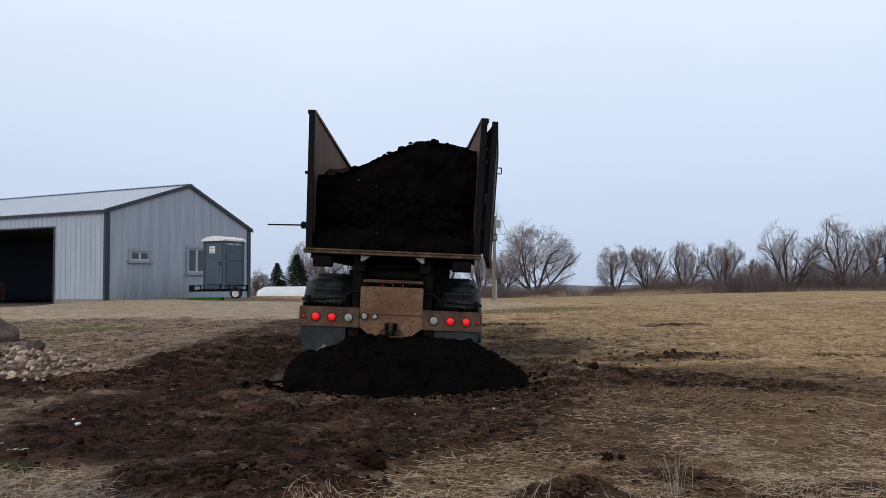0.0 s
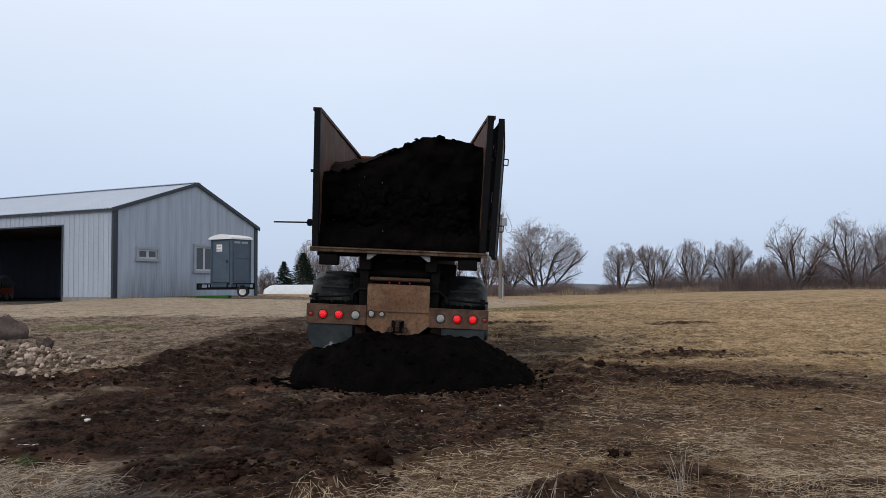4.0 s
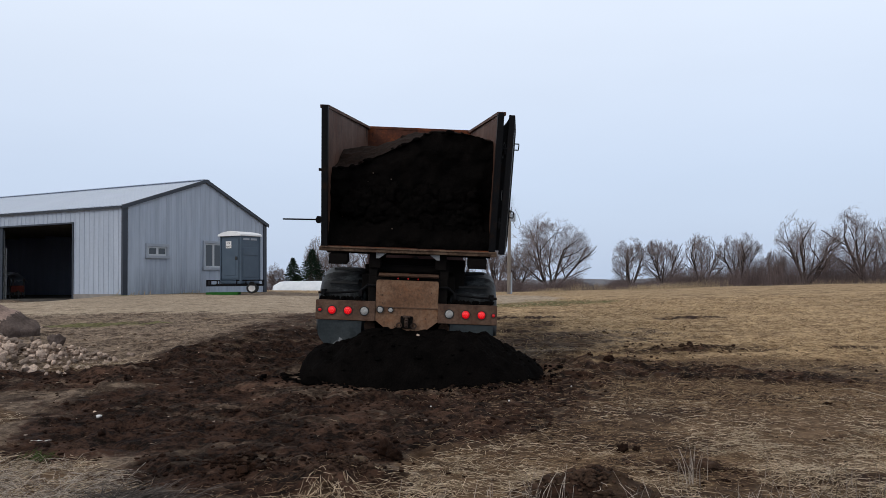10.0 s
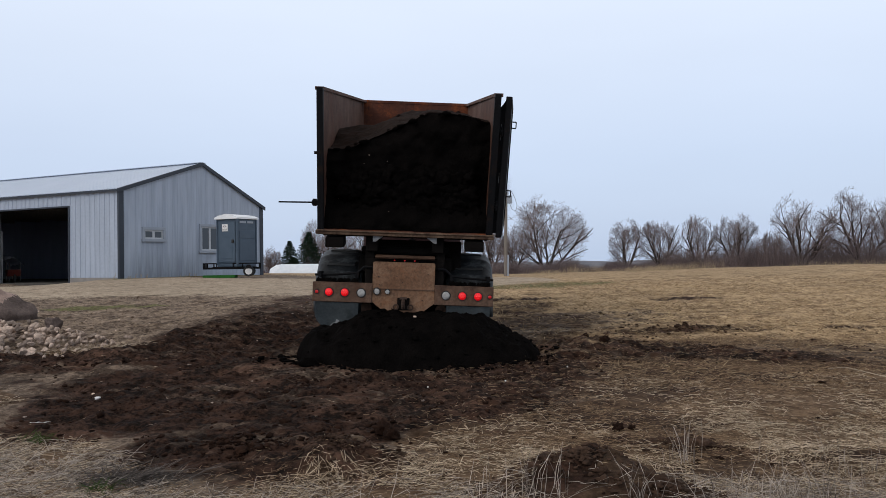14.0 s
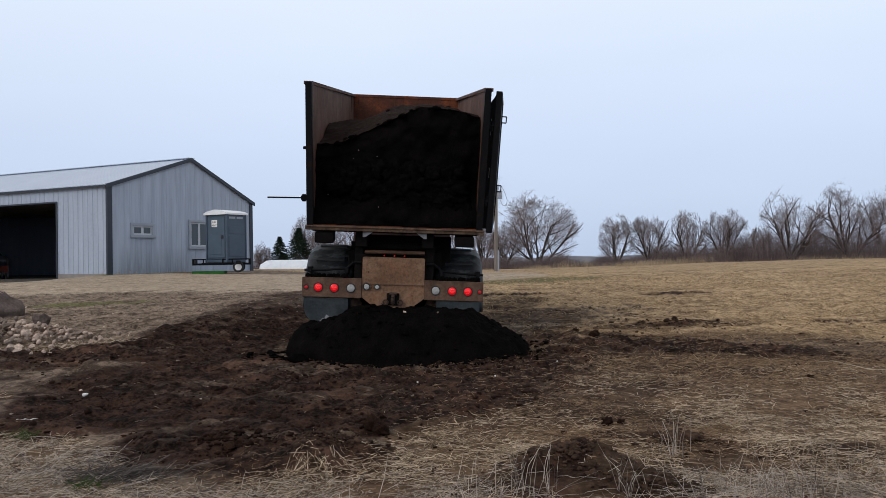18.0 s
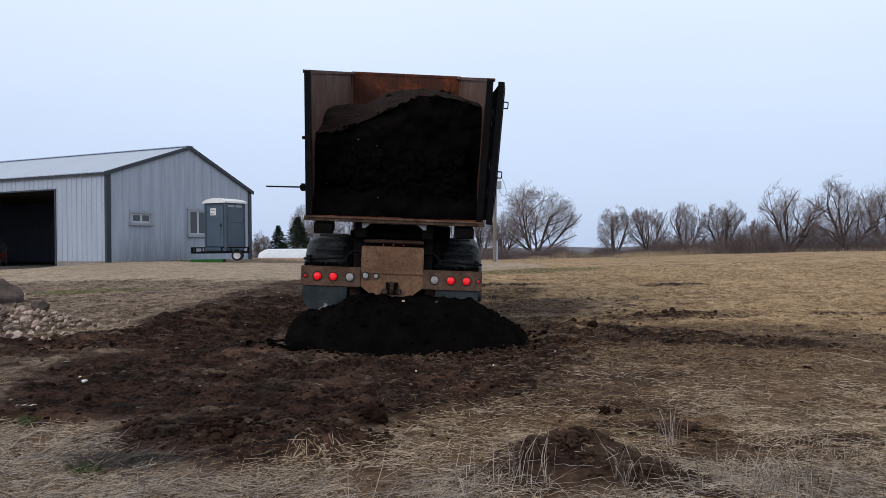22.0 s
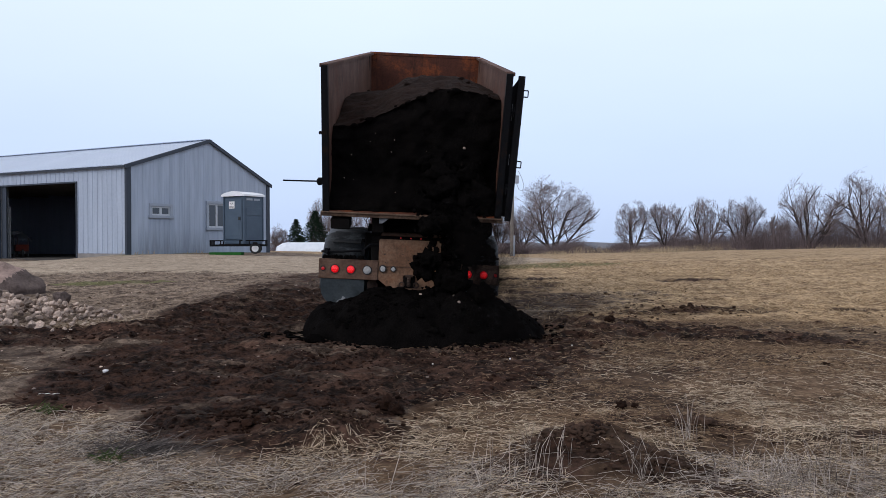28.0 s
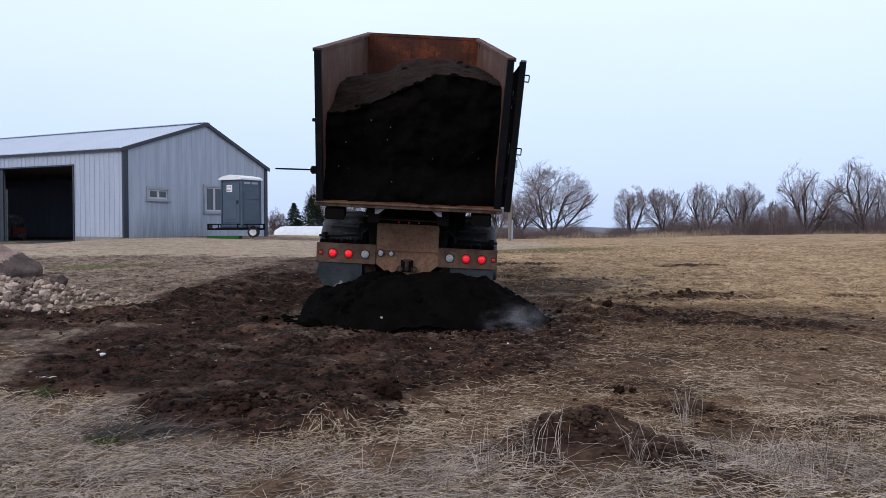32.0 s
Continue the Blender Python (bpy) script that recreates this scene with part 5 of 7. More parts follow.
for y in (-0.7, 0.7):
    part("side_rail", boxes((-1.30, 1.02, y - 0.03, y + 0.03, TZ - 0.10, TZ - 0.02), bevel=0.006), BLACK_STEEL, trailer)
    for a, b in ((-1.30, -0.85), (-0.12, 1.02)):
        part("top_rail", boxes((a, b, y - 0.025, y + 0.025, TZ + 0.12, TZ + 0.17), bevel=0.006), BLACK_STEEL, trailer)
    for x in (-1.27, -0.88, -0.09, 0.30, 0.99):
        part("stake", boxes((x - 0.025, x + 0.025, y - 0.026, y + 0.026, TZ - 0.02, TZ + 0.12)), BLACK_STEEL, trailer)
part("end_rail", boxes((-1.33, -1.28, -0.73, 0.73, TZ - 0.1, TZ + 0.17), bevel=0.006), BLACK_STEEL, trailer)
bm = bmesh.new()
tube(bm, (0.55, -0.85, 0.27), (0.55, 0.85, 0.27), 0.03)
part("axle", bm, BLACK_STEEL, trailer)
t_tyre, t_rim = mesh_of("tyre", tyre_bm(0.23, 0.16, 22), RUBBER), mesh_of("rim", rim_bm(0.145, 0.28), WHITE)
for s in (-1, 1):
    wh = new("wheel")
    wh.parent = trailer
    wh.matrix_basis = pose(0.55, s * 0.84, 0.23, 0, 0, 90 if s < 0 else -90)
    for nm, me in (("tyre", t_tyre), ("rim", t_rim)):
        o = new(nm, me)
        o.parent = wh
    bm = half_fender(0.2, 0.28, 0.008, 25, 155, 8)
    part("mudguard", bm, BLACK_STEEL, trailer, m=pose(0.55, s * 0.84, 0.23))
solo("turf_mat", prism([(-0.7, -0.25), (0.6, -0.3), (0.7, 0.3), (-0.65, 0.28)], 0.0, 0.11, "z"), GREEN_MAT, "bright green turf mat lying under the trailer", "mat", m=pose(-10.0, 34.0, hz(-10.0, 34.0) + 0.01, 0, 0, 12))

toilet = thing("portable_toilet", TP @ pose(0.02, 0, TZ, 0, 0, -41), "blue-grey plastic portable toilet with a white roof, standing on a trailer", "portable toilet")
W2, D2, H2 = 0.58, 0.58, 2.05
part("skid", boxes((-W2, W2, -D2, D2, 0.0, 0.12), bevel=0.02), POTTY, toilet)
part("body", boxes((-W2, W2, -D2 + 0.03, D2, 0.12, H2), bevel=0.03), POTTY, toilet)
for x in (-W2, W2):
    for y in (-D2 + 0.02, D2):
        part("corner_post", boxes((x - 0.035, x + 0.035, y - 0.035, y + 0.035, 0.1, H2), bevel=0.015), POTTY, toilet)
for s in (-1, 1):
    part("side_panel", boxes((s * (W2 + 0.008) - 0.012, s * (W2 + 0.008) + 0.012, -D2 + 0.14, D2 - 0.1, 0.25, 1.15), (s * (W2 + 0.008) - 0.012, s * (W2 + 0.008) + 0.012, -D2 + 0.14, D2 - 0.1, 1.22, 1.55), bevel=0.01), POTTY, toilet)
    for i in range(2):
        part("vent_grille", boxes((s * (W2 + 0.006) - 0.012, s * (W2 + 0.006) + 0.012, -0.42 + 0.45 * i, -0.05 + 0.45 * i, 1.86, 1.95), bevel=0.006), WIN_FRAME, toilet, "pale slotted vent")
door = part("door", boxes((-W2 + 0.10, W2 - 0.10, -D2 - 0.01, -D2 + 0.03, 0.2, H2 - 0.12), bevel=0.02), POTTY, toilet)
part("door_recess", boxes((-0.32, 0.32, -D2 - 0.022, -D2 - 0.008, 0.35, 1.2), bevel=0.006), POTTY, door)
part("latch", boxes((0.30, 0.42, -D2 - 0.05, -D2 - 0.01, 1.02, 1.16), bevel=0.01), INK, door, "black latch")
part("sign", boxes((-0.25, 0.07, -D2 - 0.020, -D2 - 0.011, 1.52, 1.82), bevel=0.003), WHITE, toilet, "white FOR RENT sign")
bm = bmesh.new()
prof = [(-0.66, 0.0), (-0.66, 0.07), (-0.45, 0.15), (0.0, 0.22), (0.45, 0.15), (0.66, 0.07), (0.66, 0.0)]
part("roof", prism(prof, -0.66, 0.66), POTTY_ROOF, toilet, "white moulded plastic roof", m=pose(0, 0, H2 - 0.01))


def lettering(text, size, material, parent, m, name="lettering"):
    cu = bpy.data.curves.new(name, "FONT")
    cu.body, cu.size, cu.align_x, cu.extrude = text, size, "CENTER", 0.002
    tmp = bpy.data.objects.new("tmp", cu)
    scene.collection.objects.link(tmp)
    me = bpy.data.meshes.new_from_object(tmp.evaluated_get(bpy.context.evaluated_depsgraph_get()))
    bpy.data.objects.remove(tmp)
    me.materials.clear()
    me.materials.append(material)
    ob = new(name, me)
    ob.parent, ob.matrix_basis = parent, m
    return ob


sign = [o for o in toilet.children if o.name.startswith("sign")][0]
lettering("FOR", 0.11, INK, sign, pose(-0.09, -D2 - 0.022, 1.69, 90))
lettering("RENT", 0.11, INK, sign, pose(-0.09, -D2 - 0.022, 1.55, 90))

# ---------------------------------------------------------------- service pole
pole = thing("utility_pole", pose(2.80, 45.0, hz(2.8, 45.0) - 0.05, 0.4, 1.0, 0), "weathered wooden service pole with a grey meter box", "utility pole")
part("post", tube(bmesh.new(), (0, 0, 0), (0, 0, 4.75), 0.105, 0.085, 14), POLE_WOOD, pole)
part("conduit", tube(bmesh.new(), (0.13, -0.05, 0.0), (0.13, -0.05, 1.2), 0.05, 0.05, 10), WIN_FRAME, pole, "grey conduit up the post")
part("meter_box", boxes((0.05, 0.33, -0.2, -0.02, 4.1, 4.55), bevel=0.02), WIN_FRAME, pole, "pale grey meter box")
bm = bmesh.new()
pts = [(0.20, -0.1, 4.1), (0.35, -0.12, 3.75), (0.55, -0.12, 3.7), (0.62, -0.1, 4.0), (0.5, -0.1, 4.4), (0.3, -0.1, 4.8)]
for a, b in zip(pts, pts[1:]):
    tube(bm, a, b, 0.014, seg=6)
part("cable_loop", bm, WIN_FRAME, pole, "loop of pale cable")
part("insulator", tube(bmesh.new(), (0.1, -0.1, 4.6), (0.1, -0.1, 4.9), 0.05, 0.03, 10), WIN_FRAME, pole)

# ---------------------------------------------------------------- plastic tunnel far behind
def tunnel():
    bm = bmesh.new()
    n, m = 14, 12
    g = []
    for i in range(n + 1):
        x = 9.5 * i / n
        end = 0.72 if i in (0, n) else 0.96 if i in (1, n - 1) else 1.0
        g.append([bm.verts.new((x - (0.0 if i else -0.0), -2.0 * math.cos(math.pi * j / m), 1.78 * end * math.sin(math.pi * j / m))) for j in range(m + 1)])
    for a, b in zip(g, g[1:]):
        for j in range(m):
            bm.faces.new((a[j], b[j], b[j + 1], a[j + 1]))
    bm.faces.new(g[0])
    bm.faces.new(g[-1][::-1])
    t = thing("plastic_tunnel", pose(-24.8, 108.0, hz(-22, 108) - 0.05, 0, 0, 4), "low growing tunnel under taut white plastic sheet", "tunnel")
    part("sheet", bm, PLASTIC_SHEET, t, smooth=True)
    for i in range(0, n + 1, 2):
        b = bmesh.new()
        for j in range(m):
            p = [(9.5 * i / n, -2.02 * math.cos(math.pi * k / m), 1.815 * (0.72 if i in (0, n) else 1) * math.sin(math.pi * k / m)) for k in (j, j + 1)]
            tube(b, p[0], p[1], 0.02, seg=5, caps=False)
        part("hoop", b, PLASTIC_SHEET, t)


tunnel()

# ---------------------------------------------------------------- trees and brush


def tubes_mesh(name, segs, material, sides=3):
    """One mesh of thin tapered tubes: rows of ax, ay, az, bx, by, bz, ra, rb."""
    s = np.asarray(segs, float)
    a, b, ra, rb = s[:, :3], s[:, 3:6], s[:, 6], s[:, 7]
    d = b - a
    d /= np.maximum(np.linalg.norm(d, axis=1, keepdims=True), 1e-9)
    ref = np.where(np.abs(d[:, 2:3]) > 0.9, np.array([[1.0, 0, 0]]), np.array([[0, 0, 1.0]]))
    u = np.cross(d, ref)
    u /= np.linalg.norm(u, axis=1, keepdims=True)
    w = np.cross(d, u)
    vs = []
    for p, r in ((a, ra), (b, rb)):
        for k in range(sides):
            t = 2 * math.pi * k / sides
            vs.append(p + r[:, None] * (math.cos(t) * u + math.sin(t) * w))
    v = np.stack(vs, 1).reshape(-1, 3)
    base = np.arange(len(s)) * 2 * sides
    f = [np.stack([base + k, base + (k + 1) % sides, base + sides + (k + 1) % sides, base + sides + k], 1) for k in range(sides)]
    return raw_mesh(name, v, np.concatenate(f), material)


def grow(rng, start, way, length, radius, level, out, spread, lift):
    """Branches of a bare tree, as tapered segments by level."""
    n = (5, 4, 3, 3, 2)[level]
    p, d = np.array(start, float), np.array(way, float)
    step = length / n
    for i in range(n):
        d = d + rng.normal(0, (0.06, 0.10, 0.09, 0.07, 0.06)[level], 3) + np.array([0, 0, lift + (0.0, 0.03, 0.05, 0.05, 0.04)[level]])
        d /= np.linalg.norm(d)
        q = p + d * step
        r0, r1 = radius * (1 - 0.55 * i / n), radius * (1 - 0.55 * (i + 1) / n)
        out.append((level, *p, *q, r0, r1))
        if level < 4:
            for _ in range(1 + int(rng.random() < (0.75, 0.75, 0.8, 0.75)[level])):
                ax = rng.normal(0, 1, 3)
                ax -= ax @ d * d
                ax /= np.linalg.norm(ax)
                sp = spread * rng.uniform(0.6, 1.3)
                nd = d * math.cos(sp) + ax * math.sin(sp)
                grow(rng, q, nd, length * (1 - 0.35 * i / n) * rng.uniform(0.5, 0.75), r1 * rng.uniform(0.45, 0.65), level + 1, out, spread, lift)
        p = q
    return out


def bare_tree(seed, x, y, tall, stems, label, group="", lean=0.35, wide=5.0, spread=0.74, sink=0.05):
    rng = np.random.default_rng(seed)
    segs = []
    for k in range(stems):
        a = 2 * math.pi * k / stems + rng.uniform(-0.4, 0.4)
        t = lean * rng.uniform(0.5, 1.1) if stems > 1 else 0.05
        way = (math.cos(a) * t, math.sin(a) * t, 1.0)
        grow(rng, (0.12 * math.cos(a), 0.12 * math.sin(a), 0), way, tall * rng.uniform(0.5, 0.66), 0.034 * tall / (1 + 0.2 * (stems - 1)), 0, segs, spread, 0.03)
    segs = np.array(segs)
    top = np.quantile(segs[:, 6], 0.995)
    segs[:, 1:7] *= (tall + 0.3) / top
    # a rounded crown: pull the growth to its width and drop what sticks out of the dome
    mid = (segs[:, 1:4] + segs[:, 4:7]) / 2
    half = np.quantile(np.hypot(mid[:, 0], mid[:, 1]), 0.80)
    k = np.clip(0.58 * wide / half, 0.6, 3.2)
    segs[:, [1, 2, 4, 5]] *= k
    mid[:, :2] *= k
    dome = (np.hypot(mid[:, 0], mid[:, 1]) / (wide / 2)) ** 2 + ((mid[:, 2] - 0.50 * tall) / (0.53 * tall)) ** 2
    segs = segs[(dome < 1.0 + rng.uniform(-0.12, 0.12, len(dome))) | (segs[:, 0] < 2)]
    segs[:, 7:] = np.maximum(segs[:, 7:], 0.0085)
    t = thing("bare_tree", pose(x, y, hz(x, y) - sink), label, "tree", group)
    lo = segs[:, 0] < 2
    for nm, sel, m, sides in (("trunk", lo, BARK, 5), ("crown", ~lo, TWIG, 3)):
        o = new(nm, tubes_mesh(nm, segs[sel][:, 1:], m, sides))
        o.parent = t
    return t


TREES = [(1, 0.113, 100, 9.6, 5, "broad domed bare tree at the field edge", 0.8, 10.2), (3, 0.074, 104, 6.1, 3, "bare tree beside the service pole", 0.45, 5.0),
         (4, 0.212, 102, 6.8, 3, "pale bare tree in the hedgerow", 0.45, 4.6), (6, 0.254, 102, 6.7, 3, "rounded bare tree in the hedgerow", 0.6, 5.4),
         (7, 0.301, 102, 7.4, 3, "dense bare hedgerow tree with upright limbs", 0.6, 4.8), (9, 0.347, 102, 7.4, 4, "dense rounded bare hedgerow tree", 0.7, 6.0)]
TREES += [(10, 0.392, 100, 5.5, 2, "slim bare tree at the field edge", 0.5, 2.6), (11, 0.430, 98, 9.4, 3, "tall open bare tree at the field edge", 0.5, 7.6), (12, 0.501, 98, 10.0, 3, "wide open bare tree at the field edge", 0.6, 8.0),
         (13, 0.551, 100, 9.9, 3, "wide open bare tree at the field edge", 0.6, 7.6), (14, 0.60, 102, 9.6, 3, "wide open bare tree at the field edge", 0.5, 7.0), (15, -0.170, 138, 10.0, 3, "bare tree behind the spruces", 0.45, 6.6),
         (16, -0.146, 132, 9.2, 3, "bare tree behind the truck", 0.45, 6.0), (17, -0.228, 125, 5.1, 3, "small reddish bare tree", 0.3, 3.0), (18, 0.045, 112, 7.5, 3, "bare tree behind the truck", 0.45, 5.0),
         (19, 0.0, 118, 7.5, 3, "bare tree behind the truck", 0.45, 5.0), (20, -0.06, 118, 7.5, 3, "bare tree behind the truck", 0.45, 5.0), (21, -0.11, 120, 7.8, 3, "bare tree behind the truck", 0.45, 5.0)]
for s, u, d, tall, stems, label, lean, wide in TREES:
    bare_tree(s, u * d, d, tall, stems, label, "bare trees", lean, wide)


def spruce(seed, x, y, tall, wide):
    rng = np.random.default_rng(seed)
    segs, wood = [], [(0, 0, 0, 0, 0, tall, 0.12, 0.02)]
    n = int(tall * 16)
    for i in range(n):
        z = 0.25 + (tall - 0.3) * (i / n) ** 0.9
        L = wide * (1 - z / tall) ** 0.85 * rng.uniform(0.75, 1.15) + 0.08
        a = rng.uniform(0, 2 * math.pi)
        for k in range(3):
            aa = a + k * 2.1 + rng.uniform(-0.3, 0.3)
            tip = np.array([math.cos(aa) * L, math.sin(aa) * L, z - 0.18 * L + 0.1])
            root = np.array([0, 0, z + 0.12 * L])
            wood.append((*root, *tip, 0.015, 0.006))
            for _ in range(int(10 + 22 * L)):
                f = rng.uniform(0.12, 1.0)
                p = root + (tip - root) * f
                w = rng.normal(0, 1, 3) * (1, 1, 0.35)
                w[:2] += 0.9 * np.array([math.cos(aa), math.sin(aa)])
                w /= np.linalg.norm(w)
                q = p + w * rng.uniform(0.10, 0.26)
                segs.append((*p, *q, 0.035, 0.008))
    t = thing("spruce", pose(x, y, hz(x, y) - 0.2), "dark green spruce with drooping branches", "tree", "spruces")
    for nm, sg, m in (("trunk", wood, BARK), ("crown", segs, NEEDLE)):
        o = new(nm, tubes_mesh(nm, sg, m, 3))
        o.parent = t


spruce(51, -0.2067 * 128, 128, 6.1, 2.7)
spruce(52, -0.1825 * 124, 124, 7.2, 3.7)
spruce(53, -0.1995 * 130, 130, 3.4, 2.0)


def brush_band(name, rows, material, label, category, thick=0.013):
    """Thickets of thin upright stems along rows of (x1, y1, x2, y2, depth, count, low, high)."""
    rng = np.random.default_rng(77)
    out = []
    for x1, y1, x2, y2, deep, count, lo, hi in rows:
        u = rng.random(count)
        x = x1 + (x2 - x1) * u + rng.normal(0, 0.3, count)
        y = y1 + (y2 - y1) * u + rng.uniform(-deep, deep, count)
        h = (lo + (hi - lo) * np.clip(0.5 + 0.8 * fbm(x * 0.22, y * 0 + 3, 9, 3), 0, 1)) * rng.uniform(0.45, 1.1, count)
        z = height(x, y) - 0.15
        lx, ly = rng.normal(0, 0.2, count), rng.normal(0, 0.2, count)
        r = np.full(count, thick)
        b = np.stack([x + lx * h * 0.5, y + ly * h * 0.5, z + h * 0.6], 1)
        c = np.stack([x + lx * h * 1.1, y + ly * h, z + h], 1)
        a = np.stack([x, y, z], 1)
        out += [np.c_[a, b, r, r * 0.7], np.c_[b, c, r * 0.7, r * 0.35]]
        for _ in range(3):
            f = rng.uniform(0.15, 1, count)[:, None]
            p = a + (c - a) * f
            q = p + np.stack([rng.normal(0, 0.3, count), rng.normal(0, 0.3, count), rng.uniform(0.1, 0.6, count)], 1) * (h[:, None] * 0.4)
            out.append(np.c_[p, q, r * 0.55, r * 0.3])
    tagged(new(name, tubes_mesh(name, np.concatenate(out), material)), label, category, kind="stuff")


brush_band("hedgerow_brush", [(4.5, 98, 14.5, 97, 2.0, 2600, 1.3, 2.2), (14, 104, 20, 102, 2.0, 1200, 0.9, 1.6), (19, 102, 38, 101, 3.5, 5600, 0.8, 2.9), (36, 100, 62, 98, 4.0, 5600, 1.2, 3.9), (-4, 112, 6, 106, 2, 900, 1.6, 2.6), (-22, 118, -4, 114, 2, 1000, 1.4, 2.6), (60, 110, 110, 108, 3, 2000, 2, 3.4)],
           BRUSH, "thicket of bare brown brush along the field edge", "brush")
brush_band("reddish_brush", [(-36, 130, -27.0, 128, 2, 1100, 1.4, 2.6)], plain("red_osier", (0.10, 0.05, 0.045), (0.17, 0.09, 0.08), 0.9, 0, 0.5, 4, 0, vary=0.3), "reddish bare shrubs behind the shed", "brush")
brush_band("tall_dry_grass", [(6.0, 56, 17, 58, 2.5, 1300, 0.2, 0.75), (17, 58, 50, 62, 3.0, 1200, 0.15, 0.5), (2.0, 48, 6.5, 52, 1.5, 400, 0.15, 0.5), (8, 90, 30, 92, 3, 900, 0.5, 1.2)], DRYGRASS, "tall dry grass at the far edge of the field", "grass", 0.008)
brush_band("weeds_by_shed", [(-13.3, 32.9, -12.9, 34.4, 0.1, 14, 0.15, 0.5), (-12.6, 36.2, -12.2, 37.6, 0.2, 30, 0.15, 0.6), (-13.7, 32.5, -13.5, 32.6, 0.1, 6, 0.2, 0.5)], DRYGRASS, "dry weeds along the shed wall", "weeds")


def far_hills():
    n = 500
    xs = np.linspace(-1500, 1500, n)
    verts, faces = [], []
    for k, (y, base, h) in enumerate(((800, -14, 13.0), (1100, -18, 18.5))):
        top = base + h + 3 * fbm(xs / 260, xs * 0 + k, 60 + k, 3) + 1.6 * fbm(xs / 24, xs * 0, 66 + k, 3)
        o = len(verts)
        for x, z in zip(xs, top):
            verts += [(x, y, base - 10), (x, y + 40, z), (x, y + 300, base - 10)]
        for i in range(n - 1):
            a, b = o + 3 * i, o + 3 * i + 3
            faces += [(a, b, b + 1, a + 1), (a + 1, b + 1, b + 2, a + 2)]
    tagged(new("backdrop", raw_mesh("backdrop", verts, faces, HILL)), "wooded hills on the horizon, tinted blue for haze", "hills", kind="structure")


far_hills()

# ---------------------------------------------------------------- stone pile and boulder
def rock(seed, planes, sub=3, rough=0.25, squash=(1, 1, 1)):
    """A stone with flattened, broken sides and worn edges."""
    rr = np.random.default_rng(seed)
    bm = lump(1.0, seed, sub, rough, (1, 1, 1), 1.3)
    for _ in range(planes):
        d = rr.normal(0, 1, 3)
        d = Vector(d / np.linalg.norm(d))
        h = rr.uniform(0.50, 0.80)
        for v in bm.verts:
            over = v.co.dot(d) - h
            if over > 0:
                v.co -= d * over * 0.98
    for v in bm.verts:
        v.co = Vector([c * s for c, s in zip(v.co * (1 + 0.05 * noise.noise(v.co * 4 + Vector((seed, 0, 0)))), squash)])
    return bm


STONE_MESH = []
for i in range(9):
    bm = rock(i + 2, 13, 3, 0.18, (1.15, random.uniform(0.75, 1.0), random.uniform(0.65, 0.9)))
    STONE_MESH.append(mesh_of("stone", bm, ROCK, False))
pile = thing("stone_pile", pose(-6.9, 11.7, hz(-6.9, 11.7)), "pile of pale field stones with straw round its foot", "stone pile")
rng = np.random.default_rng(5)


def pile_height(x, y):
    """Height of the pile over the ground, about its middle."""
    a = np.clip(1 - np.hypot((x + 0.85) / 1.9, y / 1.5), 0, 1) * 0.86
    b = np.clip(1 - np.hypot((x - 0.45) / 1.3, (y - 0.20) / 1.1), 0, 1) * 0.48
    return np.maximum(a, b)


made = 0
while made < 300:
    x, y = rng.uniform(-2.7, 1.75), rng.uniform(-1.45, 1.4)
    h = float(pile_height(np.array([x]), np.array([y]))[0])
    if h <= 0.004 and rng.random() > 0.06:
        continue
    r = rng.uniform(0.045, 0.088) if made > 45 else rng.uniform(0.085, 0.135)
    if x > 0.6:
        r *= 0.8
    st = new("stone", STONE_MESH[int(rng.integers(9))])
    st.parent = pile
    zz = hz(-6.9 + x, 11.7 + y) - hz(-6.9, 11.7) + max(h * rng.uniform(0.7, 1.0), 0.0) + 0.25 * r
    st.matrix_basis = pose(x, y, zz, *rng.uniform(-35, 35, 2), rng.uniform(0, 360)) @ Matrix.Scale(r, 4)
    made += 1

# the smaller stones between them
vs, fs, o = [], [], 0
shapes = [(np.array([v.co[:] for v in me.vertices]), [tuple(q.vertices) for q in me.polygons]) for me in (mesh_of("stone", rock(k + 40, 9, 1, 0.2, (1.1, 0.9, 0.75)), ROCK) for k in range(4))]
while len(vs) < 340:
    x, y = rng.uniform(-2.7, 1.9), rng.uniform(-1.55, 1.45)
    h = float(pile_height(np.array([x]), np.array([y]))[0])
    if h <= 0.004 and rng.random() > 0.12:
        continue
    sv, sf = shapes[int(rng.integers(4))]
    q = sv * rng.uniform(0.022, 0.058) @ np.array(pose(0, 0, 0, *rng.uniform(0, 360, 3)).to_3x3())
    vs.append(q + (x, y, hz(-6.9 + x, 11.7 + y) - hz(-6.9, 11.7) + h * rng.uniform(0.75, 1.05) + 0.012))
    fs += [tuple(i + o for i in f) for f in sf]
    o += len(sv)
ob = tagged(new("rubble", raw_mesh("rubble", np.concatenate(vs), fs, ROCK)), "small stones filling the gaps of the pile", kind="stuff")
ob.parent = pile


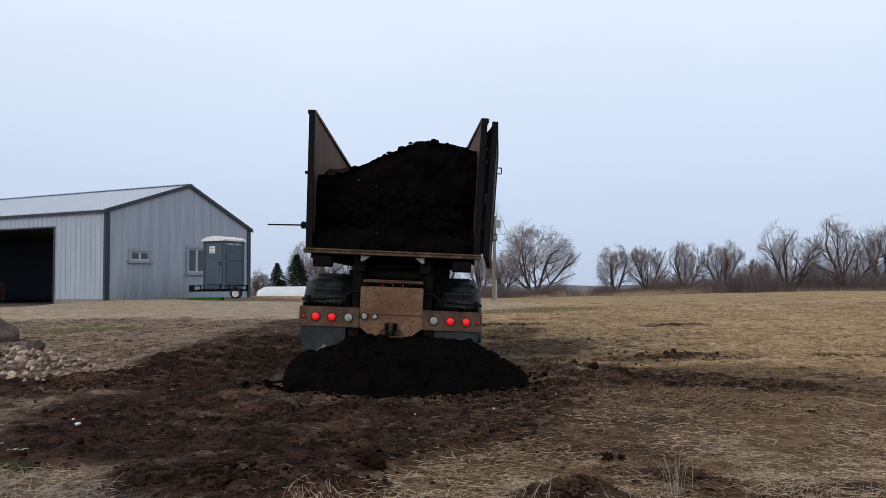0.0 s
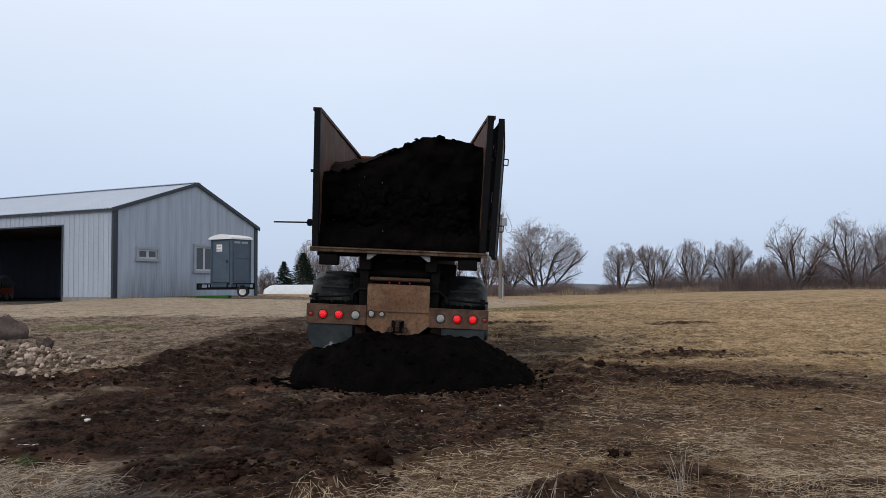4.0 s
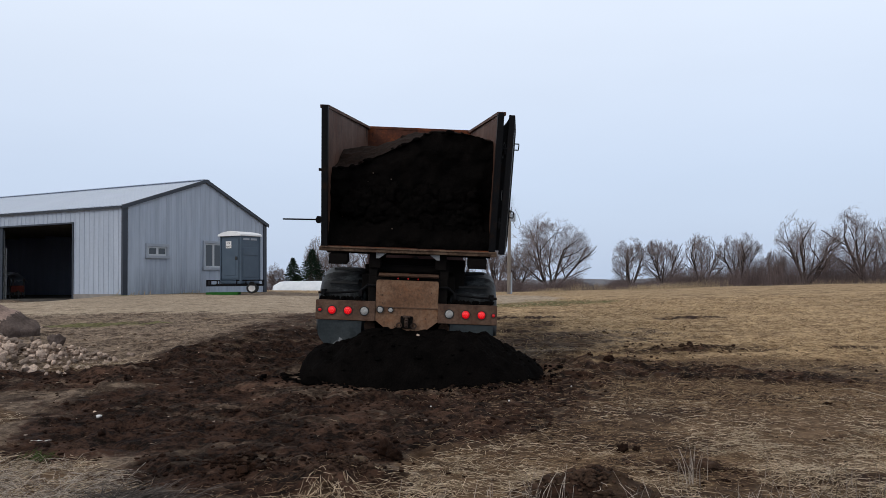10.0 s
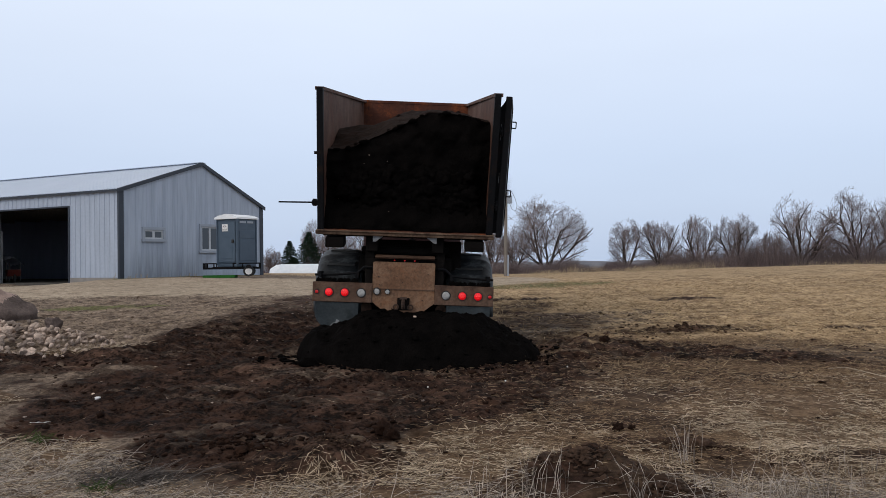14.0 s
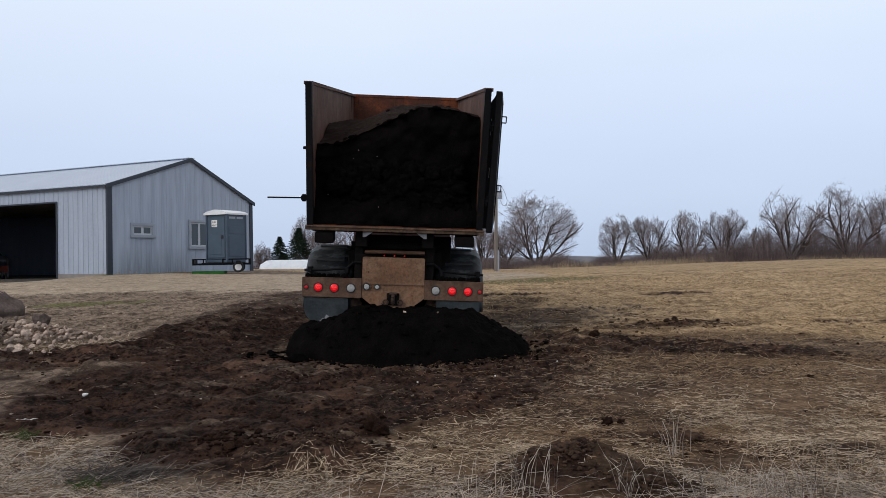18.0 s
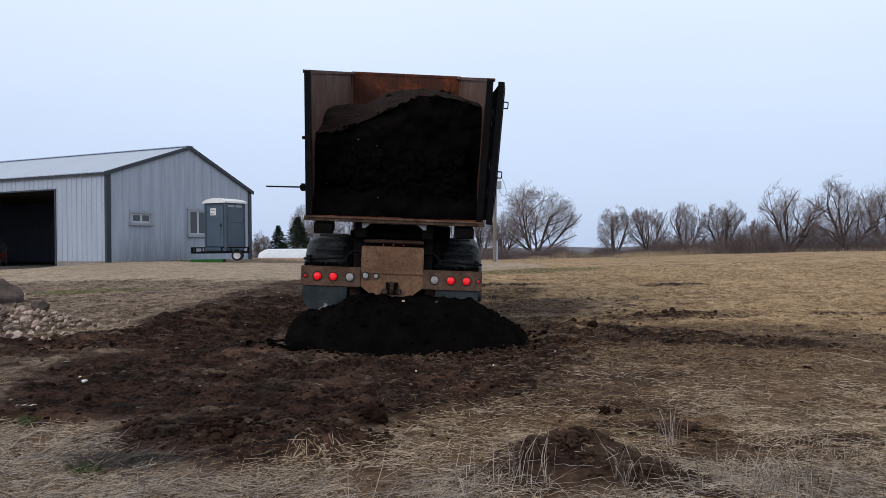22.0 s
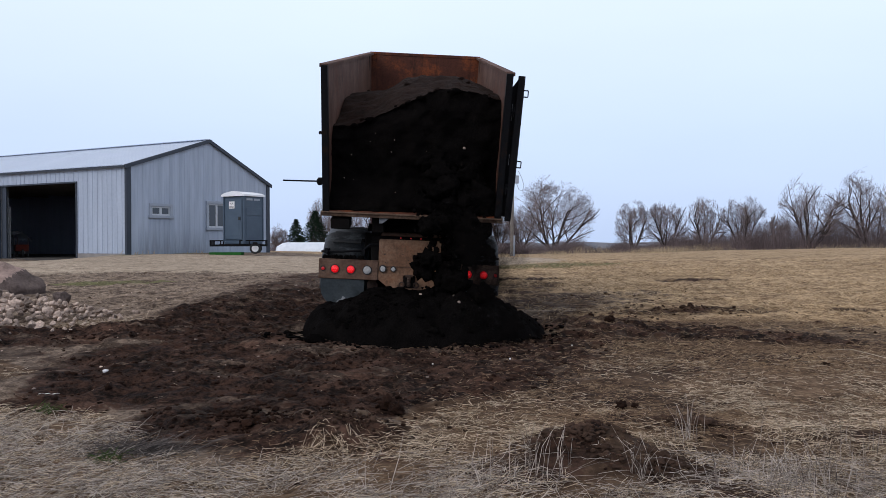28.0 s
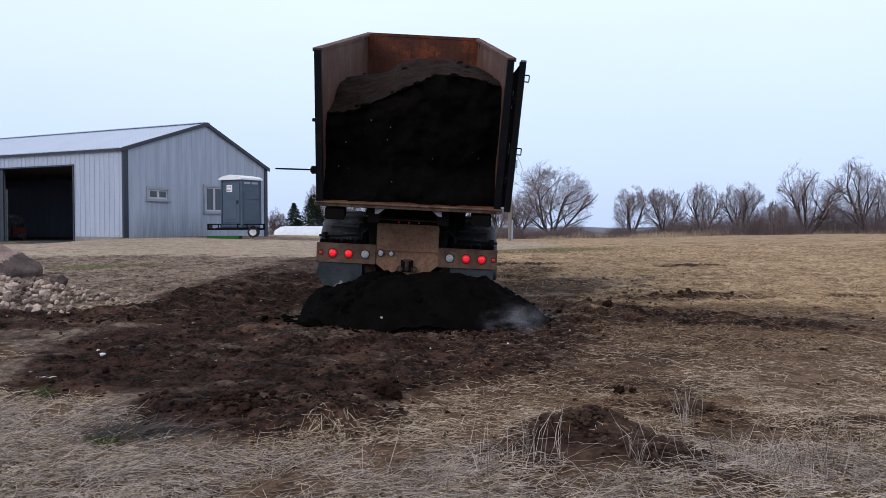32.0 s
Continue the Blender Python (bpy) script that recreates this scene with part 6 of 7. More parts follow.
def boulder():
    """A split boulder: a sloping pink back, a sharp crest and a darker right face that leans outwards."""
    bm = bmesh.new()
    for q in ((-1.35, 0.0, -0.2), (-1.05, -0.55, -0.2), (-0.2, -0.75, -0.2), (0.55, -0.30, -0.2), (0.62, 0.35, -0.2), (-0.6, 0.7, -0.2), (-1.1, -0.25, 0.22), (-0.52, -0.52, 0.30), (-0.30, -0.05, 0.66),
              (-0.02, -0.10, 0.64), (0.10, -0.62, 0.34), (0.52, -0.52, 0.12), (0.74, -0.20, 0.10), (0.60, 0.20, 0.30), (-0.4, 0.45, 0.50)):
        bm.verts.new(q)
    bmesh.ops.convex_hull(bm, input=bm.verts[:])
    bmesh.ops.triangulate(bm, faces=bm.faces[:])
    bmesh.ops.subdivide_edges(bm, edges=bm.edges[:], cuts=7, use_grid_fill=True)
    bmesh.ops.smooth_vert(bm, verts=bm.verts[:], factor=0.5, use_axis_x=True, use_axis_y=True, use_axis_z=True)
    for v in bm.verts:
        v.co += v.co.normalized() * (0.06 * noise.noise(v.co * 3.1) + 0.030 * noise.noise(v.co * 8.0) + 0.014 * noise.noise(v.co * 19.0))
    bm.normal_update()
    for f in bm.faces:      # faces right of the crest take the darker material
        c = f.calc_center_median()
        f.material_index = int(c.x > -0.06 + 0.70 * max(0.0, c.z) + 0.04 * noise.noise(c * 3) and c.y < 0.35)
    return bm


solo("boulder", boulder(), [BOULDER_M, plain("darker_rock", (0.045, 0.036, 0.034), (0.19, 0.15, 0.135), 0.9, 0, 3, 24, 0.7, 0.03)], "large pinkish-grey boulder with a darker right face behind the stones", "boulder", m=pose(-9.50, 16.6, hz(-9.50, 16.6) + 0.02, 0, 0, 8), smooth=True)
solo("dark_stone", rock(12, 8, 3, 0.3, (0.17, 0.15, 0.15)), bpy.data.materials["darker_rock"], "dark upright stone on the edge of the stone pile", "stone", m=pose(-6.95, 13.75, hz(-6.95, 13.75) + 0.17, 0, 10, 30), smooth=False)

# ---------------------------------------------------------------- straw, stubble, clods
def straw_density(x, y):
    w = 0.35 * fbm(x * 0.8, y * 0.8, 21, 3)
    d = strokes(x + w, y + w, STRAW_ROWS)
    d = d * (1 - 0.8 * strokes(x + w, y + w, SOIL_ROWS))
    d = d * (1 - 0.75 * strokes(x, y, [(0.35, 5.0, 1.0, 5.3, 0.30), (1.05, 5.2, 1.45, 4.3, 0.26), (1.5, 6.05, 1.85, 5.75, 0.22)], 0.8))
    return np.clip(d * (0.46 + 0.40 * sstep(2.0, 2.6, -x) + 0.42 * sstep(1.3, 2.2, x) + 1.15 * fbm(x * 2.1, y * 2.1, 71, 4)), 0, 1)


def blades(name, rng, x, y, lo, hi, r, tilt, material, label, category, rise=0.0, short=False):
    n = len(x)
    L = rng.uniform(lo, hi, n)
    a = np.where(rng.random(n) < 0.45, 5.0 * lattice(x * 1.3, y * 1.3, 5) + rng.normal(0, 0.8, n), rng.uniform(0, 2 * math.pi, n))
    e1 = np.abs(rng.normal(0, tilt, n)) + rise
    e2 = e1 - rng.uniform(0.0, 0.5, n)
    rr = rng.uniform(0.7, 1.3, n) * r
    p = np.stack([x, y, height(x, y) + rng.uniform(0.0, 0.018, n)], 1)
    d1 = np.stack([np.cos(a) * np.cos(e1), np.sin(a) * np.cos(e1), np.sin(e1)], 1)
    b = a + rng.normal(0, 0.35, n)
    d2 = np.stack([np.cos(b) * np.cos(e2), np.sin(b) * np.cos(e2), np.sin(e2)], 1)
    q = p + d1 * (L * 0.55)[:, None]
    s = q + d2 * (L * 0.45)[:, None]
    s[:, 2] = np.maximum(s[:, 2], height(s[:, 0], s[:, 1]) + 0.004)
    q[:, 2] = np.maximum(q[:, 2], height(q[:, 0], q[:, 1]) + 0.004)
    me = tubes_mesh(name, np.c_[p, s, rr, rr * 0.6] if short else np.concatenate([np.c_[p, q, rr, rr * 0.85], np.c_[q, s, rr * 0.85, rr * 0.45]]), material)
    return tagged(new(name, me), label, category, kind="stuff")


def pick(rng, n, x0, x1, y0, y1, dens):
    x, y = rng.uniform(x0, x1, n), rng.uniform(y0, y1, n)
    k = rng.random(n) < dens(x, y)
    return x[k], y[k]


rng = np.random.default_rng(11)
x, y = pick(rng, 120000, -6, 7.5, 3.4, 9.0, lambda x, y: straw_density(x, y) * (1 - 0.86 * sstep(0, 1.6, y - 5.3 - 0.9 * sstep(2.0, 2.8, -x) - 0.9 * sstep(1.4, 2.4, x))))
blades("loose_straw", rng, x, y, 0.03, 0.18, 0.0020, 0.14, STRAW_LOOSE, "loose pale straw strewn over the ground", "straw")
x, y = pick(rng, 44000, -5.0, 7, 3.4, 6.6, lambda x, y: np.clip(straw_density(x, y) * 1.3 + 0.06 * (y < 5.3), 0, 1) * (1 - sstep(0, 0.6, y - 4.7 - 1.1 * sstep(1.9, 2.5, -x))))
blades("matted_grass", rng, x, y, 0.08, 0.26, 0.0016, 0.22, GRASS_GREY, "grey matted dead grass", "grass", 0.03)


def mixed_density(x, y):
    """Trampled strip between the dark soil and the field."""
    f = strokes(x, y, [(1.2, 7.2, 7.5, 7.6, 1.5), (0.9, 9.3, 7.0, 9.4, 1.5), (2.6, 11.2, 8, 10.8, 1.3), (1.2, 6.0, 1.6, 6.4, 0.8), (-2.5, 5.0, -0.4, 5.3, 0.6)], 1.0)
    return np.clip(f * (0.72 + 0.7 * fbm(x * 1.1, y * 1.5, 61, 4)), 0.0, 1) * (1 - 0.75 * strokes(x, y, SOIL_ROWS))


x, y = pick(rng, 190000, -6, 9, 4.6, 13, mixed_density)
blades("trampled_straw", rng, x, y, 0.02, 0.085, 0.0014, 0.16, STRAW_OLD, "short trampled brown straw mixed with dirt", "straw", short=True)


def field_density(x, y):
    f = sstep(0.3, 2.5, x + 0.25 * (y - 12)) * sstep(7.5, 10, y)
    return np.clip(f * (0.55 + 0.6 * fbm(x * 0.5, y * 0.7, 81, 3)), 0.0, 1) * (1 - 0.9 * strokes(x, y, SOIL_ROWS)) * (1 - 0.5 * sstep(14, 28, y))


x, y = pick(rng, 90000, 0.2, 20, 7.5, 30, field_density)
blades("field_stubble", rng, x, y, 0.03, 0.13, 0.0036 * np.clip(y / 15, 0.4, 1), 0.40, FIELD_MIX, "short mown dry stubble of the field", "stubble", short=True)
x, y = pick(rng, 9000, -9, 3, 6.2, 20, lambda x, y: 0.06 + 0.34 * np.clip(fbm(x * 0.7, y * 0.7, 91, 3), 0, 1) * (1 - 0.75 * strokes(x, y, SOIL_ROWS)))
blades("scattered_straw", rng, x, y, 0.02, 0.10, 0.0012, 0.10, STRAW_LOOSE, "scattered single straws on dirt and soil", "straw", short=True)
x, y = pick(rng, 300, -5.7, -4.6, 11.0, 11.9, lambda x, y: 0 * x + 0.8)
blades("straw_by_stones", rng, x, y, 0.08, 0.28, 0.0028, 0.2, STRAW_LOOSE, "straw lying at the foot of the stones", "straw")

# upright dead stalks
cx, cy = [], []
for a, b, k, s in ((1.53, 5.52, 22, 0.07), (0.46, 4.68, 26, 0.09), (0.13, 4.5, 14, 0.08), (1.06, 4.55, 18, 0.06), (1.88, 4.52, 34, 0.14), (1.62, 4.42, 20, 0.12), (2.07, 4.65, 26, 0.12), (2.5, 4.8, 34, 0.3), (-0.4, 4.3, 10, 0.2), (2.9, 5.0, 24, 0.3)):
    cx += list(rng.normal(a, s, k))
    cy += list(rng.normal(b, s, k))
blades("standing_stalks", rng, np.array(cx), np.array(cy), 0.12, 0.32, 0.0019, 0.2, GRASS_GREY, "dead stalks still standing in the straw", "stalks", 1.2)
cx, cy = rng.normal(-2.16, 0.16, 420), rng.normal(5.22, 0.10, 420)
blades("dead_weed", rng, cx, cy, 0.08, 0.24, 0.0024, 0.16, fibre("dark_weed_mix", [(0.025, 0.021, 0.019), (0.075, 0.064, 0.058), (0.19, 0.165, 0.150)]), "flattened clump of dark dead weed", "weed", 0.22)
for a, b, s, k in ((-3.38, 6.38, 0.07, 60), (-2.25, 4.95, 0.07, 40)):
    blades("grass_tuft", rng, rng.normal(a, s, k), rng.normal(b, s * 0.6, k), 0.05, 0.12, 0.0022, 0.4, GREEN, "small tuft of fresh green grass", "grass", 0.5)


def scatter_lumps(name, rng, x, y, radius, material, label, category, sink=0.3, over=None, small=False):
    """Many small clods as one mesh, from a few base shapes."""
    shapes = []
    for k in range(6):
        bm = lump(1.0, k + 30, 1 if small else 2, 0.95, (1.1, 0.9, 0.55), 2.4)
        shapes.append((np.array([v.co[:] for v in bm.verts]), np.array([[v.index for v in f.verts] for f in bm.faces])))
        bm.free()
    vs, fs, o = [], [], 0
    z = height(x, y) + (over(x, y) - 0.02 if over else 0)
    for i in range(len(x)):
        sv, sf = shapes[int(rng.integers(6))]
        a = rng.uniform(0, 6.28)
        c, s = math.cos(a), math.sin(a)
        v = sv * radius[i] * rng.uniform(0.75, 1.25, 3)
        v = np.stack([v[:, 0] * c - v[:, 1] * s, v[:, 0] * s + v[:, 1] * c, v[:, 2]], 1)
        vs.append(v + (x[i], y[i], z[i] + radius[i] * (0.5 - sink)))
        fs.append(sf + o)
        o += len(sv)
    me = raw_mesh(name, np.concatenate(vs), np.concatenate(fs), material)
    return tagged(new(name, me), label, category, kind="stuff")


def soil_density(x, y):
    w = 0.3 * fbm(x * 0.8, y * 0.8, 21, 3)
    return np.clip(strokes(x + w, y + w, SOIL_ROWS) * (0.6 + 0.8 * fbm(x * 1.3, y * 1.3, 101, 3)) + 0.05, 0, 1)


x, y = pick(rng, 15000, -6.5, 6.5, 4.2, 13.5, soil_density)
scatter_lumps("soil_crumbs", rng, x, y, np.exp(rng.normal(-4.5, 0.5, len(x))), CLOD, "crumbs of dark topsoil on the ground", "soil", small=True)
x, y = pick(rng, 600, -6.5, 6.5, 4.2, 14.5, lambda x, y: soil_density(x, y) ** 2)
scatter_lumps("soil_lumps", rng, x, y, np.exp(rng.normal(-3.75, 0.4, len(x))), CLOD, "fist-sized lumps of dark topsoil", "soil", 0.6)
MOUND_SOIL = plain("brown_mound_soil", (0.018, 0.0108, 0.0074), (0.105, 0.064, 0.044), 0.95, 0, 6, 60, 1.0, 0.02, vary=0.3)
for mx, my, s in ((-0.85, 5.75, 0.34), (0.72, 5.18, 0.36), (-1.6, 6.1, 0.5), (1.25, 4.75, 0.30), (3.8, 13.4, 0.95), (1.72, 5.92, 0.22)):
    k = 340
    a, r = rng.uniform(0, 6.28, k), np.abs(rng.normal(0, 0.62, k))
    scatter_lumps("clod_mound", rng, mx + s * r * np.cos(a), my + s * 0.7 * r * np.sin(a), np.exp(rng.normal(-4.4, 0.45, k)), MOUND_SOIL if mx > -1 else CLOD, "mound of crumbled dark clods", "soil", 0.2)
x, y = pick(rng, 2600, HEAP[0] - 2.4, HEAP[0] + 2.5, HEAP[1] - 1.7, HEAP[1] + 0.2, lambda x, y: np.exp(-((np.hypot((x - HEAP[0]) / 1.75, (y - HEAP[1]) / 1.15) - 0.98) / 0.13) ** 2))
scatter_lumps("heap_crumbs", rng, x, y, np.exp(rng.normal(-4.2, 0.5, len(x))), SOIL, "soil lumps rolled off the heap", "soil")
x, y = pick(rng, 130, HEAP[0] - 1.8, HEAP[0] + 1.9, HEAP[1] - 1.15, HEAP[1] + 0.3, lambda x, y: (heap_height(x, y) > 0.06) * 0.8)
scatter_lumps("heap_lumps", rng, x, y, np.exp(rng.normal(-4.0, 0.45, len(x))), SOIL, "small lumps on the face of the soil heap", "soil", 0.3, heap_height)
x, y = pick(rng, 900, 1.0, 16, 8, 18, lambda x, y: (0.2 + 0.6 * fbm(x * 0.6, y * 0.6, 111, 2)) * (1 - sstep(11, 18, y)))
scatter_lumps("field_clods", rng, x, y, np.exp(rng.normal(-4.1, 0.45, len(x))), CLOD, "dark clods dotted over the field", "soil")
x, y = pick(rng, 500, -10, 1.5, 6.5, 22, lambda x, y: 0 * x + 0.5)
scatter_lumps("small_stones", rng, x, y, np.exp(rng.normal(-4.7, 0.45, len(x))), ROCK, "small pale stones lying on the dirt", "stones")
x, y = pick(rng, 2600, -10, -1.6, 11.5, 23, lambda x, y: np.clip(0.25 + 0.9 * fbm(x * 0.8, y * 0.5, 141, 3), 0.03, 1))
scatter_lumps("dirt_crumbs", rng, x, y, np.exp(rng.normal(-4.6, 0.5, len(x))), plain("brown_dirt_clods", (0.045, 0.029, 0.019), (0.17, 0.118, 0.082), 0.95, 0, 5, 50, 0.8, 0.02, vary=0.4), "brown crumbs scattered over the bare dirt", "dirt", small=True)
x, y = pick(rng, 2600, 0.6, 7, 11.5, 21, lambda x, y: np.clip(0.3 + 0.9 * fbm(x * 0.7, y * 0.45, 143, 3), 0.03, 1) * (1 - sstep(3.5, 7, x)))
scatter_lumps("churned_crumbs", rng, x, y, np.exp(rng.normal(-4.5, 0.5, len(x))), bpy.data.materials["brown_dirt_clods"], "brown crumbs churned up beside the tyre track", "dirt", small=True)
for k, (a, b, r) in enumerate(((1.30, 6.52, 0.040), (1.42, 6.55, 0.030), (0.95, 5.62, 0.045), (-0.60, 6.42, 0.075), (-0.52, 6.30, 0.06), (2.05, 11.1, 0.06), (4.0, 6.9, 0.05), (1.85, 11.5, 0.05), (-2.2, 11.2, 0.05))):
    solo("clod", lump(r, k + 60, 3, 0.8, (1, 0.9, 0.8 if k else 1.0), 2.2), CLOD, "single dark clod of soil on the ground", "clod", "large clods", m=pose(a, b, hz(a, b) + r * 0.5, 0, 0, 40 * k), smooth=True)

# scraps
bm = lump(0.03, 5, 2, 0.4, (1.0, 0.8, 0.6))
solo("paper_scrap", bm, WHITE, "crumpled white paper scrap on the soil", "litter", m=pose(-3.58, 7.93, hz(-3.58, 7.93) + 0.02))
bm = bmesh.new()
g = [[bm.verts.new((0.17 * (i / 8 - 0.5), 0.012 * (j - 1) * (1 + 0.5 * math.sin(i * 2.1)) + 0.012 * math.sin(i * 0.9), 0.004 * math.sin(i * 1.9 + j))) for i in range(9)] for j in range(3)]
for j in range(2):
    for i in range(8):
        bm.faces.new((g[j][i], g[j][i + 1], g[j + 1][i + 1], g[j + 1][i]))
bmesh.ops.solidify(bm, geom=bm.faces[:], thickness=0.002)
solo("plastic_strip", bm, WHITE, "thin torn strip of white plastic on the soil", "litter", m=pose(-3.60, 6.86, hz(-3.6, 6.86) + 0.025, 0, 0, 10))
for a, b in ((-1.95, 10.4), (-0.32, 8.8), (0.52, 8.6), (-5.1, 11.6), (1.35, 9.8)):
    solo("white_pebble", lump(0.010, a, 2, 0.3), WHITE, "white pebble lying on dark soil", "pebble", "white pebbles", m=pose(a, b, hz(a, b) + 0.012))
bm = bmesh.new()
pts = [(-0.28, 0.10, 0.10), (-0.12, 0.04, 0.12), (0.05, -0.02, 0.08), (0.25, -0.10, 0.03)]
for p, q in zip(pts, pts[1:]):
    tube(bm, p, q, 0.0032, seg=6)
solo("bent_stalk", bm, STRAW, "long bent pale stalk lying on the field", "stalk", m=pose(4.35, 8.75, hz(4.35, 8.75)))

# ---------------------------------------------------------------- soil that falls
MOVES = []      # (object, rows)


def follow(local, until):
    """Rows that ride in the box up to a time."""
    times = [r[0] for r in BED_ROWS if r[0] < until - 0.05] + [until]
    return [(t, bed_at(t) @ local) for t in times]


def drop(ob, local, t0, push, rest_z=None, spin=0.0, slide=0.25, sink=0.5, r=0.2):
    rows = follow(local, t0)
    p0 = rows[-1][1].translation.copy()
    q0 = rows[-1][1].to_3x3().to_4x4()
    t, dt = 0.0, 0.1
    vx, vy = push
    while True:
        t += dt
        x, y, z = p0.x + vx * t, p0.y + vy * t, p0.z - 0.15 * t - 4.9 * t * t
        top = hz(x, y) + float(heap_height(np.array([x]), np.array([y]))[0])
        if z < top - sink * r or t > 1.5:
            break
        rows.append((round(t0 + t, 2), Matrix.Translation((x, y, z)) @ pose(0, 0, 0, spin * t * 60, spin * t * 25, 0) @ q0))
    turn = pose(0, 0, 0, spin * t * 60, spin * t * 25, 0) @ q0
    x2, y2 = x + slide * vx, y - slide * 0.6
    rows.append((round(t0 + t, 2), Matrix.Translation((x, y, top - sink * r)) @ turn))
    top2 = hz(x2, y2) + float(heap_height(np.array([x2]), np.array([y2]))[0])
    rows.append((round(t0 + t + 0.35, 2), Matrix.Translation((x2, y2, top2 - sink * r)) @ turn))
    rows.append((32.0, rows[-1][1]))
    MOVES.append((ob, rows))


rng = np.random.default_rng(23)
for ev, (ta, tb, xa, xb, n) in enumerate(((24.30, 24.88, -0.95, 0.40, 60), (27.36, 27.98, 0.00, 1.05, 60))):
    for i in range(n):
        f = (i + 0.5) / n
        r = rng.uniform(0.07, 0.17)
        bx, bz = xa + 0.1 + (xb - xa - 0.2) * ((i * 0.618) % 1), 0.16 + 0.62 * rng.random()
        loc = Matrix.Translation((bx, 0.34, bz)) @ pose(0, 0, 0, *rng.uniform(-30, 30, 3))
        ob = solo("soil_chunk", lump(r, ev * 50 + i + 100, 3, 0.85, (1.1, 0.6, 0.95), 2.3), SOIL, "lumpy chunk of black topsoil breaking off the load", "soil chunk", "falling chunks", smooth=True)
        ob.matrix_basis = bed_at(0) @ loc
        drop(ob, loc, ta + (tb - ta) * f ** 0.9, (rng.uniform(-0.25, 0.25) + (0.1 if ev else -0.05), rng.uniform(-1.25, -0.75)), spin=rng.uniform(-1, 1), slide=rng.uniform(0.1, 0.5), sink=1.25, r=r)
    for i in range(12):
        bm = bmesh.new()
        for _ in range(46):
            b = lump(float(np.exp(rng.normal(-3.6, 0.4))), int(rng.integers(900)), 1, 0.5)
            b.transform(Matrix.Translation(rng.uniform(-1, 1, 3) * (0.36, 0.12, 0.20)))
            join_into(bm, b)
        f = (i + 0.5) / 12
        loc = Matrix.Translation((xa + (xb - xa) * rng.uniform(0.3, 0.7), 0.50, 0.3 + 0.3 * f))
        ob = solo("soil_spill", bm, SOIL, "loose crumbs of black topsoil pouring down", "soil", "falling crumbs", "stuff")
        ob.matrix_basis = bed_at(0) @ loc
        drop(ob, loc, ta + 0.05 + (tb - ta - 0.1) * f, (rng.uniform(-0.1, 0.1), -1.15), slide=0.1, sink=1.5, r=0.25)

# pale stones that roll out
for i, (bx, bz, t0, r) in enumerate(((0.02, 1.2, 7.72, 0.026), (-0.43, 0.9, 30.72, 0.024), (0.45, 1.0, 16.1, 0.022), (-0.2, 0.8, 10.3, 0.018), (0.5, 0.9, 24.9, 0.022), (0.62, 1.3, 27.7, 0.022))):
    loc = Matrix.Translation((bx, 0.52, bz))
    ob = solo("pale_stone", lump(r, i + 300, 2, 0.3, (1, 0.8, 0.9)), ROCK, "small pale stone tumbling out of the soil", "stone", "tumbling stones", smooth=True)
    ob.matrix_basis = bed_at(0) @ loc
    drop(ob, loc, t0, (0.1, -1.1), spin=2.0, slide=0.3, sink=0.8, r=r)


# crest that the fresh soil adds to the heap
def heap_crest():
    n = 90
    xs, ys = np.linspace(-1.7, 1.7, n), np.linspace(-0.85, 0.75, 60)
    gx, gy = np.meshgrid(xs, ys)
    x, y = gx.ravel(), gy.ravel()
    r = np.hypot((x + 0.1) / 1.6, y / 0.8)
    z = 0.62 * np.clip(1 - r ** 1.7, -0.3, 1) + 0.04 * fbm(x * 3, y * 3, 131, 4) + 0.018 * fbm(x * 10, y * 10, 133, 2)
    z = np.minimum(z, 0.55 + 0.05 * x + 0.03 * fbm(x * 2, y * 2, 135, 3))
    i = (np.arange(59)[:, None] * n + np.arange(n - 1)[None]).ravel()
    me = raw_mesh("heap_crest", np.stack([x, y, z], 1), np.stack([i, i + 1, i + n + 1, i + n], 1), SOIL)
    me.polygons.foreach_set("use_smooth", np.ones(len(me.polygons), bool))
    return tagged(new("heap_crest", me), "fresh black soil building up on the heap", "soil heap")


crest = heap_crest()


# dust: thin crumpled veils, densest in their middle
def dust_material(name, colour):
    m = bpy.data.materials.new(name)
    m.use_nodes = True
    n, l = m.node_tree.nodes, m.node_tree.links
    n.clear()
    out, mix, clear = n.new("ShaderNodeOutputMaterial"), n.new("ShaderNodeMixShader"), n.new("ShaderNodeBsdfTransparent")
    both, front, back = n.new("ShaderNodeMixShader"), n.new("ShaderNodeBsdfDiffuse"), n.new("ShaderNodeBsdfTranslucent")
    for sh in (front, back):
        sh.inputs["Color"].default_value = (*colour, 1)
    l.new(front.outputs[0], both.inputs[1])
    l.new(back.outputs[0], both.inputs[2])
    at = n.new("ShaderNodeAttribute")
    at.attribute_name = "veil"
    k = math_node(n, l, "MULTIPLY", at.outputs["Fac"], ramp(n, l, noise_node(n, l, 3.2, 5), (0.45, 0.45, 0.45), (1, 1, 1), 0.38, 0.62))
    l.new(k, mix.inputs[0])
    l.new(clear.outputs[0], mix.inputs[1])
    l.new(both.outputs[0], mix.inputs[2])
    l.new(mix.outputs[0], out.inputs[0])
    return m


DUST_VEIL = dust_material("grey_dust_veil", (0.52, 0.53, 0.57))
SOIL_VEIL = dust_material("falling_soil_veil", (0.0060, 0.0052, 0.0050))


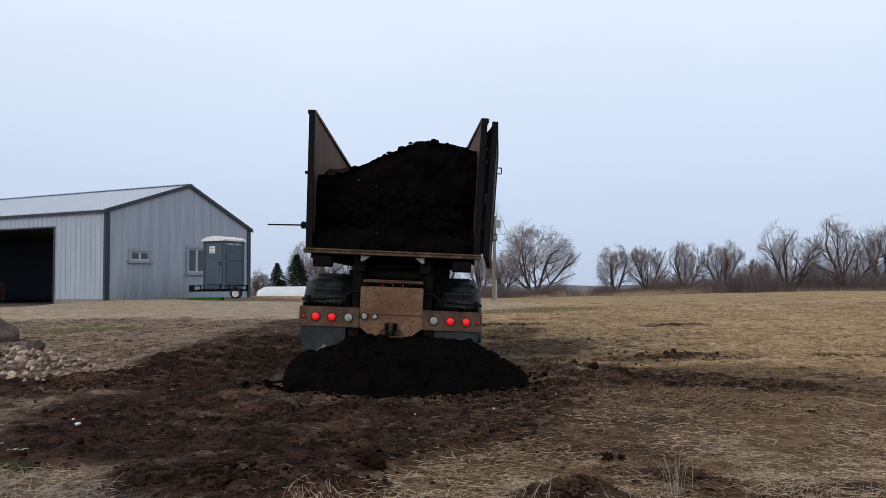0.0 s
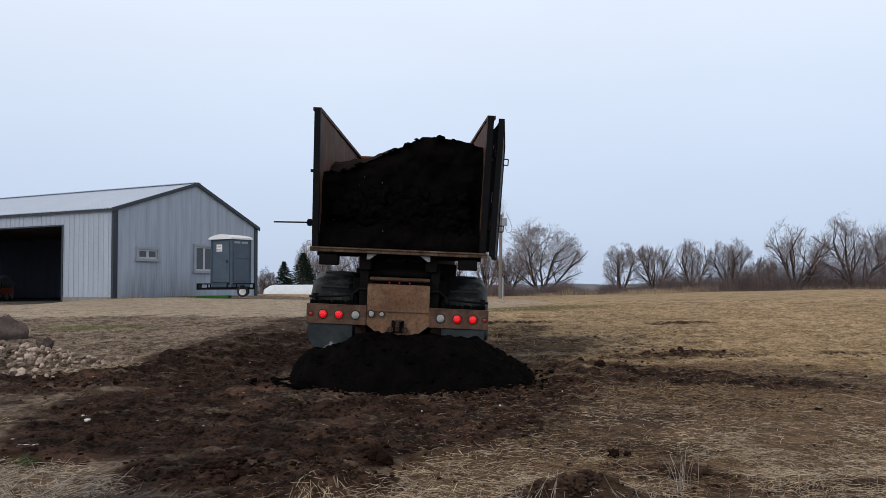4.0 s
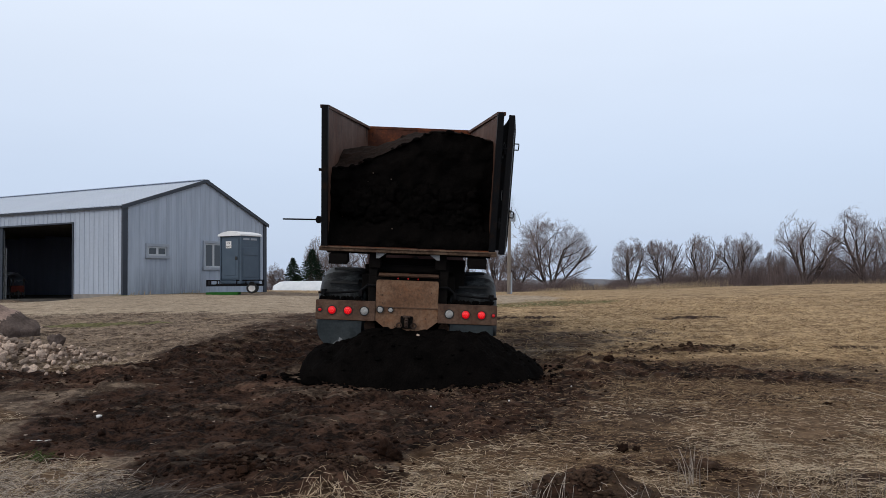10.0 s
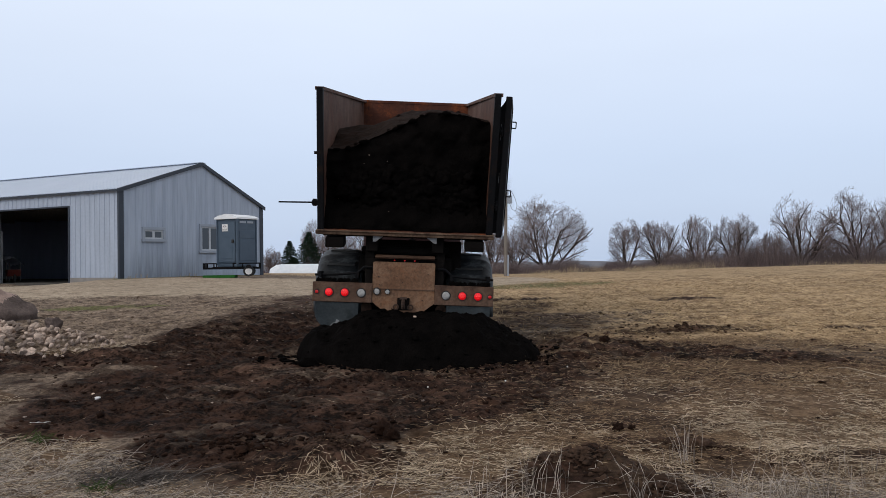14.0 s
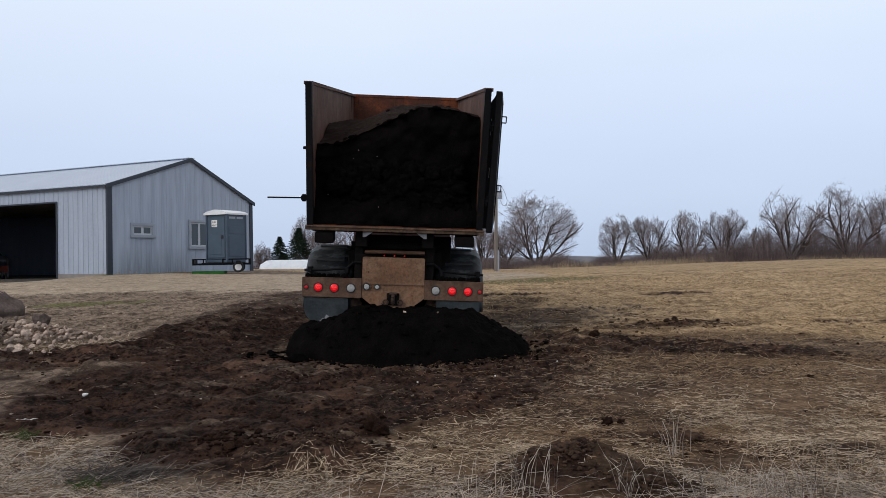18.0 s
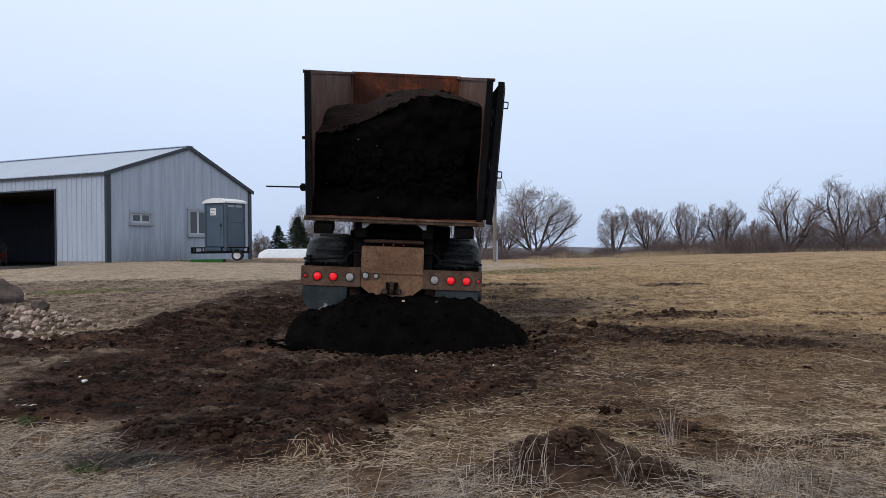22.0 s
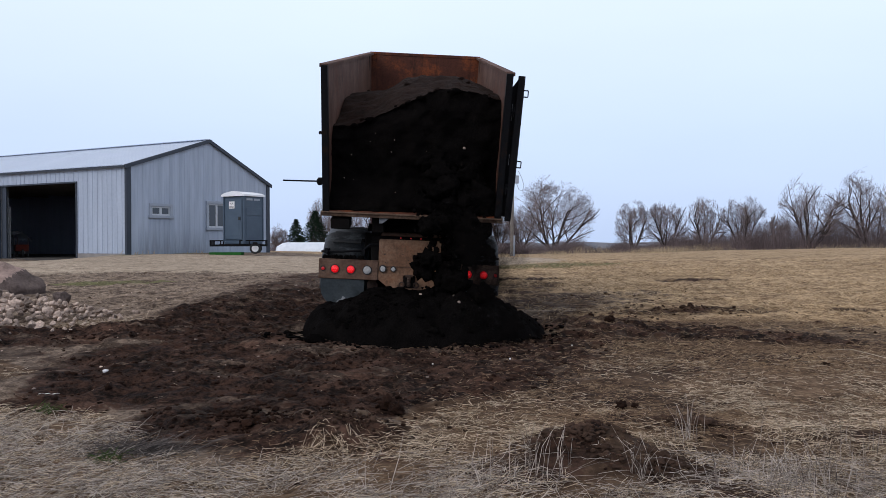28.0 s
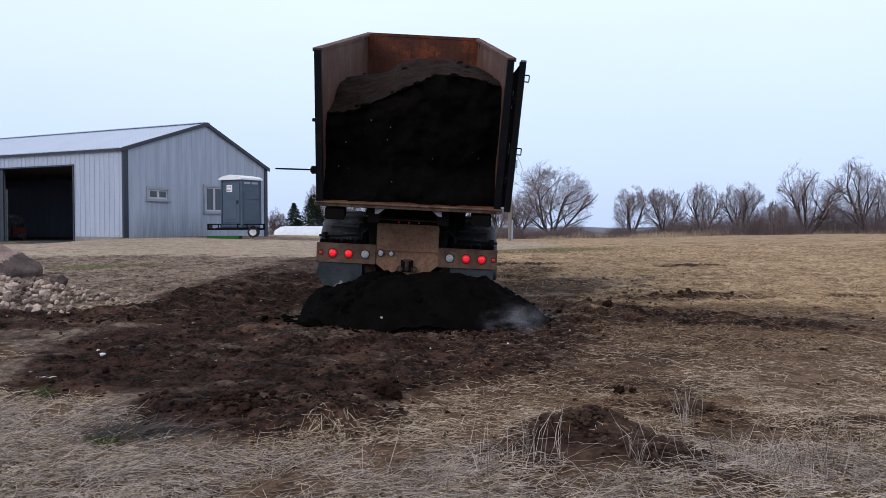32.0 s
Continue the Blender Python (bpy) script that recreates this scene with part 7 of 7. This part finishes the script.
def dust_puff(seed, size, thick, dark=False):
    """Two crumpled veils, one behind the other; thick is the density at their heart."""
    nu, nv = 34, 22
    u, v = np.meshgrid(np.linspace(-1, 1, nu), np.linspace(-1, 1, nv))
    u, v = u.ravel(), v.ravel()
    verts, faces, dens = [], [], []
    for k in (0, 1):
        q = seed * 3.7 + k * 1.9
        x = u * (1 + 0.12 * lattice(v * 2.1, u * 0 + q, 11)) * size[0]
        z = v * (1 + 0.20 * lattice(u * 2.3, u * 0 + q, 12)) * size[2]
        y = (0.8 * k - 0.4 + 0.5 * fbm(u * 1.6 + q, v * 1.6, 13, 3) - 0.5 * (u * u + v * v)) * size[1]
        d = np.clip(1 - (u * u + v * v), 0, 1) ** 1.4 * np.clip(0.55 + 1.15 * fbm(u * 2.4 + q, v * 1.7 + 0.6 * u, 14, 4), 0.03, 1.4)
        i = (np.arange(nv - 1)[:, None] * nu + np.arange(nu - 1)[None]).ravel() + k * nu * nv
        verts.append(np.stack([x, y, z], 1))
        faces.append(np.stack([i, i + 1, i + nu + 1, i + nu], 1))
        dens.append(thick * d)
    me = raw_mesh("dust_puff", np.concatenate(verts), np.concatenate(faces), SOIL_VEIL if dark else DUST_VEIL)
    me.polygons.foreach_set("use_smooth", np.ones(len(me.polygons), bool))
    me.attributes.new("veil", "FLOAT", "POINT").data.foreach_set("value", np.clip(np.concatenate(dens), 0, 1).astype(np.float32))
    if dark:
        return tagged(new("soil_curtain", me), "curtain of fine black soil pouring off the load", "soil", "soil curtains")
    return tagged(new("dust_puff", me), "thin puff of grey dust over the fresh soil", "dust", "dust puffs")


PUFFS = [  # seed, half size, density, rows of seconds, x, y, z, turn
    (1, (0.88, 0.35, 0.35), 0.15, [(0, -1, 10.6, -1.5, 0), (24.95, -1, 10.5, -1.2, 0), (25.15, -1, 9.4, 0.5, 3), (25.5, -1.25, 9.15, 0.72, 7), (26.3, -1.6, 9, 0.9, 14), (26.9, -1.9, 9.6, -0.9, 20), (32, -1.9, 9.6, -1.5, 20)]),
    (2, (1, 0.35, 0.35), 0.14, [(0, -0.4, 10.6, -1.5, 0), (24.95, -0.5, 10.5, -1.2, 0), (25.2, -0.7, 9.4, 0.5, 3), (25.5, -0.55, 9.1, 0.65, 7), (26.4, -0.3, 8.9, 0.7, 14), (27.1, -0.2, 9.5, -0.9, 20), (32, -0.2, 9.5, -1.5, 20)]),
    (3, (0.4, 0.25, 0.68), 0.21, [(0, -0.7, 10.6, -1.8, 0), (25.05, -0.8, 10.4, -1.6, 0), (25.3, -0.8, 9.3, 0.85, 4), (25.6, -0.8, 9.2, 1.15, 9), (26.4, -0.9, 9.8, 1.6, 18), (26.9, -1, 9.8, -1.8, 22), (32, -1, 9.8, -1.8, 22)]),
    (4, (0.75, 0.35, 0.38), 0.31, [(0, 0.8, 10.6, -1.5, 0), (27.95, 0.8, 10.5, -1.2, 0), (28.15, 0.75, 9.4, 0.55, 3), (28.5, 0.75, 9.2, 0.62, 7), (29, 0.95, 9, 0.55, 12), (29.5, 1.1, 8.9, 0.5, 16), (30, 1.2, 9.5, -1.1, 20), (32, 1.2, 9.5, -1.5, 20)]),
    (5, (0.81, 0.35, 0.38), 0.30, [(0, 0.2, 10.6, -1.5, 0), (28, 0.3, 10.5, -1.2, 0), (28.3, 0.3, 9.4, 0.55, 3), (28.8, 0, 9.1, 0.68, 8), (29.2, -0.1, 9.1, 0.6, 12), (29.7, -0.15, 9.9, 0.25, 16), (30.3, -0.3, 9.6, -1, 20), (32, -0.3, 9.6, -1.5, 20)]),
    (6, (0.38, 0.25, 0.68), 0.08, [(0, 0, 10.6, -2, 0), (28.35, 0.1, 10.4, -1.6, 0), (28.65, 0, 9.3, 1, 5), (28.9, -0.15, 9.9, 1.5, 8), (29.2, -0.2, 9.85, 2.45, 13), (29.5, -0.45, 9.9, 2.9, 17), (29.8, -0.55, 10.7, 2.9, 20), (30.2, -0.5, 12.3, 2.7, 24), (32, -0.5, 12.3, 2.7, 26)]),
    (7, (0.62, 0.25, 0.41), 0.07, [(0, 0.4, 10.6, -2.2, 0), (28.45, 0.4, 10.4, -1.6, 0), (28.8, 0.2, 9.3, 1.2, 5), (29.1, 0.05, 9.9, 2.2, 10), (29.4, -0.3, 9.9, 2.75, 15), (29.8, -0.55, 10.7, 2.8, 20), (30.2, -0.5, 12.3, 2.6, 24), (32, -0.5, 12.3, 2.6, 26)]),
    (8, (0.5, 0.25, 0.19), 0.24, [(0, 0.6, 10.6, -1.4, 0), (29.7, 0.6, 10.2, -0.9, 0), (30.1, 0.62, 9.1, 0.5, 6), (31, 0.72, 9, 0.52, 12), (32, 0.62, 8.9, 0.52, 18)]),
    (9, (0.69, 0.3, 0.22), 0.09, [(0, -0.5, 10.6, -1.4, 0), (29.4, -0.6, 10.2, -0.9, 0), (29.8, -0.65, 9.15, 0.6, 5), (30.6, -0.6, 9.05, 0.62, 9), (31.2, -0.6, 9.7, -0.9, 12), (32, -0.6, 9.7, -1.4, 12)]),
    (10, (0.2, 0.15, 0.38), 0.32, [(0, 0.5, 10.6, -1.8, 0), (30.1, 0.5, 10.3, -1.4, 0), (30.4, 0.45, 10, 1.35, 5), (30.8, 0.4, 10, 1.75, 9), (31.2, 0.35, 10.6, 2.3, 12), (31.6, 0.3, 11.8, 2.5, 16), (32, 0.3, 11.9, 2.5, 18)]),
]
for seed, size, thick, rows in PUFFS:
    ob = dust_puff(seed, size, thick)
    MOVES.append((ob, [(t, pose(a, b, c, 0, 0, d)) for t, a, b, c, d in rows]))

CURTAINS = [  # seed, half size, density, start, x at the lip, x on the heap, seconds of fall
    (21, (0.62, 0.30, 0.50), 0.95, 24.36, -0.55, -0.55, 0.55), (22, (0.55, 0.30, 0.50), 0.95, 24.50, -0.30, -0.30, 0.60), (23, (0.45, 0.28, 0.55), 0.95, 24.68, -0.55, -0.65, 0.60), (24, (0.30, 0.25, 0.45), 0.75, 24.95, -0.30, -0.15, 0.60),
    (25, (0.55, 0.30, 0.50), 0.95, 27.46, 0.40, 0.50, 0.55), (26, (0.55, 0.30, 0.50), 0.95, 27.60, 0.35, 0.40, 0.60), (27, (0.50, 0.28, 0.55), 0.95, 27.80, 0.25, 0.30, 0.60), (28, (0.35, 0.25, 0.45), 0.75, 28.05, 0.15, 0.25, 0.60),
]
for seed, size, thick, t0, xa, xb, fall in CURTAINS:
    ob = dust_puff(seed, size, thick, True)
    rows = [(0.0, xa, 12.2, 2.55), (t0 - 0.25, xa, 12.2, 2.45), (t0, xa, 10.55, 2.05), (t0 + 0.45 * fall, xa, 10.05, 1.65), (t0 + 0.8 * fall, (xa + xb) / 2, 9.75, 1.05), (t0 + fall, xb, 9.95, 0.55), (t0 + fall + 0.3, xb, 10.4, -0.7), (32.0, xb, 10.4, -0.7)]
    MOVES.append((ob, [(round(t, 2), pose(a, b, c)) for t, a, b, c in rows]))


# ---------------------------------------------------------------- what moves
def motions():
    inv = TRUCK_POSE.inverted()
    walk(dump_box, [(r[0], inv @ bed_pose(r)) for r in BED_ROWS])
    walk(load, [(r[0], bed_pose(r)) for r in BED_ROWS])
    base = hz(-0.4, 10.55)
    walk(crest, [(t, pose(-0.40, 10.55, base + z)) for t, z in ((0, -0.32), (24.75, -0.32), (25.4, -0.06), (27.85, -0.06), (28.5, 0.10), (32.0, 0.10))])
    for ob, rows in MOVES:
        walk(ob, rows)


motions()
